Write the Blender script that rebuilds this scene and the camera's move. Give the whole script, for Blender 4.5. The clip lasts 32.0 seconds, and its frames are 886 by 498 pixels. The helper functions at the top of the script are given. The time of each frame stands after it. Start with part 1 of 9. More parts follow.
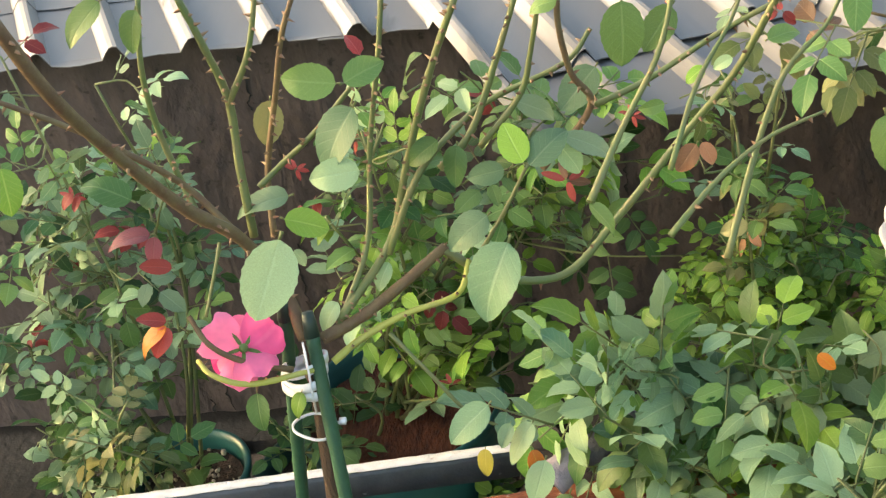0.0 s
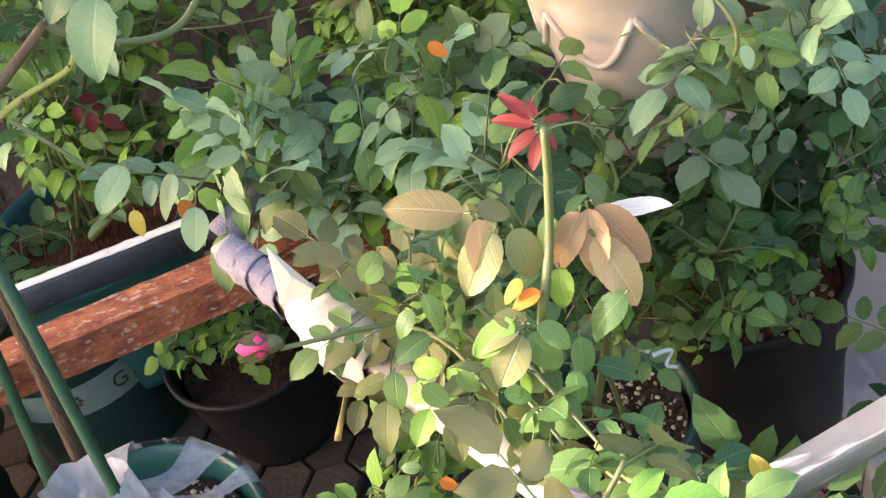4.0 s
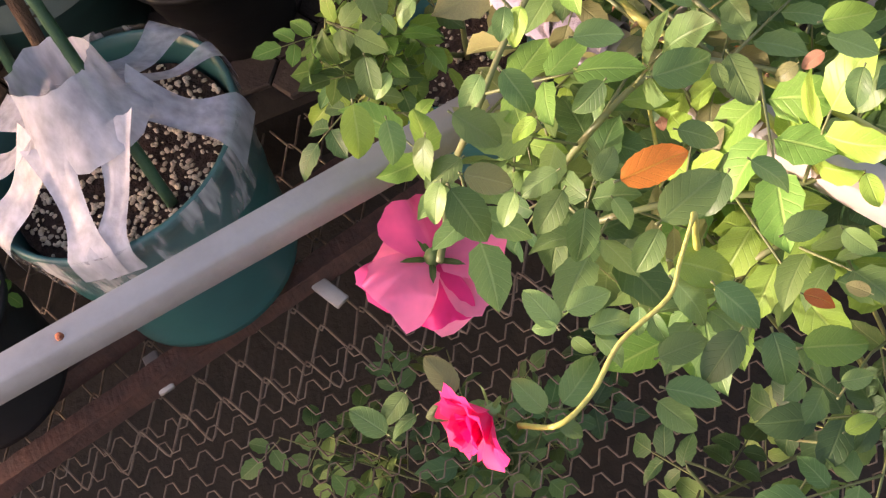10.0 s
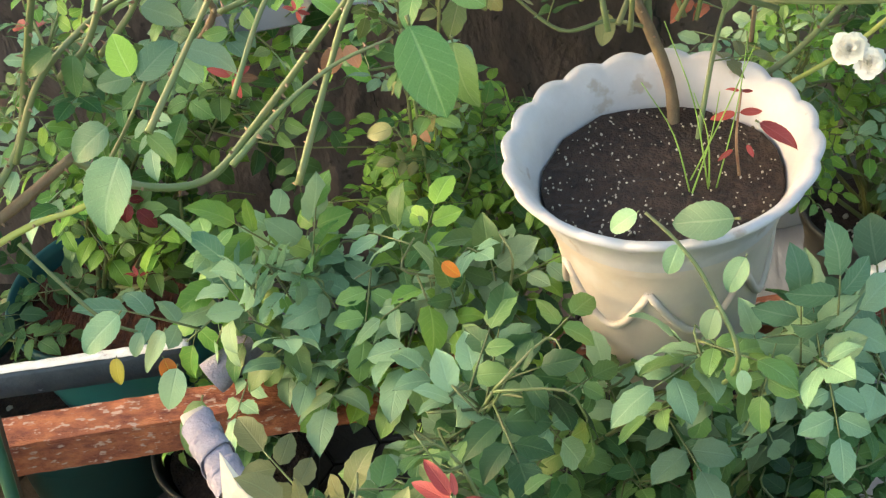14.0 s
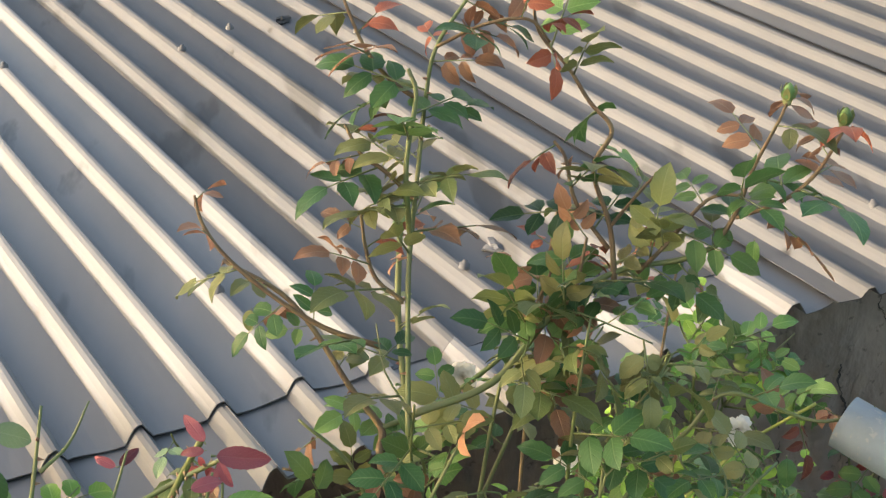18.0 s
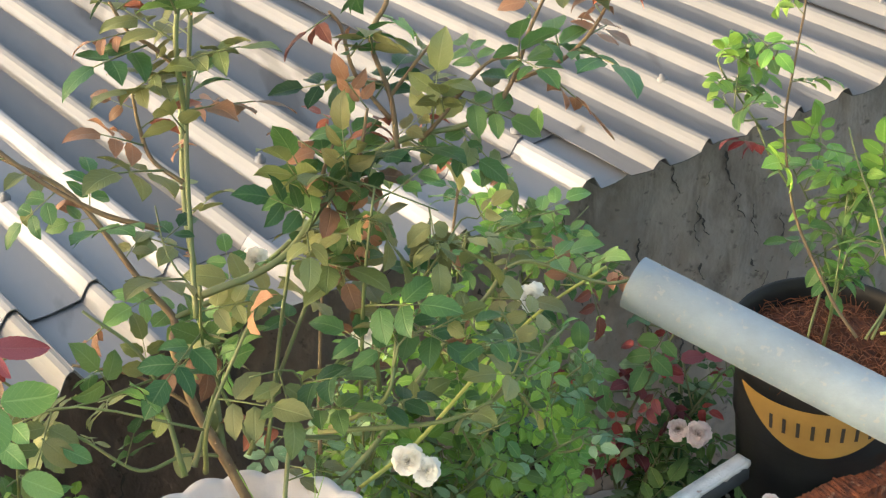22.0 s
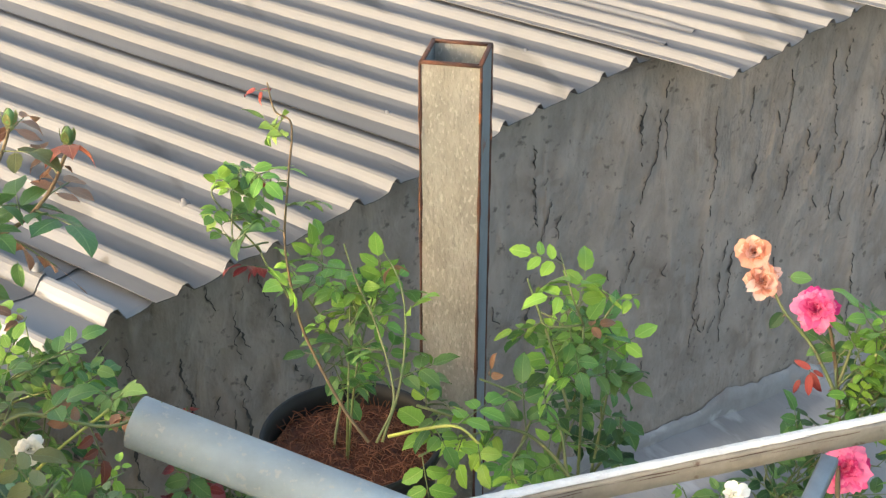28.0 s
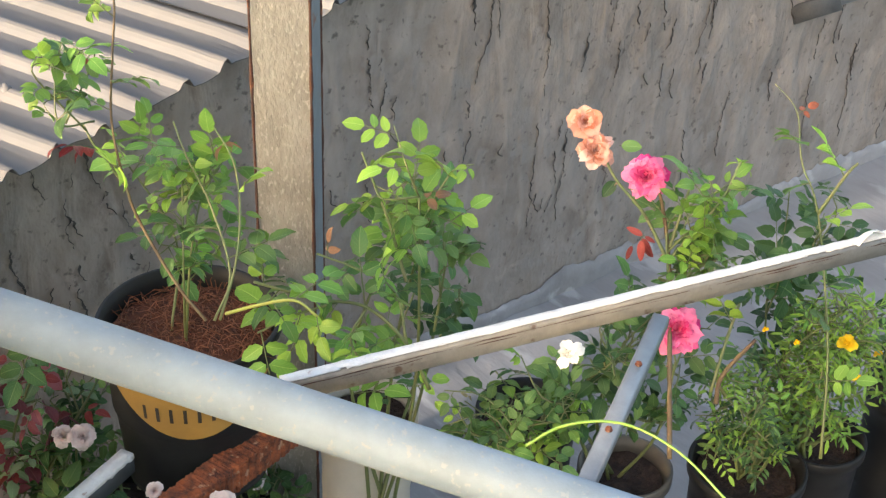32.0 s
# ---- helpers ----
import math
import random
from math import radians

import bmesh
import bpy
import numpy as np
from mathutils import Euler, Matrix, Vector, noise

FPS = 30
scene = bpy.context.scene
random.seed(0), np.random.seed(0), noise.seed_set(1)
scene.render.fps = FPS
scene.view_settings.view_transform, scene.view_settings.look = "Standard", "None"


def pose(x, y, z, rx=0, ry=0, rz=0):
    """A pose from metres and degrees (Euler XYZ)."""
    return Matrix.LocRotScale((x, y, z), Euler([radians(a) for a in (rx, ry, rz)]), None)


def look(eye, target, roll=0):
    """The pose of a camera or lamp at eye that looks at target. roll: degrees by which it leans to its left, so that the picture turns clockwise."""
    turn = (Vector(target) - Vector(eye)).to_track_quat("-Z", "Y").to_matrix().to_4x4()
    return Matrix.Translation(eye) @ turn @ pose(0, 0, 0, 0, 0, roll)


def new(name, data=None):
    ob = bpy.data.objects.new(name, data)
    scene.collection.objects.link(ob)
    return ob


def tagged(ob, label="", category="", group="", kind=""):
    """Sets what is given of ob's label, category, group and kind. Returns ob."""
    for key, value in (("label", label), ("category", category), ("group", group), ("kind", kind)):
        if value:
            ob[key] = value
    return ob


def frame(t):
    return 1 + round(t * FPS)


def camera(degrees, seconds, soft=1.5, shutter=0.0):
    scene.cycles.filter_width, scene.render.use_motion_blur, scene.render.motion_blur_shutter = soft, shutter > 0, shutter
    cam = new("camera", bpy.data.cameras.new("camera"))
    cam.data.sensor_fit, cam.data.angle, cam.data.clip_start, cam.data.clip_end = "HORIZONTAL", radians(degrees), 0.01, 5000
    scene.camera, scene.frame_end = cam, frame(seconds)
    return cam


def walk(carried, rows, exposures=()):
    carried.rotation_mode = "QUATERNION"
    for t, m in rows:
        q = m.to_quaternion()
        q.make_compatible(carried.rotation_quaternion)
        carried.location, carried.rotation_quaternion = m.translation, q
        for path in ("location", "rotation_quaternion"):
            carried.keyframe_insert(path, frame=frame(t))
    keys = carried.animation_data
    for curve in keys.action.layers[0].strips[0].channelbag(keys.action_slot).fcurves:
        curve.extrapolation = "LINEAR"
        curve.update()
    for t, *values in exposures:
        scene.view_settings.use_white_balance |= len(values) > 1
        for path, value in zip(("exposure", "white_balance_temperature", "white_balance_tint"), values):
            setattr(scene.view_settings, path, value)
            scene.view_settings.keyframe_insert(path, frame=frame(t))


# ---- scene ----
cam = camera(34.78, 32.0, soft=1.3)

PATH = [
    (0, (-0.087, 0.212, 2.183), (-0.405, 1.846, 1.075), -12.08),
    (0.5, (-0.058, 0.235, 2.191), (-0.318, 1.849, 1.038), -12.33),
    (1, (-0.043, 0.221, 2.180), (-0.262, 1.831, 1.013), -12.74),
    (1.5, (-0.025, 0.176, 2.144), (-0.211, 1.818, 1.016), -14.23),
    (2, (0.004, 0.151, 2.111), (-0.137, 1.773, 0.949), -16.82),
    (2.5, (0.010, 0.137, 2.095), (-0.082, 1.728, 0.886), -17.87),
    (3, (0.007, 0.124, 2.081), (-0.062, 1.686, 0.833), -18.17),
    (3.5, (0.010, 0.117, 2.072), (-0.047, 1.643, 0.781), -18.66),
    (5.5, (0.037, 0.030, 2.023), (0.078, 1.488, 0.655), -23.76),
    (6, (0.037, 0.024, 2.016), (0.102, 1.444, 0.610), -23.79),
    (6.5, (0.031, 0.025, 2.015), (0.081, 1.396, 0.561), -23.51),
    (7, (0.023, 0.018, 2.015), (0.026, 1.347, 0.520), -23.87),
    (7.5, (0.007, 0.020, 2.012), (-0.062, 1.312, 0.487), -25.04),
    (8, (-0.005, 0.011, 1.999), (-0.138, 1.275, 0.455), -27.14),
    (8.5, (0.001, 0.002, 1.996), (-0.151, 1.250, 0.440), -28.63),
    (9, (0.000, -0.000, 2.000), (-0.161, 1.225, 0.427), -29.28),
    (9.5, (-0.001, -0.000, 2.000), (-0.174, 1.179, 0.394), -29.81),
    (10, (-0.003, 0.000, 2.003), (-0.182, 1.156, 0.381), -29.93),
    (10.5, (-0.006, 0.003, 2.006), (-0.204, 1.151, 0.381), -30.08),
    (11, (-0.008, 0.004, 2.008), (-0.223, 1.156, 0.388), -30.17),
    (11.5, (-0.008, 0.020, 2.022), (-0.222, 1.213, 0.431), -29.44),
    (12, (0.005, 0.059, 2.054), (-0.182, 1.352, 0.540), -27.28),
    (12.5, (0.010, 0.093, 2.084), (-0.133, 1.500, 0.671), -24.67),
    (13, (0.018, 0.112, 2.106), (-0.101, 1.595, 0.770), -22.83),
    (14, (0.175, 0.273, 2.206), (-0.031, 1.900, 0.763), -10.09),
    (14.5, (0.210, 0.336, 2.295), (0.097, 2.000, 0.847), -10.73),
    (15, (0.215, 0.341, 2.331), (0.218, 2.000, 1.102), -7.39),
    (15.5, (0.192, 0.337, 2.379), (0.255, 2.000, 1.227), -6.59),
    (17.5, (0.180, 0.311, 2.438), (0.324, 2.052, 1.465), -4.52),
    (18, (0.178, 0.314, 2.438), (0.380, 2.055, 1.474), -4.07),
    (18.5, (0.178, 0.318, 2.441), (0.409, 2.064, 1.494), -3.88),
    (19, (0.183, 0.317, 2.452), (0.451, 2.083, 1.553), -4.25),
    (19.5, (0.203, 0.312, 2.439), (0.530, 2.079, 1.562), -4.54),
    (20, (0.213, 0.315, 2.439), (0.594, 2.071, 1.562), -4.43),
    (20.5, (0.225, 0.308, 2.444), (0.657, 2.050, 1.561), -3.80),
    (21, (0.229, 0.311, 2.435), (0.699, 2.022, 1.512), -2.95),
    (21.5, (0.217, 0.306, 2.412), (0.675, 1.977, 1.412), -2.64),
    (22, (0.211, 0.300, 2.390), (0.637, 1.930, 1.313), -3.21),
    (22.5, (0.214, 0.293, 2.375), (0.619, 1.885, 1.235), -3.37),
    (23, (0.217, 0.296, 2.375), (0.609, 1.870, 1.205), -3.33),
    (23.5, (0.226, 0.291, 2.377), (0.624, 1.865, 1.209), -3.57),
    (24, (0.235, 0.287, 2.376), (0.644, 1.858, 1.208), -4.09),
    (24.5, (0.241, 0.276, 2.377), (0.670, 1.840, 1.207), -4.23),
    (25, (0.251, 0.273, 2.388), (0.723, 1.835, 1.231), -4.50),
    (25.5, (0.269, 0.267, 2.398), (0.832, 1.828, 1.281), -4.25),
    (26, (0.296, 0.259, 2.407), (1.011, 1.782, 1.326), -2.37),
    (26.5, (0.310, 0.256, 2.419), (1.111, 1.761, 1.372), -1.47),
    (28.5, (0.351, 0.205, 2.474), (1.331, 1.649, 1.497), 0.64),
    (29, (0.363, 0.192, 2.468), (1.396, 1.597, 1.488), 1.02),
    (29.5, (0.367, 0.182, 2.459), (1.440, 1.543, 1.461), 1.63),
    (30, (0.363, 0.181, 2.458), (1.468, 1.504, 1.443), 2.03),
    (30.5, (0.363, 0.165, 2.442), (1.488, 1.452, 1.403), 1.40),
    (31, (0.359, 0.174, 2.445), (1.503, 1.421, 1.378), 2.63),
    (31.5, (0.349, 0.189, 2.437), (1.463, 1.451, 1.357), 2.83),
    (32, (0.341, 0.202, 2.431), (1.414, 1.481, 1.329), 2.46),
]
walk(cam, [(t, look(eye, target, roll)) for t, eye, target, roll in PATH], [(0, 2.65, 7400, 10), (3, 2.75, 6450, 20), (6, 2.4, 7150, 33), (9, 2.2, 7350, 41), (12, 2.35, 7450, 36), (13, 2.72, 7400, 24), (14, 2.72, 6800, 6), (15, 2.6, 7200, 18), (19, 2.12, 6900, 10), (22, 2.55, 6900, 10), (24, 2.72, 7300, 17), (29, 2.45, 6800, 9), (32, 2.6, 7000, 14)])

# ---- world, sun, exposure ----
SUN_AZ = radians(89)      # from +y towards -x
SUN_EL = radians(11)
world = bpy.data.worlds.new("sky")
scene.world = world
world.use_nodes = True
wn = world.node_tree.nodes
sky = wn.new("ShaderNodeTexSky")
sky.sky_type = "NISHITA"
sky.sun_disc = False
sky.sun_elevation = SUN_EL
sky.sun_rotation = -SUN_AZ
sky.dust_density = 5.0
wn["Background"].inputs["Strength"].default_value = 0.15
world.node_tree.links.new(sky.outputs["Color"], wn["Background"].inputs["Color"])
sun_data = bpy.data.lights.new("sun", "SUN")
sun_data.energy = 1.7
sun_data.angle = radians(1.2)
sun_data.color = (1.0, 0.955, 0.89)
sun = new("sun", sun_data)
to_sun = Vector((-math.sin(SUN_AZ) * math.cos(SUN_EL), math.cos(SUN_AZ) * math.cos(SUN_EL), math.sin(SUN_EL)))
sun.matrix_world = look(to_sun * 30, (0, 0, 0))


# ---- materials ----
def mat(name, c1, c2=None, scale=8.0, rough=0.6, metal=0.0, bump=0.2, bscale=None, spot=None, spot_scale=30.0, spot_at=0.62, stretch=(1, 1, 1), island=0.0, spec=0.5, vary=0.0, dist=0.004):
    m = bpy.data.materials.new(name)
    m.use_nodes = True
    nt, b = m.node_tree, m.node_tree.nodes["Principled BSDF"]
    N, L = nt.nodes.new, nt.links.new
    co = N("ShaderNodeTexCoord")
    mp = N("ShaderNodeMapping")
    mp.inputs["Scale"].default_value = stretch
    L(co.outputs["Object"], mp.inputs["Vector"])
    no = N("ShaderNodeTexNoise")
    no.inputs["Scale"].default_value = scale
    no.inputs["Detail"].default_value = 6
    no.inputs["Roughness"].default_value = 0.65
    L(mp.outputs["Vector"], no.inputs["Vector"])
    ramp = N("ShaderNodeValToRGB")
    ramp.color_ramp.elements[0].position, ramp.color_ramp.elements[1].position = 0.35, 0.68
    ramp.color_ramp.elements[0].color = (*c1, 1)
    ramp.color_ramp.elements[1].color = (*(c2 or [v * 0.75 for v in c1]), 1)
    L(no.outputs["Fac"], ramp.inputs["Fac"])
    out = ramp.outputs["Color"]
    if spot:
        n2 = N("ShaderNodeTexNoise")
        n2.inputs["Scale"].default_value = spot_scale
        n2.inputs["Detail"].default_value = 4
        L(mp.outputs["Vector"], n2.inputs["Vector"])
        r2 = N("ShaderNodeMapRange")
        r2.inputs["From Min"].default_value, r2.inputs["From Max"].default_value = spot_at, spot_at + 0.06
        L(n2.outputs["Fac"], r2.inputs["Value"])
        mx = N("ShaderNodeMix")
        mx.data_type = "RGBA"
        L(r2.outputs["Result"], mx.inputs[0])
        L(out, mx.inputs[6])
        mx.inputs[7].default_value = (*spot, 1)
        out = mx.outputs[2]
    if vary or island:
        rnd = N("ShaderNodeObjectInfo").outputs["Random"] if vary else N("ShaderNodeNewGeometry").outputs["Random Per Island"]
        k = vary or island
        mr = N("ShaderNodeMapRange")
        mr.inputs["To Min"].default_value, mr.inputs["To Max"].default_value = 1 - k, 1 + k
        L(rnd, mr.inputs["Value"])
        hs = N("ShaderNodeHueSaturation")
        L(mr.outputs["Result"], hs.inputs["Value"])
        L(out, hs.inputs["Color"])
        out = hs.outputs["Color"]
    L(out, b.inputs["Base Color"])
    b.inputs["Roughness"].default_value = rough
    b.inputs["Metallic"].default_value = metal
    b.inputs["Specular IOR Level"].default_value = spec
    if bump:
        n3 = N("ShaderNodeTexNoise")
        n3.inputs["Scale"].default_value = bscale or scale * 6
        n3.inputs["Detail"].default_value = 5
        L(mp.outputs["Vector"], n3.inputs["Vector"])
        bp = N("ShaderNodeBump")
        bp.inputs["Strength"].default_value = bump
        bp.inputs["Distance"].default_value = dist
        L(n3.outputs["Fac"], bp.inputs["Height"])
        L(bp.outputs["Normal"], b.inputs["Normal"])
    return m


def leaf_mat(name, c1, c2, vein, rough=0.42, through_light=0.22, spread=0.35):
    """A leaf: two hues that differ leaf by leaf, paler veins along the UV, light passing through."""
    m = bpy.data.materials.new(name)
    m.use_nodes = True
    nt, b = m.node_tree, m.node_tree.nodes["Principled BSDF"]
    N, L = nt.nodes.new, nt.links.new
    info = N("ShaderNodeObjectInfo")
    geo = N("ShaderNodeNewGeometry")
    add = N("ShaderNodeMath")
    add.operation = "MULTIPLY_ADD"
    L(geo.outputs["Random Per Island"], add.inputs[0])
    add.inputs[1].default_value = spread
    if spread < 0.5:
        L(info.outputs["Random"], add.inputs[2])
    else:
        add.inputs[2].default_value = 0.08
    ramp = N("ShaderNodeValToRGB")
    ramp.color_ramp.elements[0].color, ramp.color_ramp.elements[1].color = (*c1, 1), (*c2, 1)
    ramp.color_ramp.elements[0].position, ramp.color_ramp.elements[1].position = 0.1, 1.0
    L(add.outputs[0], ramp.inputs["Fac"])
    uv = N("ShaderNodeUVMap")
    sep = N("ShaderNodeSeparateXYZ")
    L(uv.outputs["UV"], sep.inputs[0])
    ab = N("ShaderNodeMath")
    ab.operation = "ABSOLUTE"
    L(sep.outputs["X"], ab.inputs[0])
    mid = N("ShaderNodeMapRange")
    mid.inputs["From Min"].default_value, mid.inputs["From Max"].default_value = 0.03, 0.09
    mid.inputs["To Min"].default_value, mid.inputs["To Max"].default_value = 0.45, 0.0
    L(ab.outputs[0], mid.inputs["Value"])
    # side veins slant forward from the midrib
    sl = N("ShaderNodeMath")
    sl.operation = "MULTIPLY_ADD"
    L(ab.outputs[0], sl.inputs[0])
    sl.inputs[1].default_value = -0.28
    L(sep.outputs["Y"], sl.inputs[2])
    si = N("ShaderNodeMath")
    si.operation = "SINE"
    ml = N("ShaderNodeMath")
    ml.operation = "MULTIPLY"
    ml.inputs[1].default_value = 44
    L(sl.outputs[0], ml.inputs[0])
    L(ml.outputs[0], si.inputs[0])
    sv = N("ShaderNodeMapRange")
    sv.inputs["From Min"].default_value, sv.inputs["From Max"].default_value = 0.82, 1.0
    sv.inputs["To Max"].default_value = 0.16
    L(si.outputs[0], sv.inputs["Value"])
    mxv = N("ShaderNodeMath")
    mxv.operation = "MAXIMUM"
    L(mid.outputs["Result"], mxv.inputs[0])
    L(sv.outputs["Result"], mxv.inputs[1])
    mix = N("ShaderNodeMix")
    mix.data_type = "RGBA"
    L(mxv.outputs[0], mix.inputs[0])
    L(ramp.outputs["Color"], mix.inputs[6])
    mix.inputs[7].default_value = (*vein, 1)
    no = N("ShaderNodeTexNoise")
    no.inputs["Scale"].default_value = 60
    co = N("ShaderNodeTexCoord")
    L(co.outputs["Object"], no.inputs["Vector"])
    hs = N("ShaderNodeHueSaturation")
    mr = N("ShaderNodeMapRange")
    mr.inputs["To Min"].default_value, mr.inputs["To Max"].default_value = 0.75, 1.25
    L(no.outputs["Fac"], mr.inputs["Value"])
    fr, lv, pr = N("ShaderNodeMath"), N("ShaderNodeMapRange"), N("ShaderNodeMath")
    fr.operation, pr.operation = "FRACT", "MULTIPLY"
    mu = N("ShaderNodeMath")
    mu.operation, mu.inputs[1].default_value = "MULTIPLY", 7.31
    L(info.outputs["Random"], mu.inputs[0])
    L(mu.outputs[0], fr.inputs[0])
    L(fr.outputs[0], lv.inputs["Value"])
    lv.inputs["To Min"].default_value, lv.inputs["To Max"].default_value = (0.72, 1.5) if spread < 0.5 else (1.0, 1.0)
    L(mr.outputs["Result"], pr.inputs[0])
    L(lv.outputs["Result"], pr.inputs[1])
    L(pr.outputs[0], hs.inputs["Value"])
    L(mix.outputs[2], hs.inputs["Color"])
    L(hs.outputs["Color"], b.inputs["Base Color"])
    b.inputs["Roughness"].default_value = rough
    b.inputs["Specular IOR Level"].default_value = 0.3
    bp = N("ShaderNodeBump")
    bp.inputs["Strength"].default_value = 0.5
    bp.inputs["Distance"].default_value = 0.002
    bp.invert = True
    L(mxv.outputs[0], bp.inputs["Height"])
    L(bp.outputs["Normal"], b.inputs["Normal"])
    tr = N("ShaderNodeBsdfTranslucent")
    hs2 = N("ShaderNodeHueSaturation")
    hs2.inputs["Value"].default_value = 1.5
    hs2.inputs["Hue"].default_value = 0.485
    L(hs.outputs["Color"], hs2.inputs["Color"])
    L(hs2.outputs["Color"], tr.inputs["Color"])
    ms = N("ShaderNodeMixShader")
    ms.inputs[0].default_value = through_light
    L(b.outputs[0], ms.inputs[1])
    L(tr.outputs[0], ms.inputs[2])
    L(ms.outputs[0], nt.nodes["Material Output"].inputs["Surface"])
    return m


WALL = mat("grey_plaster", (0.36, 0.31, 0.272), (0.22, 0.187, 0.16), 9.0, 0.9, bump=0.7, bscale=34, dist=0.012, stretch=(1, 1, 0.8), spot=(0.30, 0.265, 0.235), spot_scale=15, spot_at=0.56)


def trowel_marks(m):
    """Short slanting strokes of the trowel: paler smears with raking highlights painted in, ridges, small dark pits."""
    nt = m.node_tree
    N, L = nt.nodes.new, nt.links.new
    b = nt.nodes["Principled BSDF"]
    src = b.inputs["Base Color"].links[0].from_socket
    co, mp, no, rg, mx = N("ShaderNodeTexCoord"), N("ShaderNodeMapping"), N("ShaderNodeTexNoise"), N("ShaderNodeMapRange"), N("ShaderNodeMix")
    mp.inputs["Rotation"].default_value = (0, 0.42, 0)
    mp.inputs["Scale"].default_value = (15, 4, 4.5)
    no.inputs["Scale"].default_value, no.inputs["Detail"].default_value, no.inputs["Distortion"].default_value = 1.0, 3, 0.8
    rg.inputs["From Min"].default_value, rg.inputs["From Max"].default_value, rg.inputs["To Max"].default_value = 0.50, 0.66, 0.55
    mx.data_type = "RGBA"
    mx.inputs[7].default_value = (0.445, 0.375, 0.32, 1)
    L(co.outputs["Object"], mp.inputs["Vector"])
    L(mp.outputs["Vector"], no.inputs["Vector"])
    L(no.outputs["Fac"], rg.inputs["Value"])
    L(rg.outputs["Result"], mx.inputs[0])
    L(src, mx.inputs[6])
    pit, pr, px = N("ShaderNodeTexNoise"), N("ShaderNodeMapRange"), N("ShaderNodeMix")
    pit.inputs["Scale"].default_value, pit.inputs["Detail"].default_value = 55, 4
    pr.inputs["From Min"].default_value, pr.inputs["From Max"].default_value, pr.inputs["To Max"].default_value = 0.62, 0.72, 0.75
    px.data_type = "RGBA"
    px.inputs[7].default_value = (0.10, 0.085, 0.075, 1)
    L(co.outputs["Object"], pit.inputs["Vector"])
    L(pit.outputs["Fac"], pr.inputs["Value"])
    L(pr.outputs["Result"], px.inputs[0])
    L(mx.outputs[2], px.inputs[6])
    L(px.outputs[2], b.inputs["Base Color"])
    bp = N("ShaderNodeBump")
    bp.inputs["Strength"].default_value, bp.inputs["Distance"].default_value = 0.7, 0.02
    L(no.outputs["Fac"], bp.inputs["Height"])
    fine = b.inputs["Normal"].links[0].from_node
    L(bp.outputs["Normal"], fine.inputs["Normal"])


trowel_marks(WALL)


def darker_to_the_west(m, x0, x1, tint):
    """Browner tone west of x0, with eave and plant shade painted into it, fading out at x1."""
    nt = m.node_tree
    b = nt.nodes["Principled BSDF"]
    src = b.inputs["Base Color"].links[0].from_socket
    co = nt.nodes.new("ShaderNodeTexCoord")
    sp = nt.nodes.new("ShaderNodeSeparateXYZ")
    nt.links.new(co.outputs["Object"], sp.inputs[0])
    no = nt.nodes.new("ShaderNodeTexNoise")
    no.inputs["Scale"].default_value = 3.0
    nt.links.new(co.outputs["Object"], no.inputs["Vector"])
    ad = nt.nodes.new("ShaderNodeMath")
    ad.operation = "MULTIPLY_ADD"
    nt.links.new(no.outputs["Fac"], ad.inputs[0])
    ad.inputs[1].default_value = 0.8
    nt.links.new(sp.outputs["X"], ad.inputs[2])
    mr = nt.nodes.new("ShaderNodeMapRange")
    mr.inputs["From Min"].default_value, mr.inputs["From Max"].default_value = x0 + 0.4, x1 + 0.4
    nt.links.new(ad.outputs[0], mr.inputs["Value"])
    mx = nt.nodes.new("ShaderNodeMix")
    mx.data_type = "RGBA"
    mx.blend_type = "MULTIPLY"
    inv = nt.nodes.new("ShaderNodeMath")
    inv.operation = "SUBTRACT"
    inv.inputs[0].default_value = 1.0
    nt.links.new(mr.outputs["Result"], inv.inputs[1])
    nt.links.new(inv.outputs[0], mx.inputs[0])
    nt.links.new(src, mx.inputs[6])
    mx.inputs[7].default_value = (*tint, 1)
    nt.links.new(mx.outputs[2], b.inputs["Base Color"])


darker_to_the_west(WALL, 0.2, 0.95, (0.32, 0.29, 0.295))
PATCH = mat("pale_plaster", (0.345, 0.335, 0.335), (0.26, 0.25, 0.245), 7.0, 0.85, bump=0.6, bscale=24, dist=0.008, stretch=(1, 0.35, 1), spot=(0.43, 0.42, 0.42), spot_scale=11, spot_at=0.58)
CRACK = mat("crack_shadow_grey", (0.05, 0.045, 0.04), (0.09, 0.08, 0.07), 20, 0.95, bump=0.3)
ROOF = mat("galvanised_sheet", (0.125, 0.123, 0.122), (0.09, 0.088, 0.087), 2.5, 0.65, 0.0, bump=0.12, bscale=30, spot=(0.07, 0.068, 0.066), spot_scale=9, spot_at=0.60, stretch=(1, 0.25, 1), spec=0.35)
ROOF2 = mat("newer_galvanised_sheet", (0.20, 0.197, 0.195), (0.155, 0.153, 0.152), 2.5, 0.55, 0.0, bump=0.1, bscale=30, spot=(0.12, 0.12, 0.12), spot_scale=14, spot_at=0.64, stretch=(1, 0.25, 1), spec=0.4)
RUST = mat("rusted_iron", (0.42, 0.135, 0.055), (0.13, 0.030, 0.020), 60, 0.9, bump=1.0, bscale=150, spot=(0.47, 0.30, 0.23), spot_scale=150, spot_at=0.585, stretch=(0.5, 1, 1), dist=0.004)
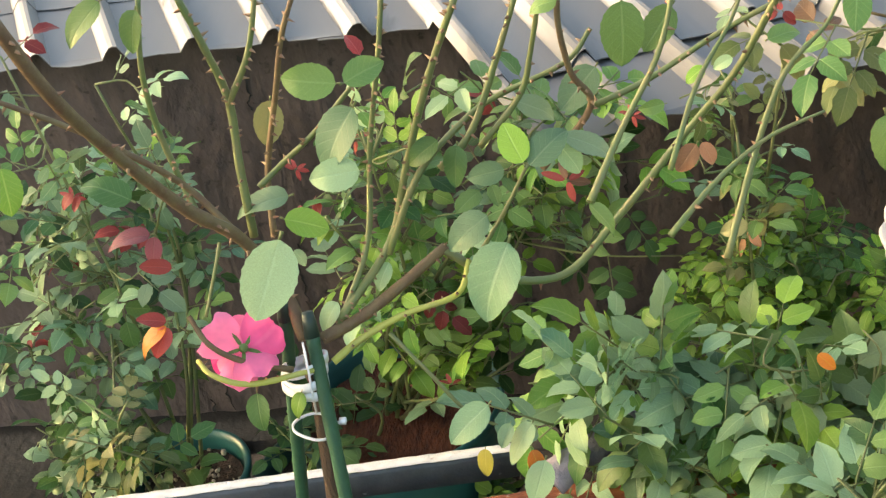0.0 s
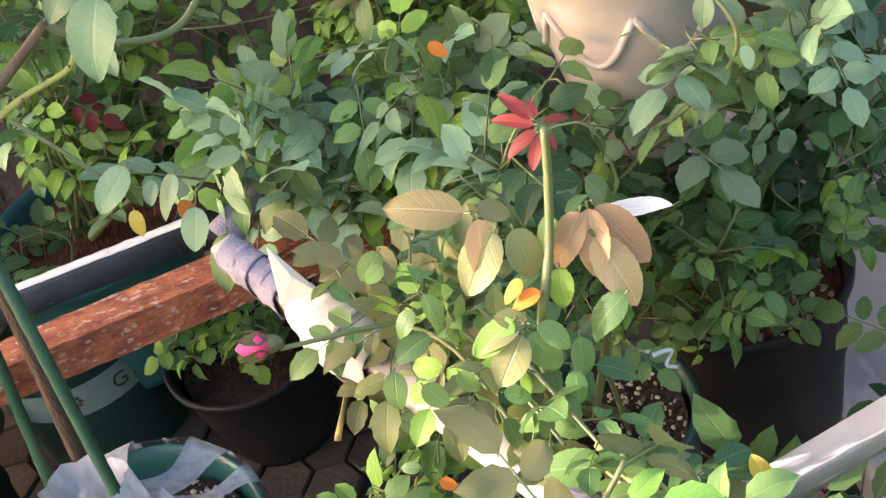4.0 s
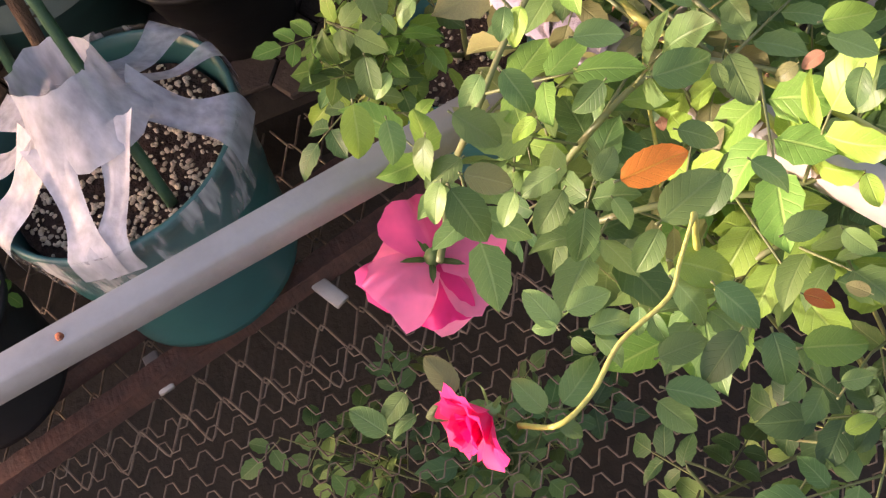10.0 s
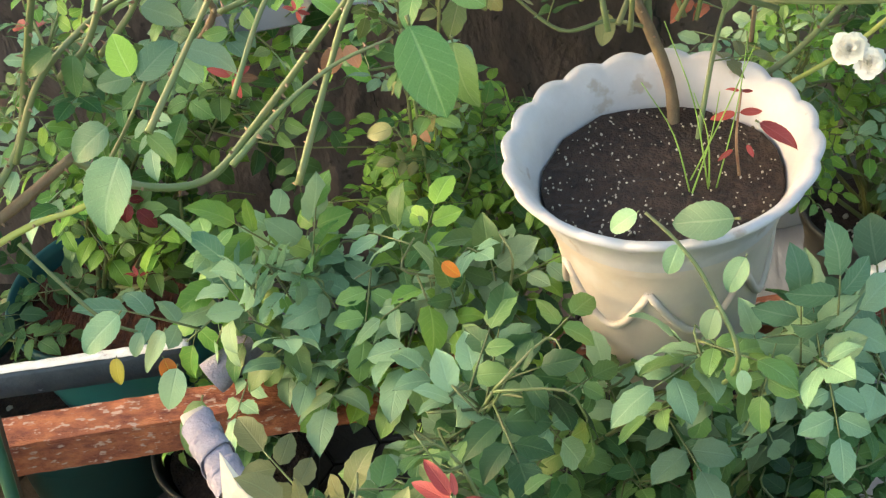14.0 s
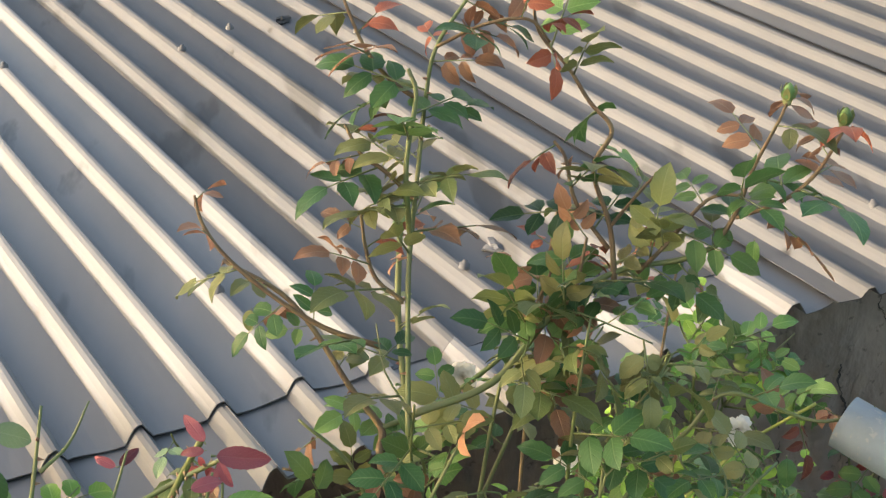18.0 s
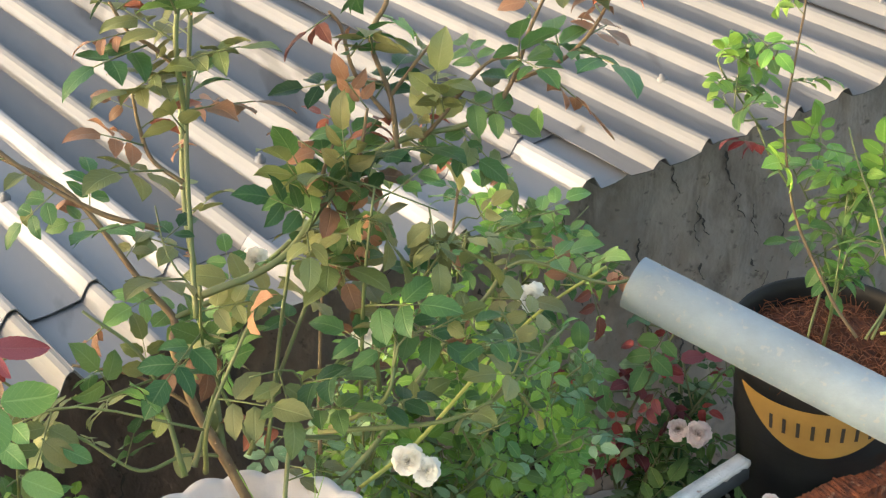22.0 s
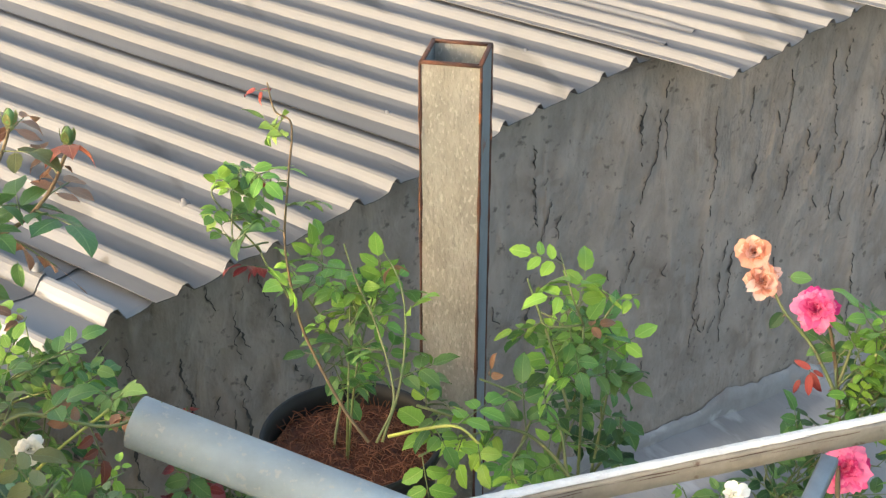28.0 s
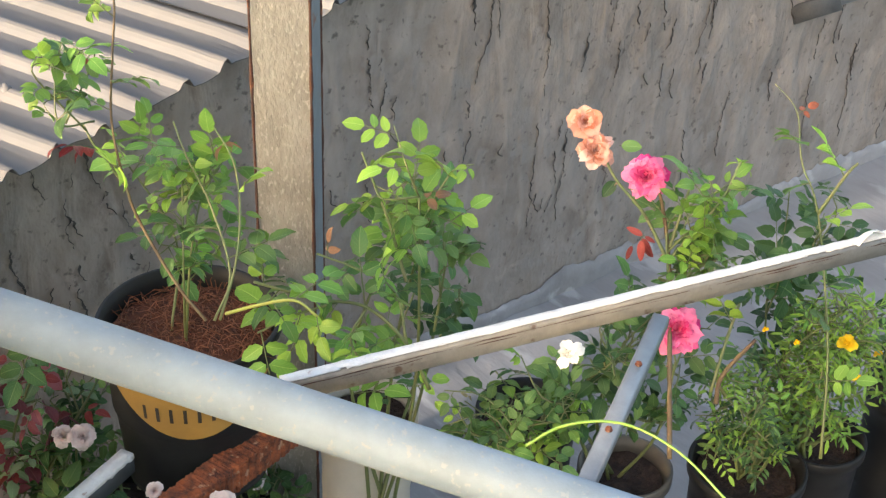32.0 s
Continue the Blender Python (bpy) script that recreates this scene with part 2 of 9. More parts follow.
RUST2 = mat("deep_rust", (0.36, 0.10, 0.035), (0.05, 0.020, 0.016), 55, 0.9, bump=1.0, bscale=130, dist=0.006, spot=(0.42, 0.22, 0.13), spot_scale=60, spot_at=0.60)
RUSTEDGE = mat("brown_rust_edge", (0.13, 0.05, 0.03), (0.07, 0.04, 0.03), 40, 0.9, bump=0.6, spot=(0.30, 0.10, 0.04), spot_scale=30, spot_at=0.6)
TUBE = mat("white_painted_steel", (0.46, 0.43, 0.385), (0.36, 0.33, 0.29), 14, 0.5, bump=0.15, spot=(0.24, 0.16, 0.10), spot_scale=18, spot_at=0.69)
FRAY = mat("flaking_white_paint", (0.80, 0.77, 0.72), (0.66, 0.62, 0.58), 40, 0.7, bump=0.6, spot=(0.30, 0.14, 0.08), spot_scale=40, spot_at=0.70)
DARKBAR = mat("dark_grey_steel", (0.075, 0.08, 0.085), (0.13, 0.13, 0.13), 25, 0.55, bump=0.3, spot=(0.3, 0.3, 0.3), spot_scale=60, spot_at=0.72)
GALV = mat("weathered_galvanised_steel", (0.30, 0.32, 0.33), (0.22, 0.23, 0.24), 18, 0.5, 0.4, bump=0.2)
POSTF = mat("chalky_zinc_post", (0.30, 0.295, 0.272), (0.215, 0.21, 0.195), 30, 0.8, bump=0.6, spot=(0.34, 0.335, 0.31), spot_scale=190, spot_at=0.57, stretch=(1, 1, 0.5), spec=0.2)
# post sides: the blue-grey shade on them is put into this colour
POSTS = mat("shade_tinted_post_side", (0.21, 0.24, 0.25), (0.16, 0.18, 0.19), 12, 0.6, 0.2, bump=0.2, spot=(0.2, 0.07, 0.03), spot_scale=16, spot_at=0.64)
PVC = mat("pale_blue_grey_pvc", (0.205, 0.275, 0.34), (0.17, 0.22, 0.265), 16, 0.55, bump=0.3, bscale=70, spot=(0.235, 0.275, 0.30), spot_scale=120, spot_at=0.60, spec=0.35)
WHITEPOT = mat("white_plastic_pot", (0.50, 0.48, 0.485), (0.42, 0.39, 0.38), 12, 0.5, bump=0.4, bscale=26, dist=0.006, spot=(0.36, 0.31, 0.27), spot_scale=30, spot_at=0.64)
# body of the white pot: warm low light is put into this cream
POTBODY = mat("cream_warm_lit_plastic", (0.56, 0.485, 0.41), (0.46, 0.38, 0.31), 7, 0.5, bump=0.3, bscale=22, dist=0.005, spot=(0.58, 0.54, 0.50), spot_scale=9, spot_at=0.6)
BLACKPOT = mat("black_plastic_pot", (0.012, 0.013, 0.014), (0.022, 0.022, 0.022), 8, 0.5, bump=0.1, spec=0.25)
GREENPOT = mat("dark_green_plastic_pot", (0.012, 0.06, 0.05), (0.02, 0.045, 0.04), 8, 0.4, bump=0.05)
TEALPOT = mat("teal_plastic_pot", (0.02, 0.13, 0.125), (0.025, 0.10, 0.10), 8, 0.38, bump=0.05)
CREAMPOT = mat("cream_ribbed_pot", (0.62, 0.58, 0.50), (0.52, 0.48, 0.41), 8, 0.6, bump=0.1)
BEIGE = mat("beige_painted_steel", (0.25, 0.235, 0.205), (0.18, 0.17, 0.145), 25, 0.6, bump=0.3, spot=(0.10, 0.065, 0.045), spot_scale=30, spot_at=0.64)
GREYPOT = mat("grey_brown_plastic_pot", (0.10, 0.09, 0.075), (0.07, 0.065, 0.055), 12, 0.5, bump=0.1)
SOIL = mat("dark_potting_soil", (0.020, 0.012, 0.009), (0.055, 0.030, 0.020), 60, 0.95, bump=1.0, bscale=130, dist=0.01)
COIR = mat("brown_coir", (0.15, 0.045, 0.018), (0.05, 0.017, 0.010), 90, 0.95, bump=1.0, bscale=160, dist=0.008, stretch=(1, 0.4, 1))
FIBRE = mat("orange_brown_fibre", (0.23, 0.09, 0.045), (0.14, 0.05, 0.025), 90, 0.9, bump=0, island=0.4)
PERLITE = mat("white_perlite", (0.45, 0.40, 0.32), (0.32, 0.27, 0.20), 50, 0.9, bump=0.3, island=0.4)
PERLITE2 = mat("cream_perlite", (0.68, 0.61, 0.47), (0.52, 0.44, 0.32), 50, 0.9, bump=0.3, island=0.25)
STAKE = mat("dark_green_stake", (0.025, 0.095, 0.045), (0.018, 0.07, 0.035), 40, 0.5, bump=0.2)
TRUNK = mat("brown_rose_trunk", (0.11, 0.065, 0.035), (0.06, 0.04, 0.025), 50, 0.85, bump=0.8, stretch=(1, 1, 0.3))
CANE = mat("green_cane", (0.11, 0.16, 0.05), (0.17, 0.17, 0.07), 30, 0.5, bump=0.15)
CANEY = mat("yellow_green_cane", (0.42, 0.44, 0.08), (0.36, 0.36, 0.10), 40, 0.5, bump=0.3, spot=(0.25, 0.14, 0.05), spot_scale=60, spot_at=0.66)
CANEB = mat("brown_cane", (0.13, 0.075, 0.04), (0.17, 0.13, 0.06), 35, 0.7, bump=0.4)
THORN = mat("red_brown_thorn", (0.22, 0.10, 0.06), (0.3, 0.2, 0.1), 60, 0.5, bump=0)
WRAP = mat("white_plastic_wrap", (0.66, 0.69, 0.74), (0.55, 0.58, 0.63), 12, 0.30, bump=0.8, bscale=22, dist=0.006, stretch=(1, 1, 0.35))
FABRIC = mat("lilac_grey_cloth_strip", (0.30, 0.27, 0.32), (0.22, 0.20, 0.24), 40, 0.9, bump=0.5)
CREAMCLOTH = mat("cream_white_wrap", (0.66, 0.61, 0.53), (0.54, 0.48, 0.40), 18, 0.6, bump=0.7, bscale=40, dist=0.006)
ZIPTIE = mat("white_nylon_tie", (0.82, 0.82, 0.84), (0.75, 0.75, 0.78), 20, 0.4, bump=0)
WIRE = mat("rusty_fence_wire", (0.23, 0.19, 0.145), (0.12, 0.085, 0.06), 60, 0.55, 0.5, bump=0.3)
PAVER = mat("brown_stone_paver", (0.06, 0.047, 0.038), (0.04, 0.032, 0.027), 18, 0.9, bump=0.6, vary=0.3)
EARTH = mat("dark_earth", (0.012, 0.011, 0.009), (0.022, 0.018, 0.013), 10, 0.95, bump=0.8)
TAPE = mat("dry_straw_strip", (0.42, 0.33, 0.12), (0.32, 0.25, 0.10), 40, 0.7, bump=0.2)
GOLD = mat("golden_pot_label", (0.42, 0.24, 0.06), (0.36, 0.20, 0.05), 20, 0.5, bump=0)
SAGE = mat("sage_print", (0.22, 0.30, 0.27), (0.18, 0.26, 0.23), 20, 0.6, bump=0)
INK = mat("dark_print", (0.05, 0.04, 0.03), None, 20, 0.6, bump=0)
DARK_CAP = mat("black_green_cap", (0.012, 0.03, 0.02), (0.02, 0.04, 0.03), 20, 0.5, bump=0)
SALMON = mat("salmon_pink_plastic", (0.65, 0.16, 0.14), (0.6, 0.2, 0.17), 20, 0.5, bump=0)
GRASS = mat("fresh_green_stem", (0.20, 0.36, 0.05), (0.26, 0.40, 0.08), 30, 0.5, bump=0)
RUSTD = mat("dark_brown_rust", (0.10, 0.045, 0.03), (0.055, 0.03, 0.022), 30, 0.85, bump=0.6, bscale=90)
wl = WRAP.node_tree
wno, wco, wrg, wmp = (wl.nodes.new(k) for k in ("ShaderNodeTexNoise", "ShaderNodeTexCoord", "ShaderNodeMapRange", "ShaderNodeMapping"))
wmp.inputs["Scale"].default_value = (1, 1, 0.3)
wmp.inputs["Rotation"].default_value = (0.5, 0.4, 0)
wno.inputs["Scale"].default_value, wno.inputs["Detail"].default_value = 75, 4
wrg.inputs["From Min"].default_value, wrg.inputs["From Max"].default_value = 0.30, 0.70
wrg.inputs["To Min"].default_value, wrg.inputs["To Max"].default_value = 0.50, 0.82
wl.links.new(wco.outputs["Object"], wmp.inputs["Vector"])
wl.links.new(wmp.outputs["Vector"], wno.inputs["Vector"])
wl.links.new(wno.outputs["Fac"], wrg.inputs["Value"])
wl.links.new(wrg.outputs["Result"], wl.nodes["Principled BSDF"].inputs["Alpha"])
FILM = mat("clear_plastic_film", (0.75, 0.78, 0.78), (0.7, 0.72, 0.72), 10, 0.12, bump=0.5, bscale=30, dist=0.004)
fl = FILM.node_tree
fno, fmp, fco, frg = (fl.nodes.new(k) for k in ("ShaderNodeTexNoise", "ShaderNodeMapping", "ShaderNodeTexCoord", "ShaderNodeMapRange"))
fmp.inputs["Scale"].default_value = (1, 1, 0.14)
fmp.inputs["Rotation"].default_value = (0.6, 0.5, 0)
fno.inputs["Scale"].default_value = 55
frg.inputs["From Min"].default_value, frg.inputs["From Max"].default_value = 0.48, 0.68
frg.inputs["To Min"].default_value, frg.inputs["To Max"].default_value = 0.08, 0.75
fl.links.new(fco.outputs["Object"], fmp.inputs["Vector"])
fl.links.new(fmp.outputs["Vector"], fno.inputs["Vector"])
fl.links.new(fno.outputs["Fac"], frg.inputs["Value"])
fl.links.new(frg.outputs["Result"], fl.nodes["Principled BSDF"].inputs["Alpha"])

DUSTY = mat("dusty_grey_scrap", (0.16, 0.155, 0.15), (0.10, 0.10, 0.10), 30, 0.85, bump=0.3)
RUBBER = mat("black_scrap", (0.02, 0.02, 0.02), (0.04, 0.04, 0.035), 20, 0.7, bump=0.2)
GREEN = leaf_mat("rose_leaf_green", (0.05, 0.135, 0.04), (0.13, 0.225, 0.065), (0.2, 0.31, 0.12))
GREYGREEN = leaf_mat("rose_leaf_blue_green", (0.12, 0.23, 0.125), (0.24, 0.345, 0.19), (0.28, 0.40, 0.24), 0.45)
LIGHT = leaf_mat("rose_leaf_light", (0.10, 0.24, 0.045), (0.20, 0.34, 0.05), (0.3, 0.44, 0.12))
DARK = leaf_mat("rose_leaf_dark", (0.028, 0.08, 0.03), (0.065, 0.14, 0.045), (0.12, 0.2, 0.08))
OLIVE = leaf_mat("rose_leaf_olive", (0.095, 0.135, 0.042), (0.20, 0.20, 0.08), (0.2, 0.23, 0.1))
BRONZE = leaf_mat("rose_leaf_bronze", (0.15, 0.085, 0.05), (0.29, 0.15, 0.085), (0.33, 0.2, 0.12))
BLUSHLEAF = leaf_mat("rose_leaf_olive_pink", (0.22, 0.22, 0.09), (0.40, 0.25, 0.13), (0.5, 0.36, 0.2))
REDLEAF = leaf_mat("rose_leaf_red", (0.19, 0.028, 0.026), (0.33, 0.065, 0.05), (0.4, 0.1, 0.08))
COPPER = leaf_mat("rose_leaf_copper", (0.15, 0.05, 0.032), (0.33, 0.105, 0.055), (0.38, 0.16, 0.1))
WINE = leaf_mat("rose_leaf_wine", (0.15, 0.035, 0.04), (0.28, 0.085, 0.095), (0.25, 0.1, 0.1))
ORANGE = leaf_mat("dying_leaf_orange", (0.55, 0.12, 0.02), (0.60, 0.20, 0.03), (0.6, 0.35, 0.05))
YELLOW = leaf_mat("dying_leaf_yellow", (0.55, 0.42, 0.04), (0.45, 0.38, 0.06), (0.6, 0.5, 0.1))
PINK = leaf_mat("rose_petal_pink", (0.70, 0.025, 0.20), (0.90, 0.31, 0.48), (0.86, 0.28, 0.42), 0.6, spread=0.9)
HOTPINK = leaf_mat("rose_petal_hot_pink", (0.74, 0.015, 0.11), (0.80, 0.05, 0.19), (0.8, 0.1, 0.3), 0.6, spread=0.9)
PEACH = leaf_mat("rose_petal_peach", (0.60, 0.25, 0.15), (0.84, 0.60, 0.52), (0.8, 0.5, 0.35), 0.6, spread=0.9)
WHITE = leaf_mat("rose_petal_white", (0.80, 0.76, 0.66), (0.82, 0.80, 0.74), (0.8, 0.75, 0.6), 0.6, spread=0.9)
BLUSH = leaf_mat("rose_petal_blush", (0.75, 0.60, 0.54), (0.80, 0.70, 0.64), (0.8, 0.6, 0.5), 0.6, spread=0.9)
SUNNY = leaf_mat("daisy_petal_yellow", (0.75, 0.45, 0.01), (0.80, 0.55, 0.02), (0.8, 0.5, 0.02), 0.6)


# ---- mesh helpers ----
def link(name, bm, material, parent=None, label="", smooth=True, materials=None):
    me = bpy.data.meshes.new(name)
    bm.normal_update()
    bm.to_mesh(me)
    bm.free()
    for m in materials or [material]:
        me.materials.append(m)
    if smooth:
        me.polygons.foreach_set("use_smooth", [True] * len(me.polygons))
    ob = new(name, me)
    if parent:
        ob.parent = parent
    if label:
        ob["label"] = label
    return ob


def part(name, bm, material, parent, label="", smooth=True, materials=None):
    return link(name, bm, material, parent, label, smooth, materials)


def thing(name, label, category, group="", kind="", at=(0, 0, 0)):
    ob = new(name)
    ob.empty_display_size = 0.05
    ob.location = at
    return tagged(ob, label, category, group, kind)


def prism(bm, p0, p1, w, h, side=None, bevel=0.003, hint=(0, 0, 1)):
    """A bar of rectangular section w (across) x h (along hint) from p0 to p1, with eased edges."""
    p0, p1 = Vector(p0), Vector(p1)
    d = (p1 - p0).normalized()
    s = d.cross(Vector(hint)).normalized()
    u = s.cross(d)
    a, b, e = w / 2, h / 2, bevel
    ring = [(-a + e, -b), (a - e, -b), (a, -b + e), (a, b - e), (a - e, b), (-a + e, b), (-a, b - e), (-a, -b + e)]
    vs = [[bm.verts.new(p + s * x + u * y) for x, y in ring] for p in (p0, p1)]
    for i in range(8):
        bm.faces.new((vs[0][i], vs[1][i], vs[1][(i + 1) % 8], vs[0][(i + 1) % 8]))
    bm.faces.new(vs[0])
    bm.faces.new(vs[1][::-1])
    return bm


def box(bm, c, sx, sy, sz, rz=0.0):
    m = Matrix.Translation(c) @ Matrix.Rotation(rz, 4, "Z") @ Matrix.Diagonal((sx, sy, sz, 1))
    bmesh.ops.create_cube(bm, size=1, matrix=m)
    return bm


def smooth_path(points, n=5):
    """Catmull-Rom through the points."""
    p = [Vector(q) for q in points]
    if len(p) < 3:
        return [p[0].lerp(p[-1], i / n) for i in range(n + 1)]
    p = [p[0] * 2 - p[1]] + p + [p[-1] * 2 - p[-2]]
    out = []
    for i in range(1, len(p) - 2):
        for k in range(n):
            t = k / n
            a, b, c, d = p[i - 1 : i + 3]
            out.append(0.5 * (2 * b + (c - a) * t + (2 * a - 5 * b + 4 * c - d) * t * t + (3 * b - a - 3 * c + d) * t ** 3))
    return out + [p[-2]]


def pipe(bm, path, r0, r1=None, sides=7, wobble=0.0, rng=None, caps=True):
    r1 = r0 if r1 is None else r1
    rings, n = [], len(path)
    ref = Vector((0.31, 0.17, 0.93))
    for i, p in enumerate(path):
        d = (path[min(i + 1, n - 1)] - path[max(i - 1, 0)]).normalized()
        s = d.cross(ref)
        s = s.normalized() if s.length > 1e-4 else Vector((1, 0, 0))
        u = s.cross(d)
        ref = u
        r = r0 + (r1 - r0) * i / max(n - 1, 1)
        if wobble:
            r *= 1 + rng.uniform(-wobble, wobble)
        rings.append([bm.verts.new(p + (s * math.cos(a) + u * math.sin(a)) * r) for a in (2 * math.pi * k / sides for k in range(sides))])
    for a, b in zip(rings, rings[1:]):
        for k in range(sides):
            bm.faces.new((a[k], a[(k + 1) % sides], b[(k + 1) % sides], b[k]))
    if caps:
        bm.faces.new(rings[0][::-1])
        bm.faces.new(rings[-1])
    return bm


def lathe(bm, profile, seg=40, wave=None):
    """Turns (r, z) points about z; wave(angle, i) gives (dr, dz)."""
    rings = []
    for i, (r, z) in enumerate(profile):
        ring = []
        for k in range(seg):
            a = 2 * math.pi * k / seg
            dr, dz = wave(a, i) if wave else (0, 0)
            ring.append(bm.verts.new(((r + dr) * math.cos(a), (r + dr) * math.sin(a), z + dz)))
        rings.append(ring)
    for a, b in zip(rings, rings[1:]):
        for k in range(seg):
            bm.faces.new((a[k], a[(k + 1) % seg], b[(k + 1) % seg], b[k]))
    return rings


# ---- ground, wall and roof of the place ----
FLOOR = 0.515


def floor_z(x):
    """The deck falls slightly towards +x."""
    return 0.51 - 0.026 * x


bm = bmesh.new()
bmesh.ops.create_grid(bm, x_segments=2, y_segments=2, size=400)
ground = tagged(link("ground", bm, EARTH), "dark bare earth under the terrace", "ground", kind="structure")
bm = bmesh.new()
edge = ((0.42, 0.85), (2.70, 0.85), (2.78, 1.52), (3.04, 1.70), (3.40, 1.79), (6.0, 2.12), (6.0, 2.30), (0.42, 2.30))      # ends over a dark drop
tops, feet = ([bm.verts.new((x, y, floor_z(x) - d)) for x, y in edge] for d in (0.0, 0.12))
bm.faces.new(tops)
bm.faces.new(feet[::-1])
for k in range(len(edge)):
    q = (k + 1) % len(edge)
    bm.faces.new((tops[k], feet[k], feet[q], tops[q]))
floor_pale = tagged(link("floor_concrete", bm, PATCH, smooth=False), "pale streaked concrete floor along the wall", "floor", kind="structure")
bm = bmesh.new()
x0, x1, y0, y1 = -3.5, 0.418, 1.40, 2.30
vs = [bm.verts.new((x, y, floor_z(x) - 0.012 - d)) for d in (0.0, 0.12) for x, y in ((x0, y0), (x1, y0), (x1, y1), (x0, y1))]
for q in ((0, 1, 2, 3), (7, 6, 5, 4), (0, 4, 5, 1), (1, 5, 6, 2), (2, 6, 7, 3), (3, 7, 4, 0)):
    bm.faces.new([vs[i] for i in q])
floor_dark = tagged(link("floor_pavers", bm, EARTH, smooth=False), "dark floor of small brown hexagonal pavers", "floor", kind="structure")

WALL_Y = 2.19
SLOPE, SKEW = 0.03, -0.43


def eave_z(x):
    return 1.31 + (0.11 * min(x - 1, 1.6) if x > 1 else 0.0)


def eave(x):
    """How far out the edge of the roof lies at x."""
    return 2.075 - 0.055 * (x + 0.4) if x < 0.9 else 2.005 + 0.14 * (x - 0.9)


def relief(x, z):
    """Unevenness of the trowelled plaster."""
    q = z - 0.45 * x
    return 0.008 * noise.noise((x * 2.5, z * 2.5, 0)) + 0.006 * noise.noise((x * 9, z * 4, 3)) + 0.005 * noise.noise((x * 20, q * 8, 5)) + 0.003 * noise.noise((x * 34, q * 22, 9))


bm = bmesh.new()
nx, nz = 560, 70
grid = []
for j in range(nz + 1):
    row = []
    for i in range(nx + 1):
        x = -2.5 + 8.5 * i / nx
        z = 0.30 + (eave_z(x) - 0.312) * j / nz
        row.append(bm.verts.new((x, WALL_Y + relief(x, z), z)))
    grid.append(row)
for j in range(nz):
    for i in range(nx):
        f = bm.faces.new((grid[j][i], grid[j][i + 1], grid[j + 1][i + 1], grid[j + 1][i]))
top = [bm.verts.new((v.co.x, WALL_Y + 0.15, v.co.z)) for v in grid[nz]]
for i in range(nx):
    bm.faces.new((grid[nz][i], grid[nz][i + 1], top[i + 1], top[i]))
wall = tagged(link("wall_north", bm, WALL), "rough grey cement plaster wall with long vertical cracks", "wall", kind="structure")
# unseen wall, added to keep the low sun off the potted plants
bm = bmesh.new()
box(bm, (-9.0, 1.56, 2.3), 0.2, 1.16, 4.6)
tagged(link("shade_wall_west", bm, WALL, smooth=False), "unseen plain wall added to shade the terrace", "wall", kind="structure")
# second unseen wall, lower: added so sun misses the ground but reaches the rails
bm = bmesh.new()
box(bm, (-9.0, -2.02, 1.34), 0.2, 5.99, 2.68)
tagged(link("shade_wall_low", bm, WALL, smooth=False), "unseen low wall added to shade the ground below the rails", "wall", kind="structure")
# drying cracks: long, wandering, slightly open
rng = random.Random(21)
cracks = thing("wall_cracks", "dark wandering cracks in the grey plaster", "crack", kind="structure")
for k in range(215):
    x = 0.6 + 4.2 * rng.random() ** 1.7 if k < 190 else rng.uniform(-1.2, 0.6)
    z1 = eave_z(x) - 0.03 - rng.random() * 0.75
    ln = 0.03 + 0.27 * rng.random() ** 1.8
    bm = bmesh.new()
    prev, n = None, max(6, int(ln / 0.0045))
    ph = rng.random() * 50
    lean = rng.uniform(-0.10, 0.10)
    for i in range(n + 1):
        f = i / n
        z = z1 - ln * f
        if z < 0.48:
            break
        xx = x + lean * ln * f + 0.016 * noise.noise((ph, f * ln * 9, 0)) + 0.009 * noise.noise((ph, f * ln * 40, 4)) + 0.006 * noise.noise((ph, f * ln * 130, 2)) + 0.02 * (f ** 3) * math.sin(ph)
        w = (0.0003 + 0.0042 * max(0.0, noise.noise((ph, f * ln * 55, 8)) + 0.12)) * math.sin(math.pi * min(1, f + 0.15)) + 0.0003
        y = WALL_Y + relief(xx, z) - 0.0018
        cur = (bm.verts.new((xx - w, y, z)), bm.verts.new((xx + w, y, z)), bm.verts.new((xx - w * 1.8, y - 0.0025, z + 0.003)))
        if prev and noise.noise((ph, f * ln * 24, 12)) < 0.30:
            bm.faces.new((prev[0], prev[1], cur[1], cur[0]))
            bm.faces.new((prev[2], prev[0], cur[0], cur[2]))
        prev = cur
    part("crack", bm, None, cracks, materials=[CRACK])


# runs of sheets with a finer rib towards +x: (from, pitch, middle of a lit flank, rib height)
RIB_ZONES = ((-9.0, 0.1274, -0.134, 0.0225), (1.0, 0.083, 1.005, 0.0145), (2.03, 0.069, 2.059, 0.012))
BREAKS = (0.0, 0.15, 0.30, 0.45, 0.52, 0.58, 0.64, 0.69, 0.74, 0.79, 0.86)


def rib_zone(s):
    return [z for z in RIB_ZONES if s >= z[0]][-1]


def rib(s, zone):
    """Height of the corrugation at s metres across the sheet."""
    k = ((s - zone[2]) / zone[1] + 0.56) % 1.0
    h = zone[3]
    if k < 0.45:
        return 0.0
    if k < 0.64:
        return h * math.sin((k - 0.45) / 0.19 * math.pi / 2) ** 1.1
    if k < 0.69:
        return h
    if k < 0.79:
        return h * (1 - (k - 0.69) / 0.10)
    return 0.0


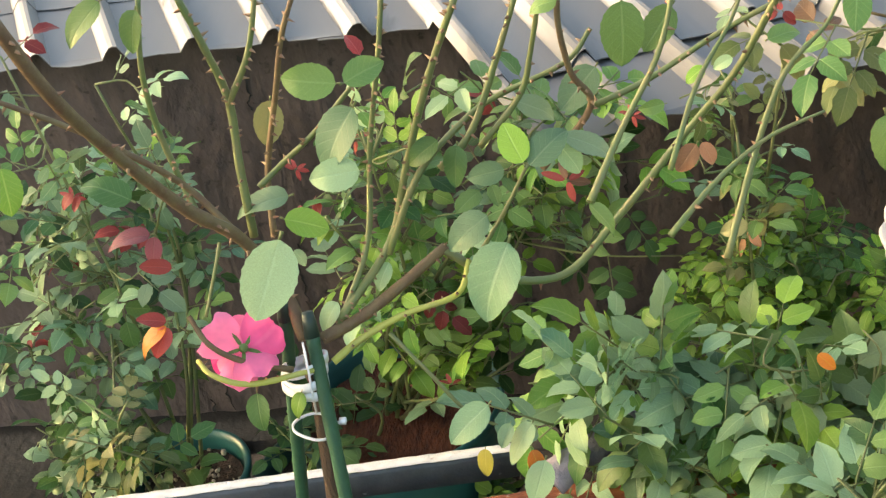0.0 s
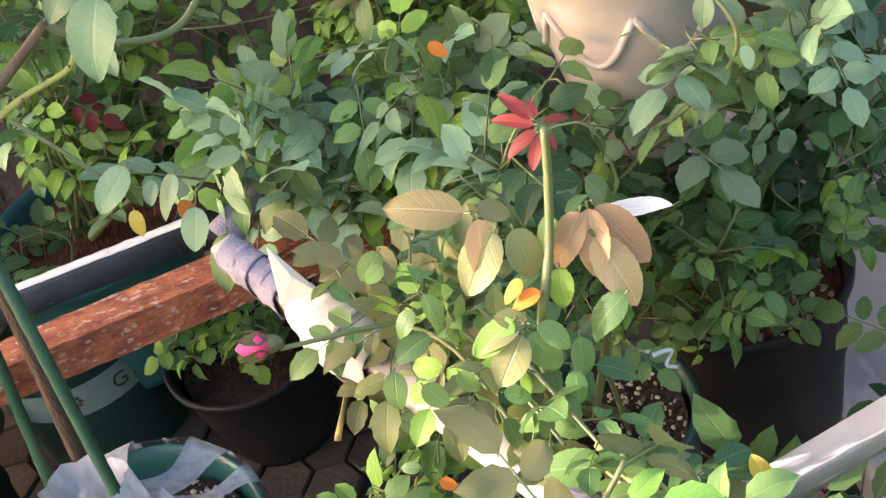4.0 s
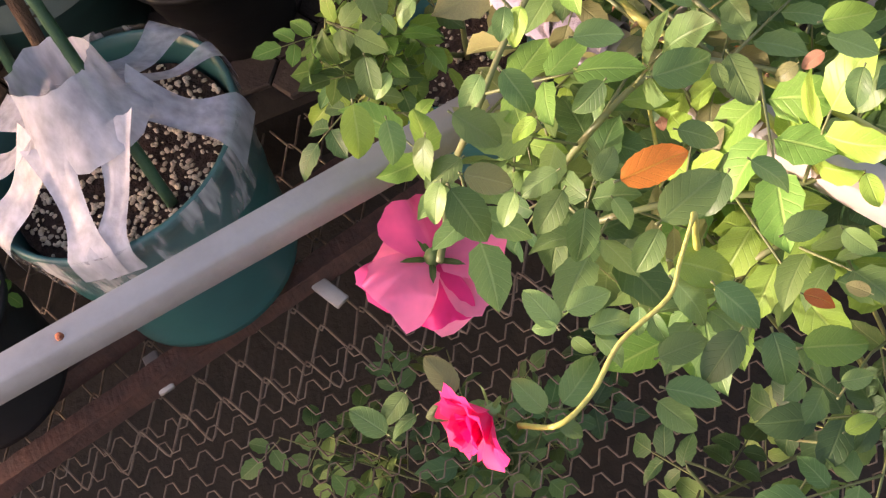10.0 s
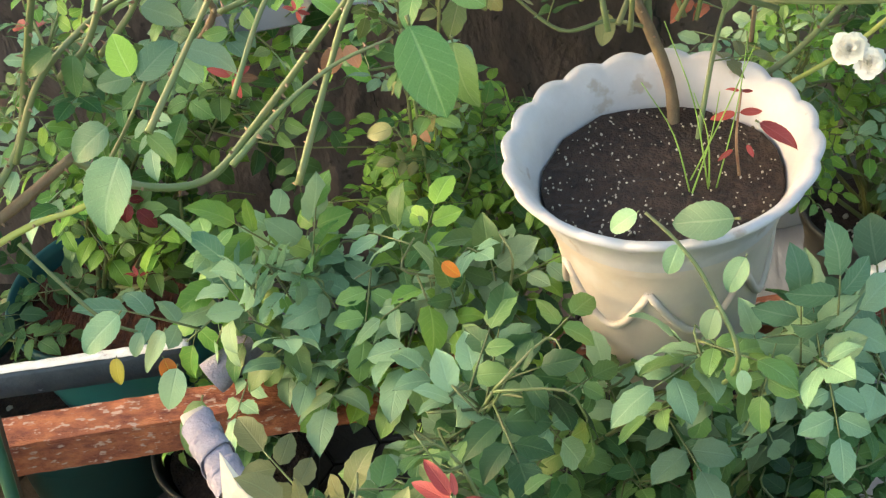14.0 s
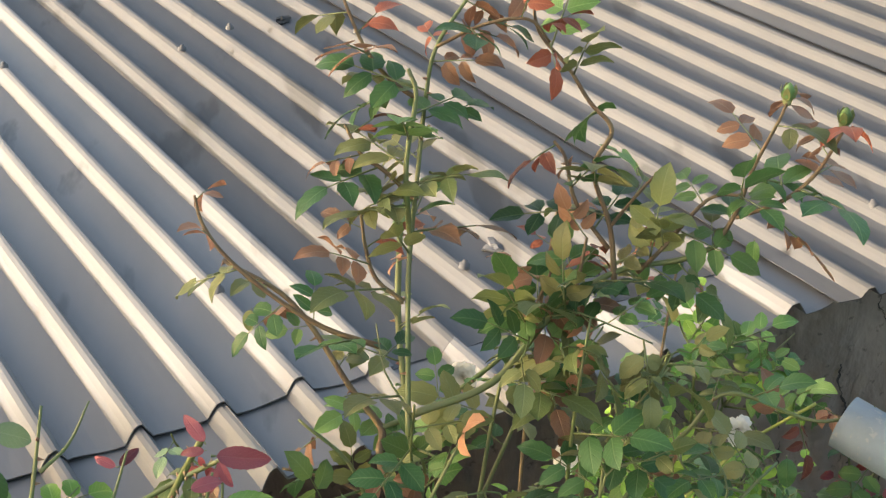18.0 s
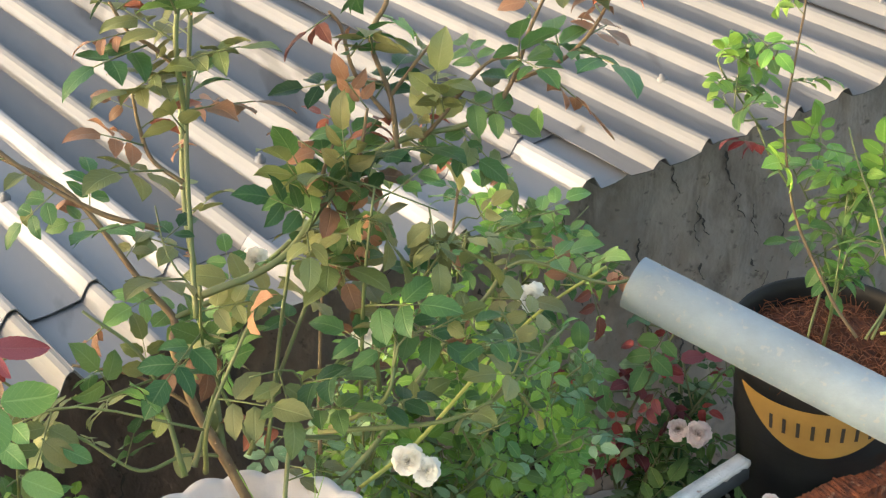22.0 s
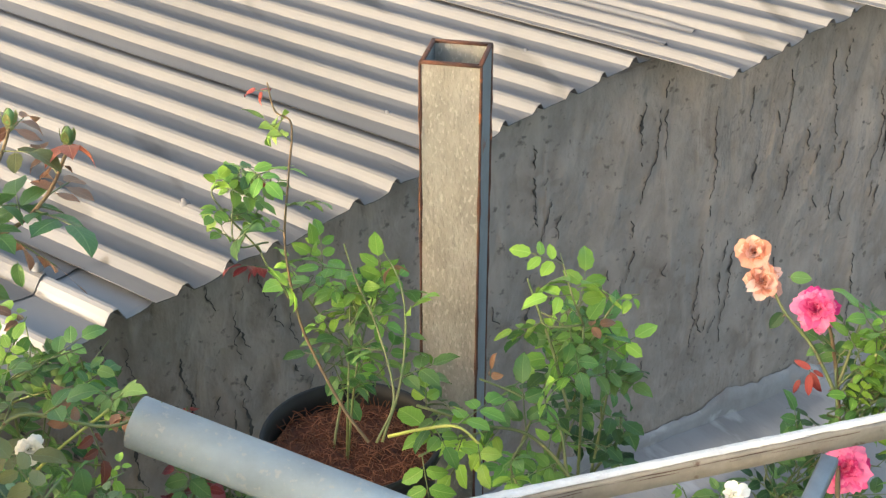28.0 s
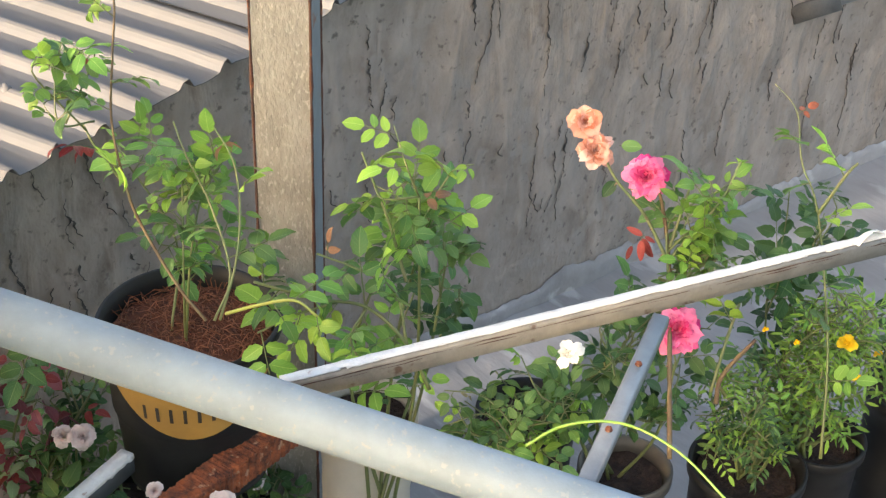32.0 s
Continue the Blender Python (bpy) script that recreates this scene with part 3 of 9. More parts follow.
def sheet(parent, s0, s1, u0, u1, lift, seed=1, rag=0.012, material=None):
    bm = bmesh.new()
    cols = []
    zone = rib_zone((s0 + s1) / 2)
    first = math.floor((s0 - zone[2]) / zone[1] + 0.56)
    stops = [zone[2] + (first + q + k - 0.56) * zone[1] for q in range(int((s1 - s0) / zone[1]) + 3) for k in BREAKS]
    stops = [s0] + [v for v in stops if s0 + 0.001 < v < s1 - 0.001] + [s1]
    for s in stops:
        jag = rag * noise.noise((s * 12, seed, 0))
        first_u = u0(s) if callable(u0) else u0
        us = [first_u + (u1 - first_u) * (k / 12) ** 1.6 for k in range(13)]
        col = []
        for k, u in enumerate(us):
            uu = u + (jag if k == 0 else 0)
            y = eave(s) + uu
            z = eave_z(s) + SLOPE * uu + rib(s, zone) + lift + 0.004 * noise.noise((s * 1.4, u * 2, 7)) + 0.0015 * noise.noise((s * 9, u * 7, 3))
            if k == 0:
                z -= 0.010 * abs(noise.noise((s * 9, 2, seed)))
            col.append(bm.verts.new((s + SKEW * uu, y, z)))
        cols.append(col)
    for a, b in zip(cols, cols[1:]):
        for k in range(12):
            bm.faces.new((a[k], b[k], b[k + 1], a[k + 1]))
    ob = part("sheet", bm, material or ROOF, parent, smooth=False)
    so = ob.modifiers.new("thickness", "SOLIDIFY")
    so.thickness = 0.0016
    return ob


# cement splashed up the foot of the wall in an uneven edge
bm = bmesh.new()
prev = None
for i in range(520):
    x = 0.45 + 5.4 * i / 519
    z0 = floor_z(x) + 0.001
    h = max(0.006, 0.045 + 0.035 * noise.noise((x * 2.2, 0, 1)) + 0.022 * noise.noise((x * 9, 0, 4)) + 0.014 * noise.noise((x * 40, 0, 7)))
    cur = [bm.verts.new((x, WALL_Y + relief(x, z0 + h * f) - (0.012 if f < 1 else 0.0035), z0 + h * f)) for f in (0.0, 0.5, 0.88, 1.0)]
    if prev:
        for k in range(3):
            bm.faces.new((prev[k], cur[k], cur[k + 1], prev[k + 1]))
    prev = cur
tagged(link("trim_cement_foot", bm, PATCH), "pale cement smeared unevenly along the foot of the wall", "trim", kind="structure")
roof = thing("corrugated_roof", "weathered galvanised corrugated steel roof of the neighbouring house", "roof", kind="structure")
def strip_edge(s):
    """The lower strip runs out further over the pots."""
    return -0.252 + 0.285 * s


def lap_edge(s):
    return strip_edge(s) + 0.150


for k, (s0, s1) in enumerate(((-2.25, -1.37), (-1.41, -0.53), (-0.57, -0.365))):      # short lower strip along the eave
    sheet(roof, s0, s1, 0.0, 0.6, 0.0015 * (k % 2), seed=20 + k, material=ROOF2)
for k, (s0, s1) in enumerate(((-0.395, 0.05), (0.01, 0.50), (0.46, 0.985))):
    sheet(roof, s0, s1, strip_edge, 0.4, 0.0015 * (k % 2), seed=24 + k, material=ROOF2)
for k in range(4):      # upper sheets that lap over the strip
    s0 = -3.116 + 0.84 * k
    sheet(roof, s0, s0 + 0.88 if k < 3 else -0.365, 0.215 - 0.008 * k, 4.2, 0.005 + 0.004 * (k % 2), seed=40 + k, material=ROOF2)
sheet(roof, -0.395, 0.284, lap_edge, 4.2, 0.009, seed=45, material=ROOF2)
sheet(roof, 0.244, 0.985, lap_edge, 4.2, 0.005, seed=46)
sheet(roof, 0.962, 1.58, 0.0, 4.2, 0.012, seed=51)
sheet(roof, 1.54, 2.18, 0.0, 4.2, 0.017, seed=52)
for k in range(4):
    sheet(roof, (2.04, 2.45, 3.0, 3.8)[k], (2.50, 3.05, 3.85, 4.9)[k], -0.16 - 0.10 * k, 4.2, 0.024 + 0.005 * (k % 2), seed=60 + k)
bm = bmesh.new()
lathe(bm, [(0.0, 0.008), (0.004, 0.0075), (0.005, 0.002), (0.009, 0.0015), (0.0095, -0.005)], 8)
screw_me = link("roof_screw", bm, ROOF, roof)
screw_me.location = (0.09, 3.35, 1.385)
rng = random.Random(4)
for row, u in enumerate((0.18, 1.22, 2.3, 3.3)):
    for k in range(14):
        s = -2.393 + 0.36 * k
        zone = rib_zone(s)
        s = zone[2] + (round((s - zone[2]) / zone[1]) + 0.10) * zone[1]
        ob = new("roof_screw", screw_me.data)
        ob.parent = roof
        y = eave(s) + u + rng.uniform(-0.03, 0.03)
        ob.location = (s + SKEW * (y - eave(s)), y, eave_z(s) + SLOPE * u + zone[3] + 0.012)
        ob.rotation_euler = (0.2, 0, k)

# ---- steel bars of the plant stand ----
Z_C = 1.198


def bar(name, label, p0, p1, w, h, material, category="rail", extra=()):
    """A straight tube with end caps, and marks or bolts as parts along it: (how far along, across, radius, material, name)."""
    p0, p1 = Vector(p0), Vector(p1)
    ob = thing(name, label, category, "rails of the plant stand" if category == "rail" else "", at=p0)
    bm = bmesh.new()
    prism(bm, (0, 0, 0), p1 - p0, w, h, bevel=0.0025)
    part("tube", bm, material, ob)
    d = (p1 - p0).normalized()
    s = d.cross(Vector((0, 0, 1))).normalized()
    up = s.cross(d)
    for along, across, r, m, nm in extra:
        bm = bmesh.new()
        bmesh.ops.create_cone(bm, cap_ends=True, segments=10, radius1=r, radius2=r * 0.8, depth=0.004)
        o = part(nm, bm, m, ob)
        o.matrix_basis = Matrix.Translation(d * along + s * across + up * (h / 2 + 0.001)) @ up.to_track_quat("Z", "Y").to_matrix().to_4x4()
    return ob


TW = 0.0265
bar("square_rail", "white-painted square steel tube rail with rust specks", (-1.3, 0.50, Z_C), (0.02, 0.684, Z_C), TW, TW, TUBE, extra=((0.93, 0.004, 0.0035, RUST2, "rivet"),))
bar("square_rail", "white-painted square steel tube rail running towards the wall", (0.055, 0.690, Z_C - 0.002), (1.0, 0.930, Z_C - 0.002), TW, TW, TUBE, extra=((0.31, -0.004, 0.003, CRACK, "rivet"),))
bar("square_rail", "white-painted square steel tube crossing the stand, wrapped in cloth", (-0.215, 1.200, 1.190), (0.44, -0.02, 1.252), TW, TW, TUBE, extra=((0.83, 0.003, 0.004, RUST2, "rivet"),))

Z_R = 1.06


def angle_iron(name, label, p0, p1, leg, material, t=0.005):
    p0, p1 = Vector(p0), Vector(p1)
    ob = thing(name, label, "angle iron", at=p0)
    d = p1 - p0
    n = d.cross(Vector((0, 0, 1))).normalized()
    for nm, off, w, h in (("top_leg", Vector((0, 0, 0)), leg, t), ("side_leg", n * (leg / 2 - t / 2) - Vector((0, 0, leg / 2 + t / 2)), t, leg)):
        bm = bmesh.new()
        k = 260
        rows = []
        s = d.normalized().cross(Vector((0, 0, 1))).normalized()
        for i in range(k + 1):
            c = d * (i / k) + off
            e = [(0.0015 if material is not RUST2 else 0.005) * noise.noise((i * 0.45, q, leg * 90)) for q in range(4)]
            rows.append([bm.verts.new(c + s * (x * w / 2 + e[j]) + Vector((0, 0, z * h / 2 + e[3 - j]))) for j, (x, z) in enumerate(((-1, -1), (1, -1), (1, 1), (-1, 1)))])
        for a, b in zip(rows, rows[1:]):
            for j in range(4):
                bm.faces.new((a[j], b[j], b[(j + 1) % 4], a[(j + 1) % 4]))
        bm.faces.new(rows[0])
        bm.faces.new(rows[-1][::-1])
        part(nm, bm, material, ob, smooth=False)
    return ob


angle_iron("rusty_angle_iron", "heavily rusted angle iron with remains of pink-white paint", (-1.6, 1.215, Z_R - 0.01), (0.70, 1.452, Z_R - 0.01), 0.046, RUST)
angle_iron("rusty_angle_iron", "deeply rusted orange angle iron ending at the post", (0.705, 1.452, Z_R - 0.008), (1.27, 1.60, Z_R - 0.008), 0.042, RUST2)


def painted_bar(label, at, run, w, h, body, name="painted_steel_bar", seed=1, cover=0.5):
    """A steel bar whose thick white paint curls along the top."""
    ob = thing(name, label, "rail", at=at)
    run = Vector(run)
    bm = bmesh.new()
    prism(bm, (0, 0, -h / 2), run - Vector((0, 0, h / 2)), w, h, bevel=0.002)
    part("body", bm, body, ob)
    s = run.cross(Vector((0, 0, 1))).normalized()
    n = int(run.length / 0.008)
    for nm, c, amp in (("paint_edge", 0.0, 0.0), ("paint_curl", 0.5, 1.0)):
        bm = bmesh.new()
        prev = None
        for i in range(n + 1):
            f = i / n
            j1 = noise.noise((i * 0.45, seed, 1)) * 0.004
            j2 = noise.noise((i * 0.6, seed, 5)) * 0.004
            o = run * f
            if amp:
                lo = w * (cover + 0.02) + abs(j1) * 0.6
                cur = (bm.verts.new(o + s * (w * cover) + Vector((0, 0, 0.003))), bm.verts.new(o + s * (lo + 0.001) + Vector((0, 0, (-0.003 if cover > 0.4 else 0.0015) - abs(j2) * (2.2 if cover > 0.4 else 0.2)))))
            else:
                cur = (bm.verts.new(o - s * (w * 0.5 + j1 * 0.3) + Vector((0, 0, 0.0015 + j2 * 0.2))), bm.verts.new(o + s * (w * cover + j2 * 0.6) + Vector((0, 0, 0.0025 + j1 * 0.3))))
            if prev and not (amp and noise.noise((i * 0.15, seed, 9)) > 0.25):
                bm.faces.new((prev[0], prev[1], cur[1], cur[0]))
            prev = cur
        o = part(nm, bm, FRAY, ob)
        o.modifiers.new("thickness", "SOLIDIFY").thickness = 0.0012
    if cover == 0.2:      # the paint has split along the upper edge of the face
        for row in range(2):
            bm = bmesh.new()
            prev = None
            for i in range(n + 1):
                z = -0.0035 - 0.0045 * row + 0.0012 * noise.noise((i * 0.2, seed, 14 + row))
                t = 0.0014 * max(0.0, noise.noise((i * 0.13, seed, 17 + row)) + 0.35 - 0.3 * row)
                o = run * (i / n) + s * (w * 0.5 + 0.0012)
                cur = (bm.verts.new(o + Vector((0, 0, z + t))), bm.verts.new(o + Vector((0, 0, z - t))))
                if prev and t > 0.0001:
                    bm.faces.new((prev[0], prev[1], cur[1], cur[0]))
                prev = cur
            part("paint_split", bm, RUSTD, ob)
    return ob


painted_bar("dark steel bar with flaking white paint along its top edge", (-1.6, 1.335, Z_R), (1.31, 0.102, 0), 0.020, 0.036, DARKBAR, "dark_steel_bar", 3, 0.15)
painted_bar("grey steel bar with thick flaking white paint on top", (0.48, 1.445, Z_R), (0.50, 0.20, 0), 0.022, 0.034, DARKBAR, seed=4)
long_bar = painted_bar("long steel bar with curling white paint on its top", (1.04, 1.322, 1.37), (1.15, -0.30, 0), 0.020, 0.028, BEIGE, seed=5, cover=0.2)
bm = bmesh.new()
flake = [[bm.verts.new((0.806 + 0.014 * i + 0.004 * noise.noise((i, j, 1)), -0.2115 - 0.006 * j, 0.003 + (0.011 * math.sin(math.pi * i / 4) + 0.003 * noise.noise((i, j, 5))) * (0.5 + 0.35 * j))) for i in range(5)] for j in range(3)]
for a, c in zip(flake, flake[1:]):
    for k in range(4):
        bm.faces.new((a[k], a[k + 1], c[k + 1], c[k]))
part("loose_flake", bm, FRAY, long_bar).modifiers.new("thickness", "SOLIDIFY").thickness = 0.001
brace = bar("steel_brace", "galvanised steel brace with rusty bolts", (1.525, 1.165, 1.345), (1.20, 0.99, 1.30), 0.022, 0.02, GALV, "brace", extra=((0.10, 0, 0.005, RUST2, "bolt"), (0.22, 0, 0.005, RUST2, "bolt")))

# post and pipe
post = thing("steel_post", "tall square steel post, chalky zinc face, rusty edges", "post", at=(1.395, 1.845, 0))
PH, PW = 1.695, 0.090
yaw = math.atan2(-0.70, -0.67)
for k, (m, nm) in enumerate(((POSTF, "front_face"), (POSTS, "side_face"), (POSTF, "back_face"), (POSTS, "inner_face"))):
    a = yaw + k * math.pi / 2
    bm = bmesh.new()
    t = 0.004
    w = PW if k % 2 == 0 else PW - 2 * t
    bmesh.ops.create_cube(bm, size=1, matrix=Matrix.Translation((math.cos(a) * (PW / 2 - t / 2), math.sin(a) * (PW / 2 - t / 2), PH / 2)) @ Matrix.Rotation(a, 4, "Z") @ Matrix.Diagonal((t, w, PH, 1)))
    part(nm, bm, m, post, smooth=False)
for sx, sy in ((1, 1), (1, -1), (-1, 1), (-1, -1)):
    bm = bmesh.new()
    v = Matrix.Rotation(yaw, 3, "Z") @ Vector((sx * PW / 2, sy * PW / 2, 0))
    rows = []
    for i in range(60):
        w = 0.0013 + 0.0022 * abs(noise.noise((i * 0.6, sx * 3, sy * 5)))
        rows.append([bm.verts.new(v + Vector((x * w, y * w, PH * i / 59 + 0.001))) for x, y in ((-1, -1), (1, -1), (1, 1), (-1, 1))])
    for a, b in zip(rows, rows[1:]):
        for j in range(4):
            bm.faces.new((a[j], b[j], b[(j + 1) % 4], a[(j + 1) % 4]))
    bm.faces.new(rows[-1][::-1])
    part("rust_edge", bm, RUSTEDGE, post)
bm = bmesh.new()
for k in range(4):
    a = yaw + k * math.pi / 2
    c, q = Vector((math.cos(a), math.sin(a), 0)) * (PW / 2 - 0.002), Vector((-math.sin(a), math.cos(a), 0)) * (PW / 2 + 0.001)
    prism(bm, c - q + Vector((0, 0, PH + 0.0015)), c + q + Vector((0, 0, PH + 0.0015)), 0.0065, 0.005, bevel=0.001)
part("top_rim", bm, RUSTEDGE, post)

PIPE0, PIPE1 = Vector((0.748, 1.517, 1.492)), Vector((1.124, 1.104, 1.353))
pvc = thing("plastic_pipe", "pale blue-grey plastic drain pipe with an open end", "pipe", at=PIPE0)
bm = bmesh.new()
rings = lathe(bm, [(0.026, 0.0), (0.0315, 0.0), (0.0315, 2.2), (0.026, 2.2), (0.026, 0.0)], 40)
bm.transform((PIPE1 - PIPE0).to_track_quat("Z", "Y").to_matrix().to_4x4())
part("tube", bm, PVC, pvc)
bm = bmesh.new()
lathe(bm, [(0.0308, 0.86), (0.0325, 0.862), (0.0325, 0.866), (0.0308, 0.868)], 40)
bm.transform((PIPE1 - PIPE0).to_track_quat("Z", "Y").to_matrix().to_4x4())
part("joint_ring", bm, PVC, pvc)


# ---- pots ----
def pot(name, label, at, r_top, r_bot, h, material, soil=SOIL, fill=0.03, lip=0.008, tilt=(0, 0), rings=0, chips=120, chip_mat=PERLITE, wave=None, seed=0, category="flower pot", chip_size=0.0035, outline=None):
    ob = thing(name, label, category, "flower pots on the terrace", at=at)
    ob.rotation_euler = (tilt[0], tilt[1], 0)
    prof = [(r_bot * 0.1, 0.004), (r_bot, 0.0), (r_bot, 0.01)]
    n = 10
    for i in range(1, n):
        r = r_bot + (r_top - lip - r_bot) * i / n
        if rings:
            r += 0.002 * (i % 2)
        prof.append((r, h * i / n * 0.93))
    prof += [(r_top - lip, h * 0.93), (r_top, h * 0.945), (r_top, h - 0.003), (r_top - 0.002, h), (r_top - 0.007, h - 0.001), (r_top - lip - 0.004, h * 0.94), (r_bot + 0.5 * (r_top - r_bot), h * 0.5)]
    if outline:
        prof = outline
    bm = bmesh.new()
    lathe(bm, prof, 200 if wave else 64, wave)
    part("shell", bm, material, ob)
    rs = 0.117 if outline else r_top - lip - 0.006 - (r_top - r_bot) * fill / h
    rng = random.Random(seed)
    bm = bmesh.new()
    rad = [0.001, rs * 0.3, rs * 0.6, rs * 0.85, rs]
    lathe(bm, [(r, h - fill + 0.006 * noise.noise((r * 40, seed, 1))) for r in rad], 28, lambda a, i: (0, 0.008 * noise.noise((rad[i] * 30 * math.cos(a), rad[i] * 30 * math.sin(a), seed))))
    part("soil", bm, soil, ob)
    if chips:
        bm = bmesh.new()
        for _ in range(chips):
            a, q = rng.uniform(0, 6.28), rs * 0.97 * math.sqrt(rng.random())
            s = chip_size * rng.uniform(0.5, 1.5)
            m = Matrix.Translation((q * math.cos(a), q * math.sin(a), h - fill + 0.003)) @ Euler((rng.random() * 6, rng.random() * 6, rng.random() * 6)).to_matrix().to_4x4() @ Matrix.Diagonal((s, s * 1.3, s * 0.8, 1))
            bmesh.ops.create_icosphere(bm, subdivisions=1, radius=1, matrix=m)
        tagged(part("soil_grit", bm, chip_mat, ob, smooth=False), kind="stuff")
    return ob


def scallop(a, i):
    """Lobes of the flared rim, fading towards the neck."""
    k = {9: 0.35, 10: 0.8, 11: 1.0, 12: 1.0, 13: 1.0, 14: 0.75, 15: 0.35}.get(i, 0)
    lobe = abs(math.sin(10 * a)) - 0.6
    return 0.0042 * k * lobe, 0.0048 * k * lobe


W_POT = (0.262, 1.345, 1.063)
POT_OUTLINE = [(0.008, 0.004), (0.080, 0.0), (0.084, 0.012), (0.080, 0.022), (0.090, 0.10), (0.102, 0.19), (0.112, 0.262), (0.117, 0.270), (0.117, 0.284), (0.124, 0.302), (0.137, 0.325), (0.148, 0.338), (0.1515, 0.345), (0.149, 0.350), (0.140, 0.346), (0.130, 0.330), (0.122, 0.305), (0.118, 0.28), (0.09, 0.2)]
POT_OUTLINE = [(r, z * 0.87) for r, z in POT_OUTLINE]
white_pot = pot("scalloped_pot", "white plastic flower pot with a scalloped rim and garlands in relief", W_POT, 0.150, 0.08, 0.302, WHITEPOT, fill=0.045, chip_size=0.0010, chips=300, wave=scallop, seed=1, outline=POT_OUTLINE)
for k in range(7):      # moulded garlands round the body
    bm = bmesh.new()
    pts = []
    for i in range(13):
        f = i / 12
        z = 0.205 - 0.062 * math.sin(math.pi * f)
        r = 0.0785 + 0.151 * z
        a = 2 * math.pi * (k + f) / 7
        pts.append(Vector((r * math.cos(a), r * math.sin(a), z)))
    pipe(bm, pts, 0.0042, 0.0042, 8)
    part("garland", bm, POTBODY, white_pot)
shell = [o for o in white_pot.children if o.name.startswith("shell")][0]
shell.data.materials.append(POTBODY)
for f in shell.data.polygons:
    if f.center.z < 0.246 and f.center.xy.length > 0.079 and f.normal.xy.dot(f.center.xy) > 0:
        f.material_index = 1
pot("green_nursery_pot", "dark teal nursery pot tied over with torn white plastic", (-0.470, 1.172, 0.545), 0.168, 0.13, 0.285, TEALPOT, fill=0.045, chips=900, seed=2, chip_size=0.0028, chip_mat=PERLITE2)
mon_pot = pot("black_nursery_pot", "black nursery pot with a gold label band", (1.115, 1.685, 0.95), 0.134, 0.108, 0.27, BLACKPOT, COIR, fill=0.03, chips=0, seed=3)
pot("black_ribbed_pot", "small black ribbed pot of leafy seedlings", (-0.335, 1.60, FLOOR), 0.125, 0.080, 0.19, BLACKPOT, rings=1, chips=0, seed=4)
garden_pot = pot("dark_green_pot", "dark green nursery pot with a pale printed band", (-0.60, 1.74, FLOOR), 0.145, 0.125, 0.25, GREENPOT, chips=40, seed=5)
pot("teal_pot", "teal plastic pot with perlite soil below the rail", (-0.045, 1.06, 0.70), 0.095, 0.075, 0.17, TEALPOT, SOIL, chips=160, seed=6, chip_size=0.0022)
pot("grey_green_pot", "grey-green pot of bark and perlite soil", (0.10, 1.13, 0.66), 0.105, 0.08, 0.20, GREENPOT, SOIL, chips=240, seed=7, chip_size=0.0022)
pot("black_nursery_pot", "large black pot of flecked soil under dark leaves", (0.32, 1.30, 0.57), 0.13, 0.10, 0.26, BLACKPOT, COIR, chips=140, seed=8)
pot("teal_pot", "teal plastic pot of dark soil by the wall", (-0.83, 1.72, 0.60), 0.095, 0.075, 0.21, TEALPOT, chips=60, seed=9)
pot("teal_pot", "wide teal pot of red-brown coir behind the dark bar", (-0.50, 1.76, 0.64), 0.155, 0.12, 0.24, TEALPOT, COIR, chips=0, seed=10)
ribbed = pot("black_ribbed_pot", "dark ribbed pot of mossy soil beside the white pot", (0.585, 1.75, 0.66), 0.105, 0.085, 0.25, GREYPOT, rings=1, chips=40, seed=11)
pot("cream_ribbed_pot", "tall cream ribbed pot beside the post", (1.40, 1.64, floor_z(1.4)), 0.085, 0.065, 0.47, CREAMPOT, rings=1, chips=0, seed=13)
pot("black_nursery_pot", "black pot of mossy soil on the pale floor", (1.68, 1.55, floor_z(1.68)), 0.092, 0.07, 0.39, BLACKPOT, chips=0, seed=14)
pot("brown_nursery_pot", "brown plastic pot with a rose stem", (1.73, 1.36, floor_z(1.73)), 0.08, 0.06, 0.375, GREYPOT, chips=0, seed=15)
pot("black_nursery_pot", "wide black pot of low green weeds", (1.90, 1.24, floor_z(1.9)), 0.10, 0.08, 0.38, BLACKPOT, chips=0, seed=16)
pot("black_nursery_pot", "black pot with yellow daisies", (2.06, 1.22, floor_z(2.06)), 0.085, 0.07, 0.38, BLACKPOT, chips=0, seed=17)
pot("black_nursery_pot", "black pot of pale lilac flowers under the bars", (1.02, 1.60, floor_z(1)), 0.09, 0.07, 0.24, BLACKPOT, chips=30, seed=18)
pot("teal_pot", "blue-green pot with a leafy rose near the bars", (0.86, 1.66, floor_z(0.8)), 0.085, 0.07, 0.24, GREENPOT, chips=20, seed=19)
pot("black_nursery_pot", "small black pot with a young rose", (-0.80, 1.56, 0.52), 0.08, 0.06, 0.20, BLACKPOT, chips=20, seed=20)
pot("black_nursery_pot", "black pot of low leafy weeds beside the wrapped pot", (-0.79, 1.12, 0.54), 0.12, 0.10, 0.19, BLACKPOT, chips=20, seed=23)
pot("black_nursery_pot", "black pot of dark leaves in the shade of the bars", (1.090, 1.919, floor_z(0.8)), 0.10, 0.08, 0.20, BLACKPOT, chips=10, seed=25)
pot("black_nursery_pot", "low black pot beside the gold-labelled pot", (1.246, 1.780, floor_z(1.1)), 0.09, 0.075, 0.17, BLACKPOT, chips=10, seed=26)
pot("black_nursery_pot", "tall black pot of dark leaves at the end of the bars", (2.289, 1.171, floor_z(2.3)), 0.10, 0.08, 0.41, BLACKPOT, chips=10, seed=27)
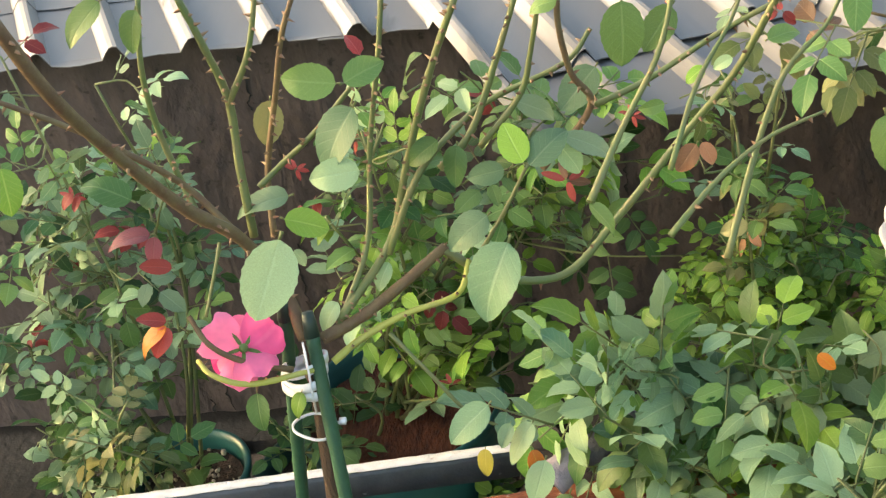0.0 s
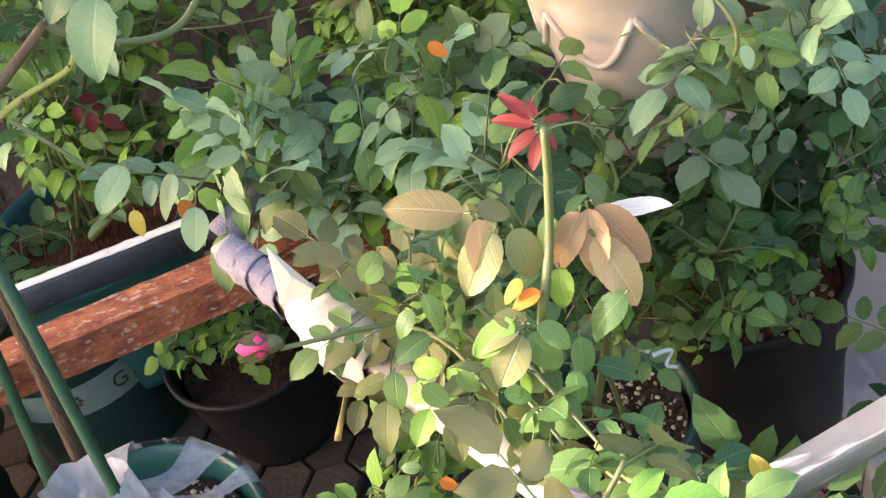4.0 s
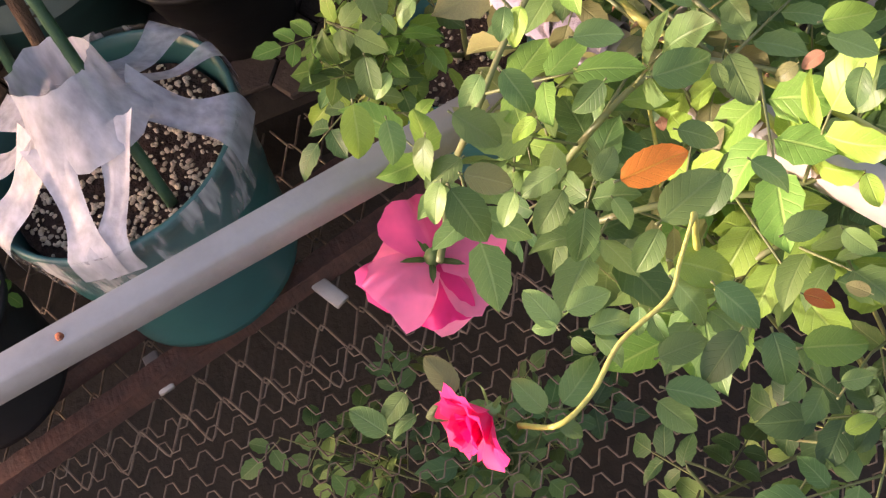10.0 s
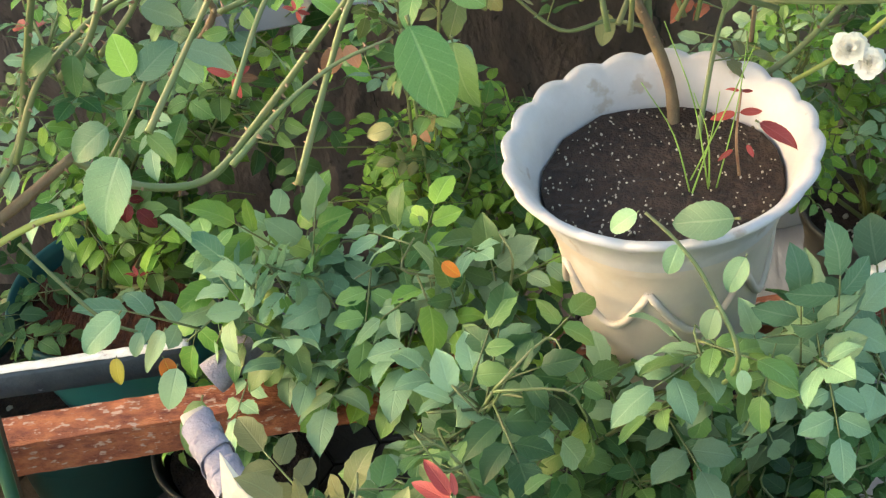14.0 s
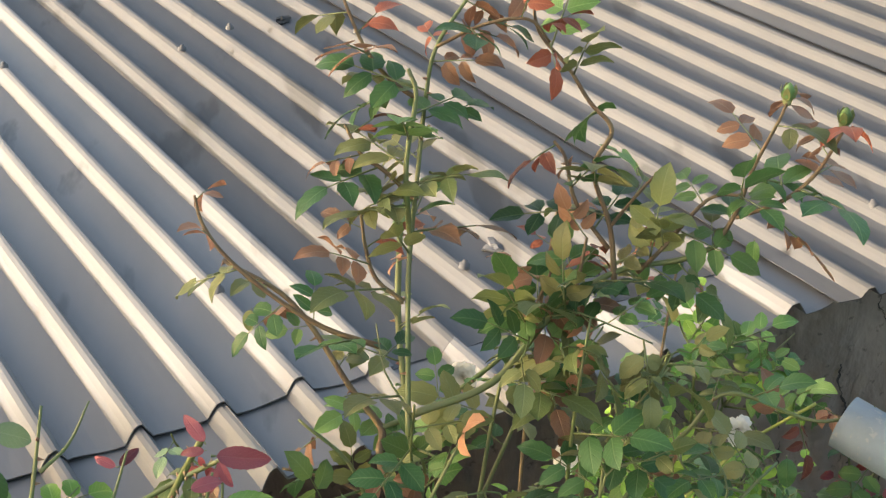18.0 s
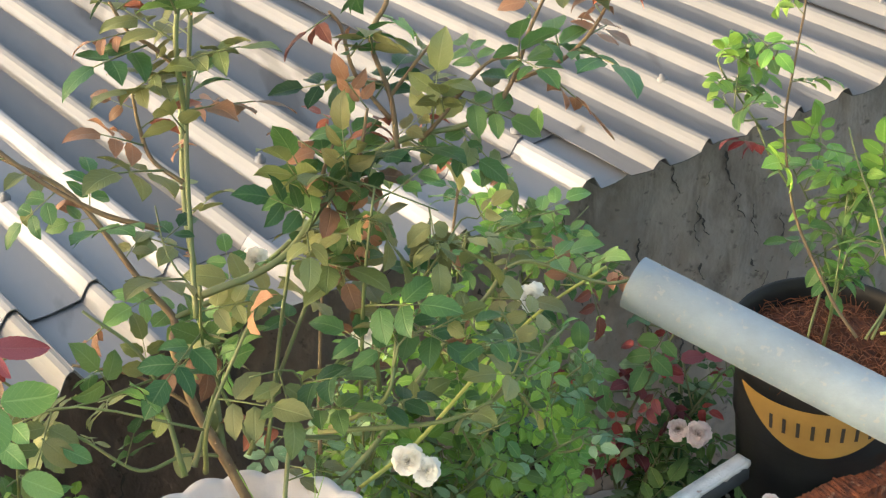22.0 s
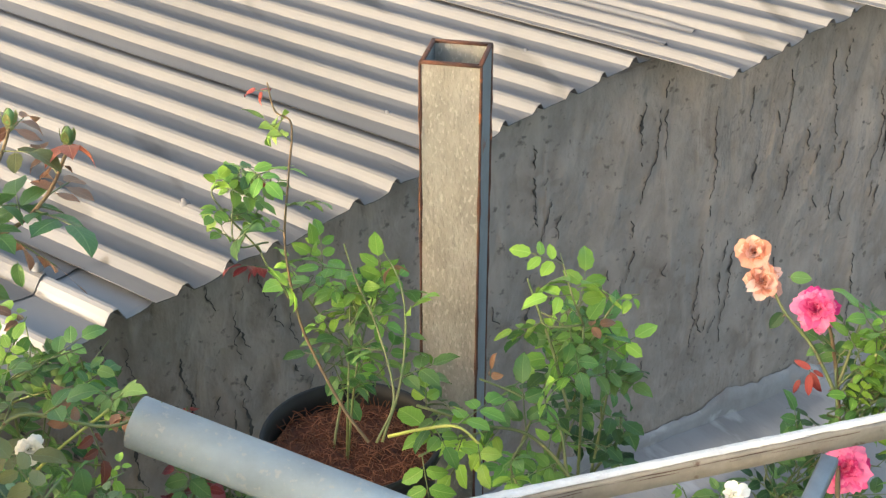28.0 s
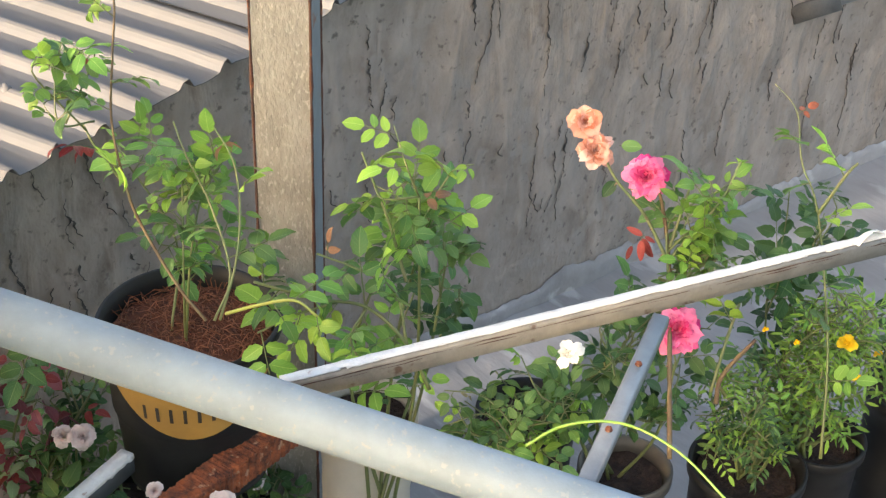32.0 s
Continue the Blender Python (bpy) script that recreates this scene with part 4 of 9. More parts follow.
pot("dark_green_pot", "dark green pot behind the ribbed pot", (0.74, 1.93, 0.66), 0.10, 0.085, 0.24, GREENPOT, chips=0, seed=12)


# ---- leaves and flowers ----
def leaflet(bm, uvl, origin, direction, normal, length, width=0.62, fold=0.25, droop=0.25, rows=7, tooth=0.06, wavy=0.02, twist=0.0, hook=0.0):
    """An ovate leaflet with a short pointed tip: folded along the midrib, drooping, twisted, its edges waving."""
    d, n = direction.normalized(), normal.normalized()
    s = d.cross(n).normalized()
    n = s.cross(d)
    grid = []
    for i in range(rows + 1):
        t = i / rows
        w = width * 0.60 * length * (1.93 * t ** 0.56 * (1 - t) ** 0.72 if 0 < t < 1 else 0.0)
        ca, sa = math.cos(twist * t), math.sin(twist * t)
        row = []
        for c in (-1, -0.55, 0, 0.55, 1):
            x = c * w * (1 + (tooth if i % 2 else -tooth) * (abs(c) == 1))
            z = fold * abs(x) - hook * length * max(0.0, t - 0.6) ** 2 * 3 + wavy * length * math.sin(5.5 * t + 2.4 * c) * abs(c)
            v = bm.verts.new(origin + d * (t * length * (1 - 0.12 * droop)) + s * (x * ca - z * sa) + n * (z * ca + x * sa - droop * length * t * t))
            row.append((v, c, t))
        grid.append(row)
    for a, b in zip(grid, grid[1:]):
        for k in range(4):
            q = (a[k], a[k + 1], b[k + 1], b[k])
            f = bm.faces.new([v for v, *_ in q])
            for lo, (_, u, t) in zip(f.loops, q):
                lo[uvl].uv = (u, t)


def leaf_mesh(name, material, pairs=2, seed=0, width=0.62, young=False, stem=None):
    """A rose leaf of unit leaflet length along +y, facing +z: a rachis and its leaflets."""
    rng = random.Random(seed)
    bm = bmesh.new()
    uvl = bm.loops.layers.uv.new("UVMap")
    end = 0.35 + 0.62 * pairs if pairs else 0.1
    path = [Vector((0, end * k / 4, -0.05 * (k / 4) ** 2)) for k in range(5)]
    pipe(bm, path, 0.03, 0.018, 4)
    for f in bm.faces:
        f.material_index = 1
    droop = 0.32 if young else 0.18
    for p in range(pairs):
        y = 0.5 + 0.62 * p
        for sx in (-1, 1):
            d = Vector((sx, 0.45 + rng.uniform(-0.2, 0.2), rng.uniform(-0.15, 0.1) - (0.35 if young else 0)))
            nrm = Vector((rng.uniform(-0.3, 0.3), rng.uniform(-0.3, 0.3), 1))
            leaflet(bm, uvl, Vector((0.05 * sx, y, -0.03)), d, nrm, rng.uniform(0.72, 1.0), width * rng.uniform(0.88, 1.15), rng.uniform(-0.05, 0.38), droop + rng.uniform(-0.15, 0.2), twist=rng.uniform(-0.4, 0.4), wavy=rng.uniform(0.01, 0.045), hook=rng.uniform(-0.1, 0.35))
    leaflet(bm, uvl, Vector((0, end, -0.05)), Vector((rng.uniform(-0.1, 0.1), 1, -0.1)), Vector((rng.uniform(-0.2, 0.2), 0, 1)), 1.08, width, rng.uniform(0.0, 0.35), droop + rng.uniform(-0.1, 0.2), *((16, 0.022) if pairs == 0 else ()), twist=rng.uniform(-0.35, 0.35), wavy=rng.uniform(0.01, 0.04), hook=rng.uniform(-0.1, 0.35))
    me = bpy.data.meshes.new(name)
    bm.normal_update()
    bm.to_mesh(me)
    bm.free()
    me.materials.append(material)
    me.materials.append(stem or CANE)
    me.polygons.foreach_set("use_smooth", [True] * len(me.polygons))
    return me


LEAVES = {}


def leaves_of(material, pairs=2, young=False, width=0.62):
    key = (material.name, pairs, young, width)
    if key not in LEAVES:
        LEAVES[key] = [leaf_mesh("leaf", material, pairs, 7 * k + len(LEAVES), width, young) for k in range(7)]
    return LEAVES[key]


def put_leaf(parent, me, pos, d, up, size, name="leaf"):
    d = Vector(d).normalized()
    s = d.cross(Vector(up))
    s = s.normalized() if s.length > 1e-3 else Vector((1, 0, 0))
    n = s.cross(d)
    m = Matrix((s, d, n)).transposed().to_4x4()
    ob = new(name, me)
    ob.parent = parent
    ob.matrix_parent_inverse = Matrix.Identity(4)
    ob.matrix_basis = Matrix.Translation(Vector(pos) - parent.location) @ m @ Matrix.Diagonal((size, size, size, 1))
    return ob


def cane(parent, points, r0, r1, material, rng, thorns=0.0, n=6, name="cane", thorn_mat=None):
    path = smooth_path([Vector(p) - parent.location for p in points], n)
    bm = bmesh.new()
    pipe(bm, path, r0, r1, 7, 0.08, rng)
    if thorns:
        for p, q in zip(path, path[1:]):
            for _ in range(int((q - p).length / thorns + rng.random())):
                o = p.lerp(q, rng.random())
                v = Vector((rng.uniform(-1, 1), rng.uniform(-1, 1), rng.uniform(-0.7, 0.4)))
                v = (v - v.project(q - p)).normalized()
                k = len(bm.faces)
                s = rng.uniform(0.004, 0.008)
                bmesh.ops.create_cone(bm, segments=4, radius1=0.0022, radius2=0.0002, depth=s, matrix=Matrix.Translation(o + v * (r1 + s * 0.5)) @ v.to_track_quat("Z", "Y").to_matrix().to_4x4())
                for f in list(bm.faces)[k:]:
                    f.material_index = 1
    part(name, bm, None, parent, materials=[material, thorn_mat or THORN])
    return [p + parent.location for p in path]


def foliage(parent, path, rng, palette, size, gap=0.03, start=0.2, tips=None, tip_from=0.85, pairs=(2, 2, 1), hang=0.2, width=0.62, face=(0, 0, 1)):
    """Leaves along a cane, turning round it; young ones of the tips palette at its end."""
    total = sum((q - p).length for p, q in zip(path, path[1:]))
    run, nxt, turn = 0.0, total * start, rng.uniform(0, 6.28)
    for p, q in zip(path, path[1:]):
        seg = (q - p).length
        while nxt <= run + seg and seg > 1e-6:
            f = nxt / total
            o = p.lerp(q, (nxt - run) / seg)
            ax = (q - p).normalized()
            turn += 2.4 + rng.uniform(-0.4, 0.4)
            s = ax.orthogonal().normalized()
            out = s * math.cos(turn) + ax.cross(s) * math.sin(turn)
            d = out + ax * rng.uniform(0.2, 0.7) + Vector((0, 0, -hang * rng.random()))
            up = Vector(face) + Vector((rng.uniform(-0.6, 0.6), rng.uniform(-0.6, 0.6), rng.uniform(-0.2, 0.4)))
            young = tips and f > tip_from
            m = rng.choice(tips if young else palette)
            me = rng.choice(leaves_of(m, 1 if young and rng.random() < 0.5 else rng.choice(pairs), bool(young), width))
            put_leaf(parent, me, o, d, up, size * rng.uniform(0.75, 1.2) * (0.8 if young else 1))
            nxt += gap * rng.uniform(0.7, 1.3)
        run += seg


def petal(bm, uvl, origin, direction, normal, length, width, cup, curl, rng, base=0.22, fine=6):
    """A broad petal, narrow at the base, rounded and a little ruffled at the top, its rim rolling back."""
    d, n = direction.normalized(), normal.normalized()
    s = d.cross(n).normalized()
    n = s.cross(d)
    ph = rng.random() * 9
    grid = []
    cs = [-1 + 2 * k / (fine - 1) for k in range(fine)]
    for i in range(fine):
        t = i / (fine - 1)
        w = width * 0.5 * length * (base + (1 - base) * math.sin(min(1.0, t * 1.25) * math.pi / 2)) * (1 - 0.12 * max(0, t - 0.8) * 5)
        row = []
        for c in cs:
            y = t * length * (1 - 0.17 * c * c) + 0.05 * length * t * math.sin(6 * c + ph)
            z = cup * length * (0.8 * c * c * t + 0.5 * t * t) - curl * length * max(0, t - 0.55) ** 2 * 2.2 + 0.075 * length * t * t * math.sin(6 * c + 2 * ph)
            row.append((bm.verts.new(origin + d * y + s * c * w + n * z), c, t))
        grid.append(row)
    for a, b in zip(grid, grid[1:]):
        for k in range(fine - 1):
            q = (a[k], a[k + 1], b[k + 1], b[k])
            f = bm.faces.new([v for v, *_ in q])
            for lo, (_, u, t) in zip(f.loops, q):
                lo[uvl].uv = (0.5 + 0.4 * u, t * 0.02)


def flower(parent, material, pos, facing, r, seed=0, petals=22, name="flower", openness=1.0, broad=0):
    """A double rose: whorls of cupped petals round a centre, sepals beneath."""
    rng = random.Random(seed)
    bm = bmesh.new()
    uvl = bm.loops.layers.uv.new("UVMap")
    for k in range(petals):
        f = k / petals
        a = k * 2.4 + rng.uniform(-0.2, 0.2)
        el = 1.35 - 1.3 * f ** 0.8 * openness + rng.uniform(-0.32, 0.32)
        rad = Vector((math.cos(a), math.sin(a), 0))
        d = rad * math.cos(el) + Vector((0, 0, math.sin(el)))
        nrm = Vector((0, 0, 1)) * math.cos(el) - rad * math.sin(el)
        petal(bm, uvl, rad * r * 0.10 * f + Vector((0, 0, -0.12 * r * f)), d, nrm, r * (0.52 + 0.5 * f) * rng.uniform(0.9, 1.1), (0.75 + (0.3 if petals < 40 else -0.05) * f) * rng.uniform(0.85, 1.1), 0.34 - 0.14 * f, 0.15 + 0.5 * f + rng.uniform(-0.1, 0.2), rng)
    for k in range(broad):      # wide guard petals that overlap like a skirt
        a = 2 * math.pi * k / broad + rng.uniform(-0.18, 0.18)
        el = 0.40 * (-1) ** k + rng.uniform(-0.2, 0.2)
        rad = Vector((math.cos(a), math.sin(a), 0))
        d = rad * math.cos(el) + Vector((0, 0, math.sin(el)))
        nrm = Vector((0, 0, 1)) * math.cos(el) - rad * math.sin(el)
        petal(bm, uvl, rad * r * 0.08 + Vector((0, 0, -0.13 * r - 0.02 * r * (k % 2))), d, nrm, r * rng.uniform(0.88, 1.04), rng.uniform(1.15, 1.4), rng.uniform(0.15, 0.4), rng.uniform(0.0, 0.5), rng, 0.4, 10)
    ob = part(name, bm, material, parent)
    q = Vector(facing).to_track_quat("Z", "Y")
    ob.matrix_basis = Matrix.Translation(Vector(pos) - parent.location) @ q.to_matrix().to_4x4()
    bm = bmesh.new()
    uvl = bm.loops.layers.uv.new("UVMap")
    for k in range(5):
        a = k * 2 * math.pi / 5
        rad = Vector((math.cos(a), math.sin(a), 0))
        leaflet(bm, uvl, rad * r * 0.06 + Vector((0, 0, -r * 0.16)), rad + Vector((0, 0, -0.5)), Vector((0, 0, -1)), r * 0.45, 0.25, 0.1, 0.2, 4)
    bmesh.ops.create_icosphere(bm, subdivisions=2, radius=r * 0.13, matrix=Matrix.Translation((0, 0, -r * 0.2)) @ Matrix.Diagonal((1, 1, 1.4, 1)))
    part("calyx", bm, GREEN, ob)
    return ob


def bud(parent, material, pos, facing, r):
    bm = bmesh.new()
    uvl = bm.loops.layers.uv.new("UVMap")
    lathe(bm, [(0.001, 1.6 * r), (0.45 * r, 1.2 * r), (0.85 * r, 0.4 * r), (0.9 * r, 0), (0.5 * r, -0.55 * r), (0.001, -0.6 * r)], 12)
    ob = part("bud", bm, material, parent)
    ob.matrix_basis = Matrix.Translation(Vector(pos) - parent.location) @ Vector(facing).to_track_quat("Z", "Y").to_matrix().to_4x4()
    bm = bmesh.new()
    uvl = bm.loops.layers.uv.new("UVMap")
    for k in range(5):
        a = k * 2 * math.pi / 5
        rad = Vector((math.cos(a), math.sin(a), 0))
        leaflet(bm, uvl, rad * r * 0.6 + Vector((0, 0, -0.55 * r)), rad * 0.35 + Vector((0, 0, 1)), rad, 1.9 * r, 0.5, 0.2, 0.15, 4)
    lathe(bm, [(0.001, -0.4 * r), (0.62 * r, -0.5 * r), (0.5 * r, -1.1 * r), (0.2 * r, -1.4 * r)], 10)
    part("calyx", bm, OLIVE, ob)


def shoots(parent, base, center, radii, count, rng, palette, size, tips=None, gap=0.04, r0=0.0035, material=None, thorns=0.0, start=0.3, bend=0.06, pairs=(2, 2, 1), hang=0.25, tip_from=0.85, width=0.62, face=(0, -0.25, 1)):
    """A few main canes from the base into an ellipsoid, side shoots off them to places spread through it, leaves on the outer parts."""
    c, base = Vector(center), Vector(base)

    def place(k):
        v = Vector((rng.gauss(0, 1), rng.gauss(0, 1), rng.gauss(0, 1))).normalized() * (k * rng.random() ** 0.4)
        return c + Vector((v.x * radii[0], v.y * radii[1], v.z * radii[2]))

    def wander(a, b, k):
        return a.lerp(b, 0.5) + Vector((rng.uniform(-k, k), rng.uniform(-k, k), rng.uniform(-0.3 * k, k)))

    mains = []
    for k in range(max(3, count // 6)):
        b, e = base + Vector((rng.uniform(-0.02, 0.02), rng.uniform(-0.02, 0.02), 0)), place(0.9)
        mains.append(cane(parent, [b, wander(b, e, bend), e], r0, r0 * 0.5, material or CANE, rng, thorns, 6))
        foliage(parent, mains[-1], rng, palette, size, gap * 1.3, start + 0.2, tips, tip_from, pairs, hang, width, face)
    for k in range(count):
        e = place(1.0)
        best = min((p for m in mains for p in m[3:]), key=lambda p: (p - e).length + rng.uniform(0, 0.12) + max(0, p.z - e.z) * 0.8)
        path = cane(parent, [best, wander(best, e, bend * 0.5), e], r0 * 0.5, r0 * 0.28, material or CANE, rng, 0.0, 3)
        foliage(parent, path, rng, palette, size, gap, 0.25, tips, tip_from, pairs, hang, width, face)


def blade(parent, base, tip, material, width=0.62, face=None, rng=random.Random(5), curl=True):
    """One broad leaf from its base to its tip."""
    base, tip = Vector(base), Vector(tip)
    if face is None:
        face = Vector((rng.uniform(-0.4, 0.4), -0.8 + rng.uniform(-0.3, 0.3), 1.0))
    me = rng.choice(leaves_of(material, 0, False, width))
    put_leaf(parent, me, base, tip - base, face, (tip - base).length / 1.15)


def rose(label, at, name="rose_bush", category="rose bush"):
    return thing(name, label, category, "plants in pots on the terrace", at=at)


# ---- the plants ----
rng = random.Random(11)
b = rose("thorny tree rose tied to two green stakes", (-0.46, 1.1, 0.8), "rose_bush", "rose bush")
cane(b, [(-0.455, 1.302, 1.353), (-0.470, 1.327, 1.393), (-0.490, 1.310, 1.473), (-0.521, 1.276, 1.535), (-0.546, 1.222, 1.632), (-0.558, 1.174, 1.715), (-0.569, 1.146, 1.799)], 0.0071, 0.0059, CANEB, rng, 0.021)
cane(b, [(-0.490, 1.310, 1.473), (-0.530, 1.326, 1.523), (-0.556, 1.306, 1.570), (-0.605, 1.288, 1.624), (-0.658, 1.263, 1.677)], 0.0038, 0.0025, CANEB, rng, 0.014)
cane(b, [(-0.485, 1.330, 1.462), (-0.485, 1.347, 1.529), (-0.481, 1.360, 1.596), (-0.486, 1.352, 1.654), (-0.498, 1.351, 1.713)], 0.0046, 0.0034, CANE, rng, 0.010)
cane(b, [(-0.482, 1.359, 1.593), (-0.449, 1.360, 1.645), (-0.428, 1.372, 1.709)], 0.0034, 0.0025, CANE, rng, 0.010)
cane(b, [(-0.475, 1.358, 1.441), (-0.473, 1.393, 1.499), (-0.443, 1.391, 1.586), (-0.423, 1.390, 1.643), (-0.399, 1.395, 1.689)], 0.0035, 0.0025, CANEB, rng, 0.008)
cane(b, [(-0.422, 1.314, 1.354), (-0.386, 1.368, 1.416), (-0.369, 1.403, 1.506), (-0.344, 1.423, 1.598), (-0.328, 1.435, 1.667)], 0.0035, 0.0025, CANE, rng, 0.007)
cane(b, [(-0.421, 1.318, 1.359), (-0.364, 1.370, 1.412), (-0.334, 1.390, 1.489), (-0.294, 1.391, 1.584), (-0.256, 1.389, 1.660)], 0.0046, 0.0034, CANE, rng, 0.008)
cane(b, [(-0.366, 1.364, 1.403), (-0.324, 1.385, 1.478), (-0.275, 1.415, 1.515), (-0.239, 1.429, 1.531), (-0.169, 1.428, 1.559), (-0.142, 1.442, 1.584)], 0.0038, 0.0025, CANE, rng, 0.014)
cane(b, [(-0.439, 1.305, 1.349), (-0.399, 1.324, 1.358), (-0.358, 1.347, 1.375), (-0.309, 1.374, 1.399)], 0.0071, 0.0050, CANEB, rng, 0.021)
cane(b, [(-0.315, 1.372, 1.398), (-0.265, 1.375, 1.354), (-0.199, 1.402, 1.329), (-0.141, 1.433, 1.369), (-0.064, 1.459, 1.445), (-0.010, 1.458, 1.509), (0.035, 1.451, 1.590), (0.066, 1.431, 1.650)], 0.0046, 0.0034, CANE, rng, 0.021)
cane(b, [(-0.430, 1.292, 1.329), (-0.401, 1.310, 1.341), (-0.355, 1.330, 1.352), (-0.303, 1.346, 1.358), (-0.288, 1.367, 1.384)], 0.0042, 0.0029, CANEY, rng, 0.008)
cane(b, [(-0.439, 1.288, 1.327), (-0.501, 1.251, 1.343), (-0.537, 1.249, 1.359), (-0.557, 1.270, 1.363)], 0.0034, 0.0025, CANEY, rng, 0.014)
cane(b, [(-0.469, 1.281, 1.332), (-0.513, 1.271, 1.357), (-0.539, 1.267, 1.384), (-0.555, 1.280, 1.411)], 0.0034, 0.0025, CANEB, rng, 0)
cane(b, [(-0.302, 1.390, 1.479), (-0.266, 1.403, 1.511), (-0.232, 1.420, 1.578), (-0.206, 1.428, 1.635)], 0.0042, 0.0029, CANE, rng, 0.010)
cane(b, [(-0.261, 1.403, 1.491), (-0.216, 1.412, 1.537), (-0.199, 1.414, 1.582), (-0.183, 1.410, 1.640)], 0.0034, 0.0025, CANE, rng, 0.014)
cane(b, [(-0.206, 1.420, 1.448), (-0.151, 1.433, 1.504), (-0.165, 1.423, 1.549), (-0.170, 1.415, 1.601), (-0.167, 1.412, 1.642)], 0.0038, 0.0029, CANEB, rng, 0.021)
cane(b, [(-0.152, 1.451, 1.494), (-0.092, 1.462, 1.512), (-0.022, 1.477, 1.544), (0.044, 1.485, 1.570), (0.101, 1.470, 1.601)], 0.0034, 0.0025, CANE, rng, 0.014)
cane(b, [(-0.289, 1.360, 1.375), (-0.248, 1.378, 1.426), (-0.216, 1.388, 1.475)], 0.0025, 0.0017, CANE, rng, 0)
cane(b, [(-0.478, 1.366, 1.496), (-0.454, 1.382, 1.510), (-0.413, 1.387, 1.540), (-0.360, 1.402, 1.587)], 0.0034, 0.0025, CANE, rng, 0.021)
cane(b, [(-0.524, 1.311, 1.493), (-0.535, 1.325, 1.524), (-0.546, 1.333, 1.590), (-0.542, 1.331, 1.655), (-0.528, 1.343, 1.721)], 0.0038, 0.0025, CANE, rng, 0.021)
cane(b, [(-0.373, 1.316, 1.340), (-0.338, 1.295, 1.302), (-0.305, 1.287, 1.252), (-0.271, 1.300, 1.214)], 0.0024, 0.0017, CANE, rng, 0)
cane(b, [(-0.511, 1.305, 1.476), (-0.518, 1.288, 1.455), (-0.533, 1.268, 1.417)], 0.0021, 0.0017, CANE, rng, 0)
blade(b, (-0.427, 1.241, 1.522), (-0.460, 1.189, 1.464), GREYGREEN, 0.66, (0.45, -0.57, 0.74))
blade(b, (-0.367, 1.343, 1.609), (-0.422, 1.335, 1.623), GREEN, 0.66, (0.16, -0.69, 0.72))
blade(b, (-0.369, 1.342, 1.608), (-0.327, 1.359, 1.624), GREEN, 0.66, (0.11, -0.56, 0.82))
blade(b, (-0.360, 1.354, 1.583), (-0.415, 1.318, 1.544), GREYGREEN, 0.66, (0.10, -0.52, 0.85))
blade(b, (-0.360, 1.323, 1.528), (-0.413, 1.312, 1.532), GREYGREEN, 0.66, (0.16, -0.64, 0.76))
blade(b, (-0.439, 1.343, 1.497), (-0.495, 1.330, 1.508), GREYGREEN, 0.66, (0.16, -0.34, 0.96))
blade(b, (-0.446, 1.304, 1.497), (-0.401, 1.307, 1.480), LIGHT, 0.66, (0.16, -0.56, 0.82))
blade(b, (-0.255, 1.354, 1.446), (-0.304, 1.331, 1.425), GREYGREEN, 0.66, (0.22, -0.70, 0.72))
blade(b, (-0.233, 1.301, 1.453), (-0.277, 1.251, 1.393), GREYGREEN, 0.66, (0.11, -0.53, 0.84))
blade(b, (-0.213, 1.335, 1.504), (-0.232, 1.356, 1.543), LIGHT, 0.66, (-0.08, -0.63, 0.79))
blade(b, (-0.213, 1.334, 1.502), (-0.178, 1.357, 1.535), GREYGREEN, 0.66, (-0.05, -0.49, 0.88))
blade(b, (-0.185, 1.395, 1.502), (-0.124, 1.389, 1.485), GREYGREEN, 0.66, (0.11, -0.29, 1.01))
blade(b, (-0.186, 1.391, 1.495), (-0.162, 1.376, 1.466), GREYGREEN, 0.66, (0.18, -0.46, 0.89))
blade(b, (-0.105, 1.228, 1.714), (-0.112, 1.202, 1.662), GREEN, 0.66, (0.27, -0.63, 0.78))
blade(b, (-0.139, 1.454, 1.541), (-0.184, 1.433, 1.508), GREYGREEN, 0.66, (0.06, -0.60, 0.80))
blade(b, (-0.521, 1.312, 1.723), (-0.540, 1.291, 1.692), GREEN, 0.66, (0.09, -0.56, 0.84))
blade(b, (-0.546, 1.307, 1.737), (-0.586, 1.281, 1.718), GREEN, 0.66, (0.14, -0.49, 0.89))
blade(b, (-0.508, 1.148, 1.624), (-0.543, 1.150, 1.656), GREEN, 0.66, (0.20, -0.64, 0.76))
blade(b, (-0.622, 1.174, 1.660), (-0.613, 1.156, 1.620), LIGHT, 0.66, (0.48, -0.43, 0.80))
blade(b, (-0.296, 1.389, 1.515), (-0.331, 1.373, 1.501), GREEN, 0.66, (-0.07, -0.34, 1.00))
blade(b, (-0.280, 1.388, 1.509), (-0.293, 1.363, 1.471), DARK, 0.66, (-0.01, -0.54, 0.85))
blade(b, (-0.229, 1.454, 1.512), (-0.183, 1.450, 1.496), GREYGREEN, 0.66, (0.05, -0.59, 0.81))
blade(b, (-0.159, 1.317, 1.675), (-0.188, 1.315, 1.675), GREEN, 0.66, (0.06, -0.83, 0.62))
blade(b, (-0.462, 1.431, 1.560), (-0.473, 1.405, 1.518), OLIVE, 0.66, (0.42, -0.57, 0.75))
blade(b, (-0.240, 1.419, 1.453), (-0.282, 1.414, 1.454), GREYGREEN, 0.66, (0.11, -0.83, 0.64))
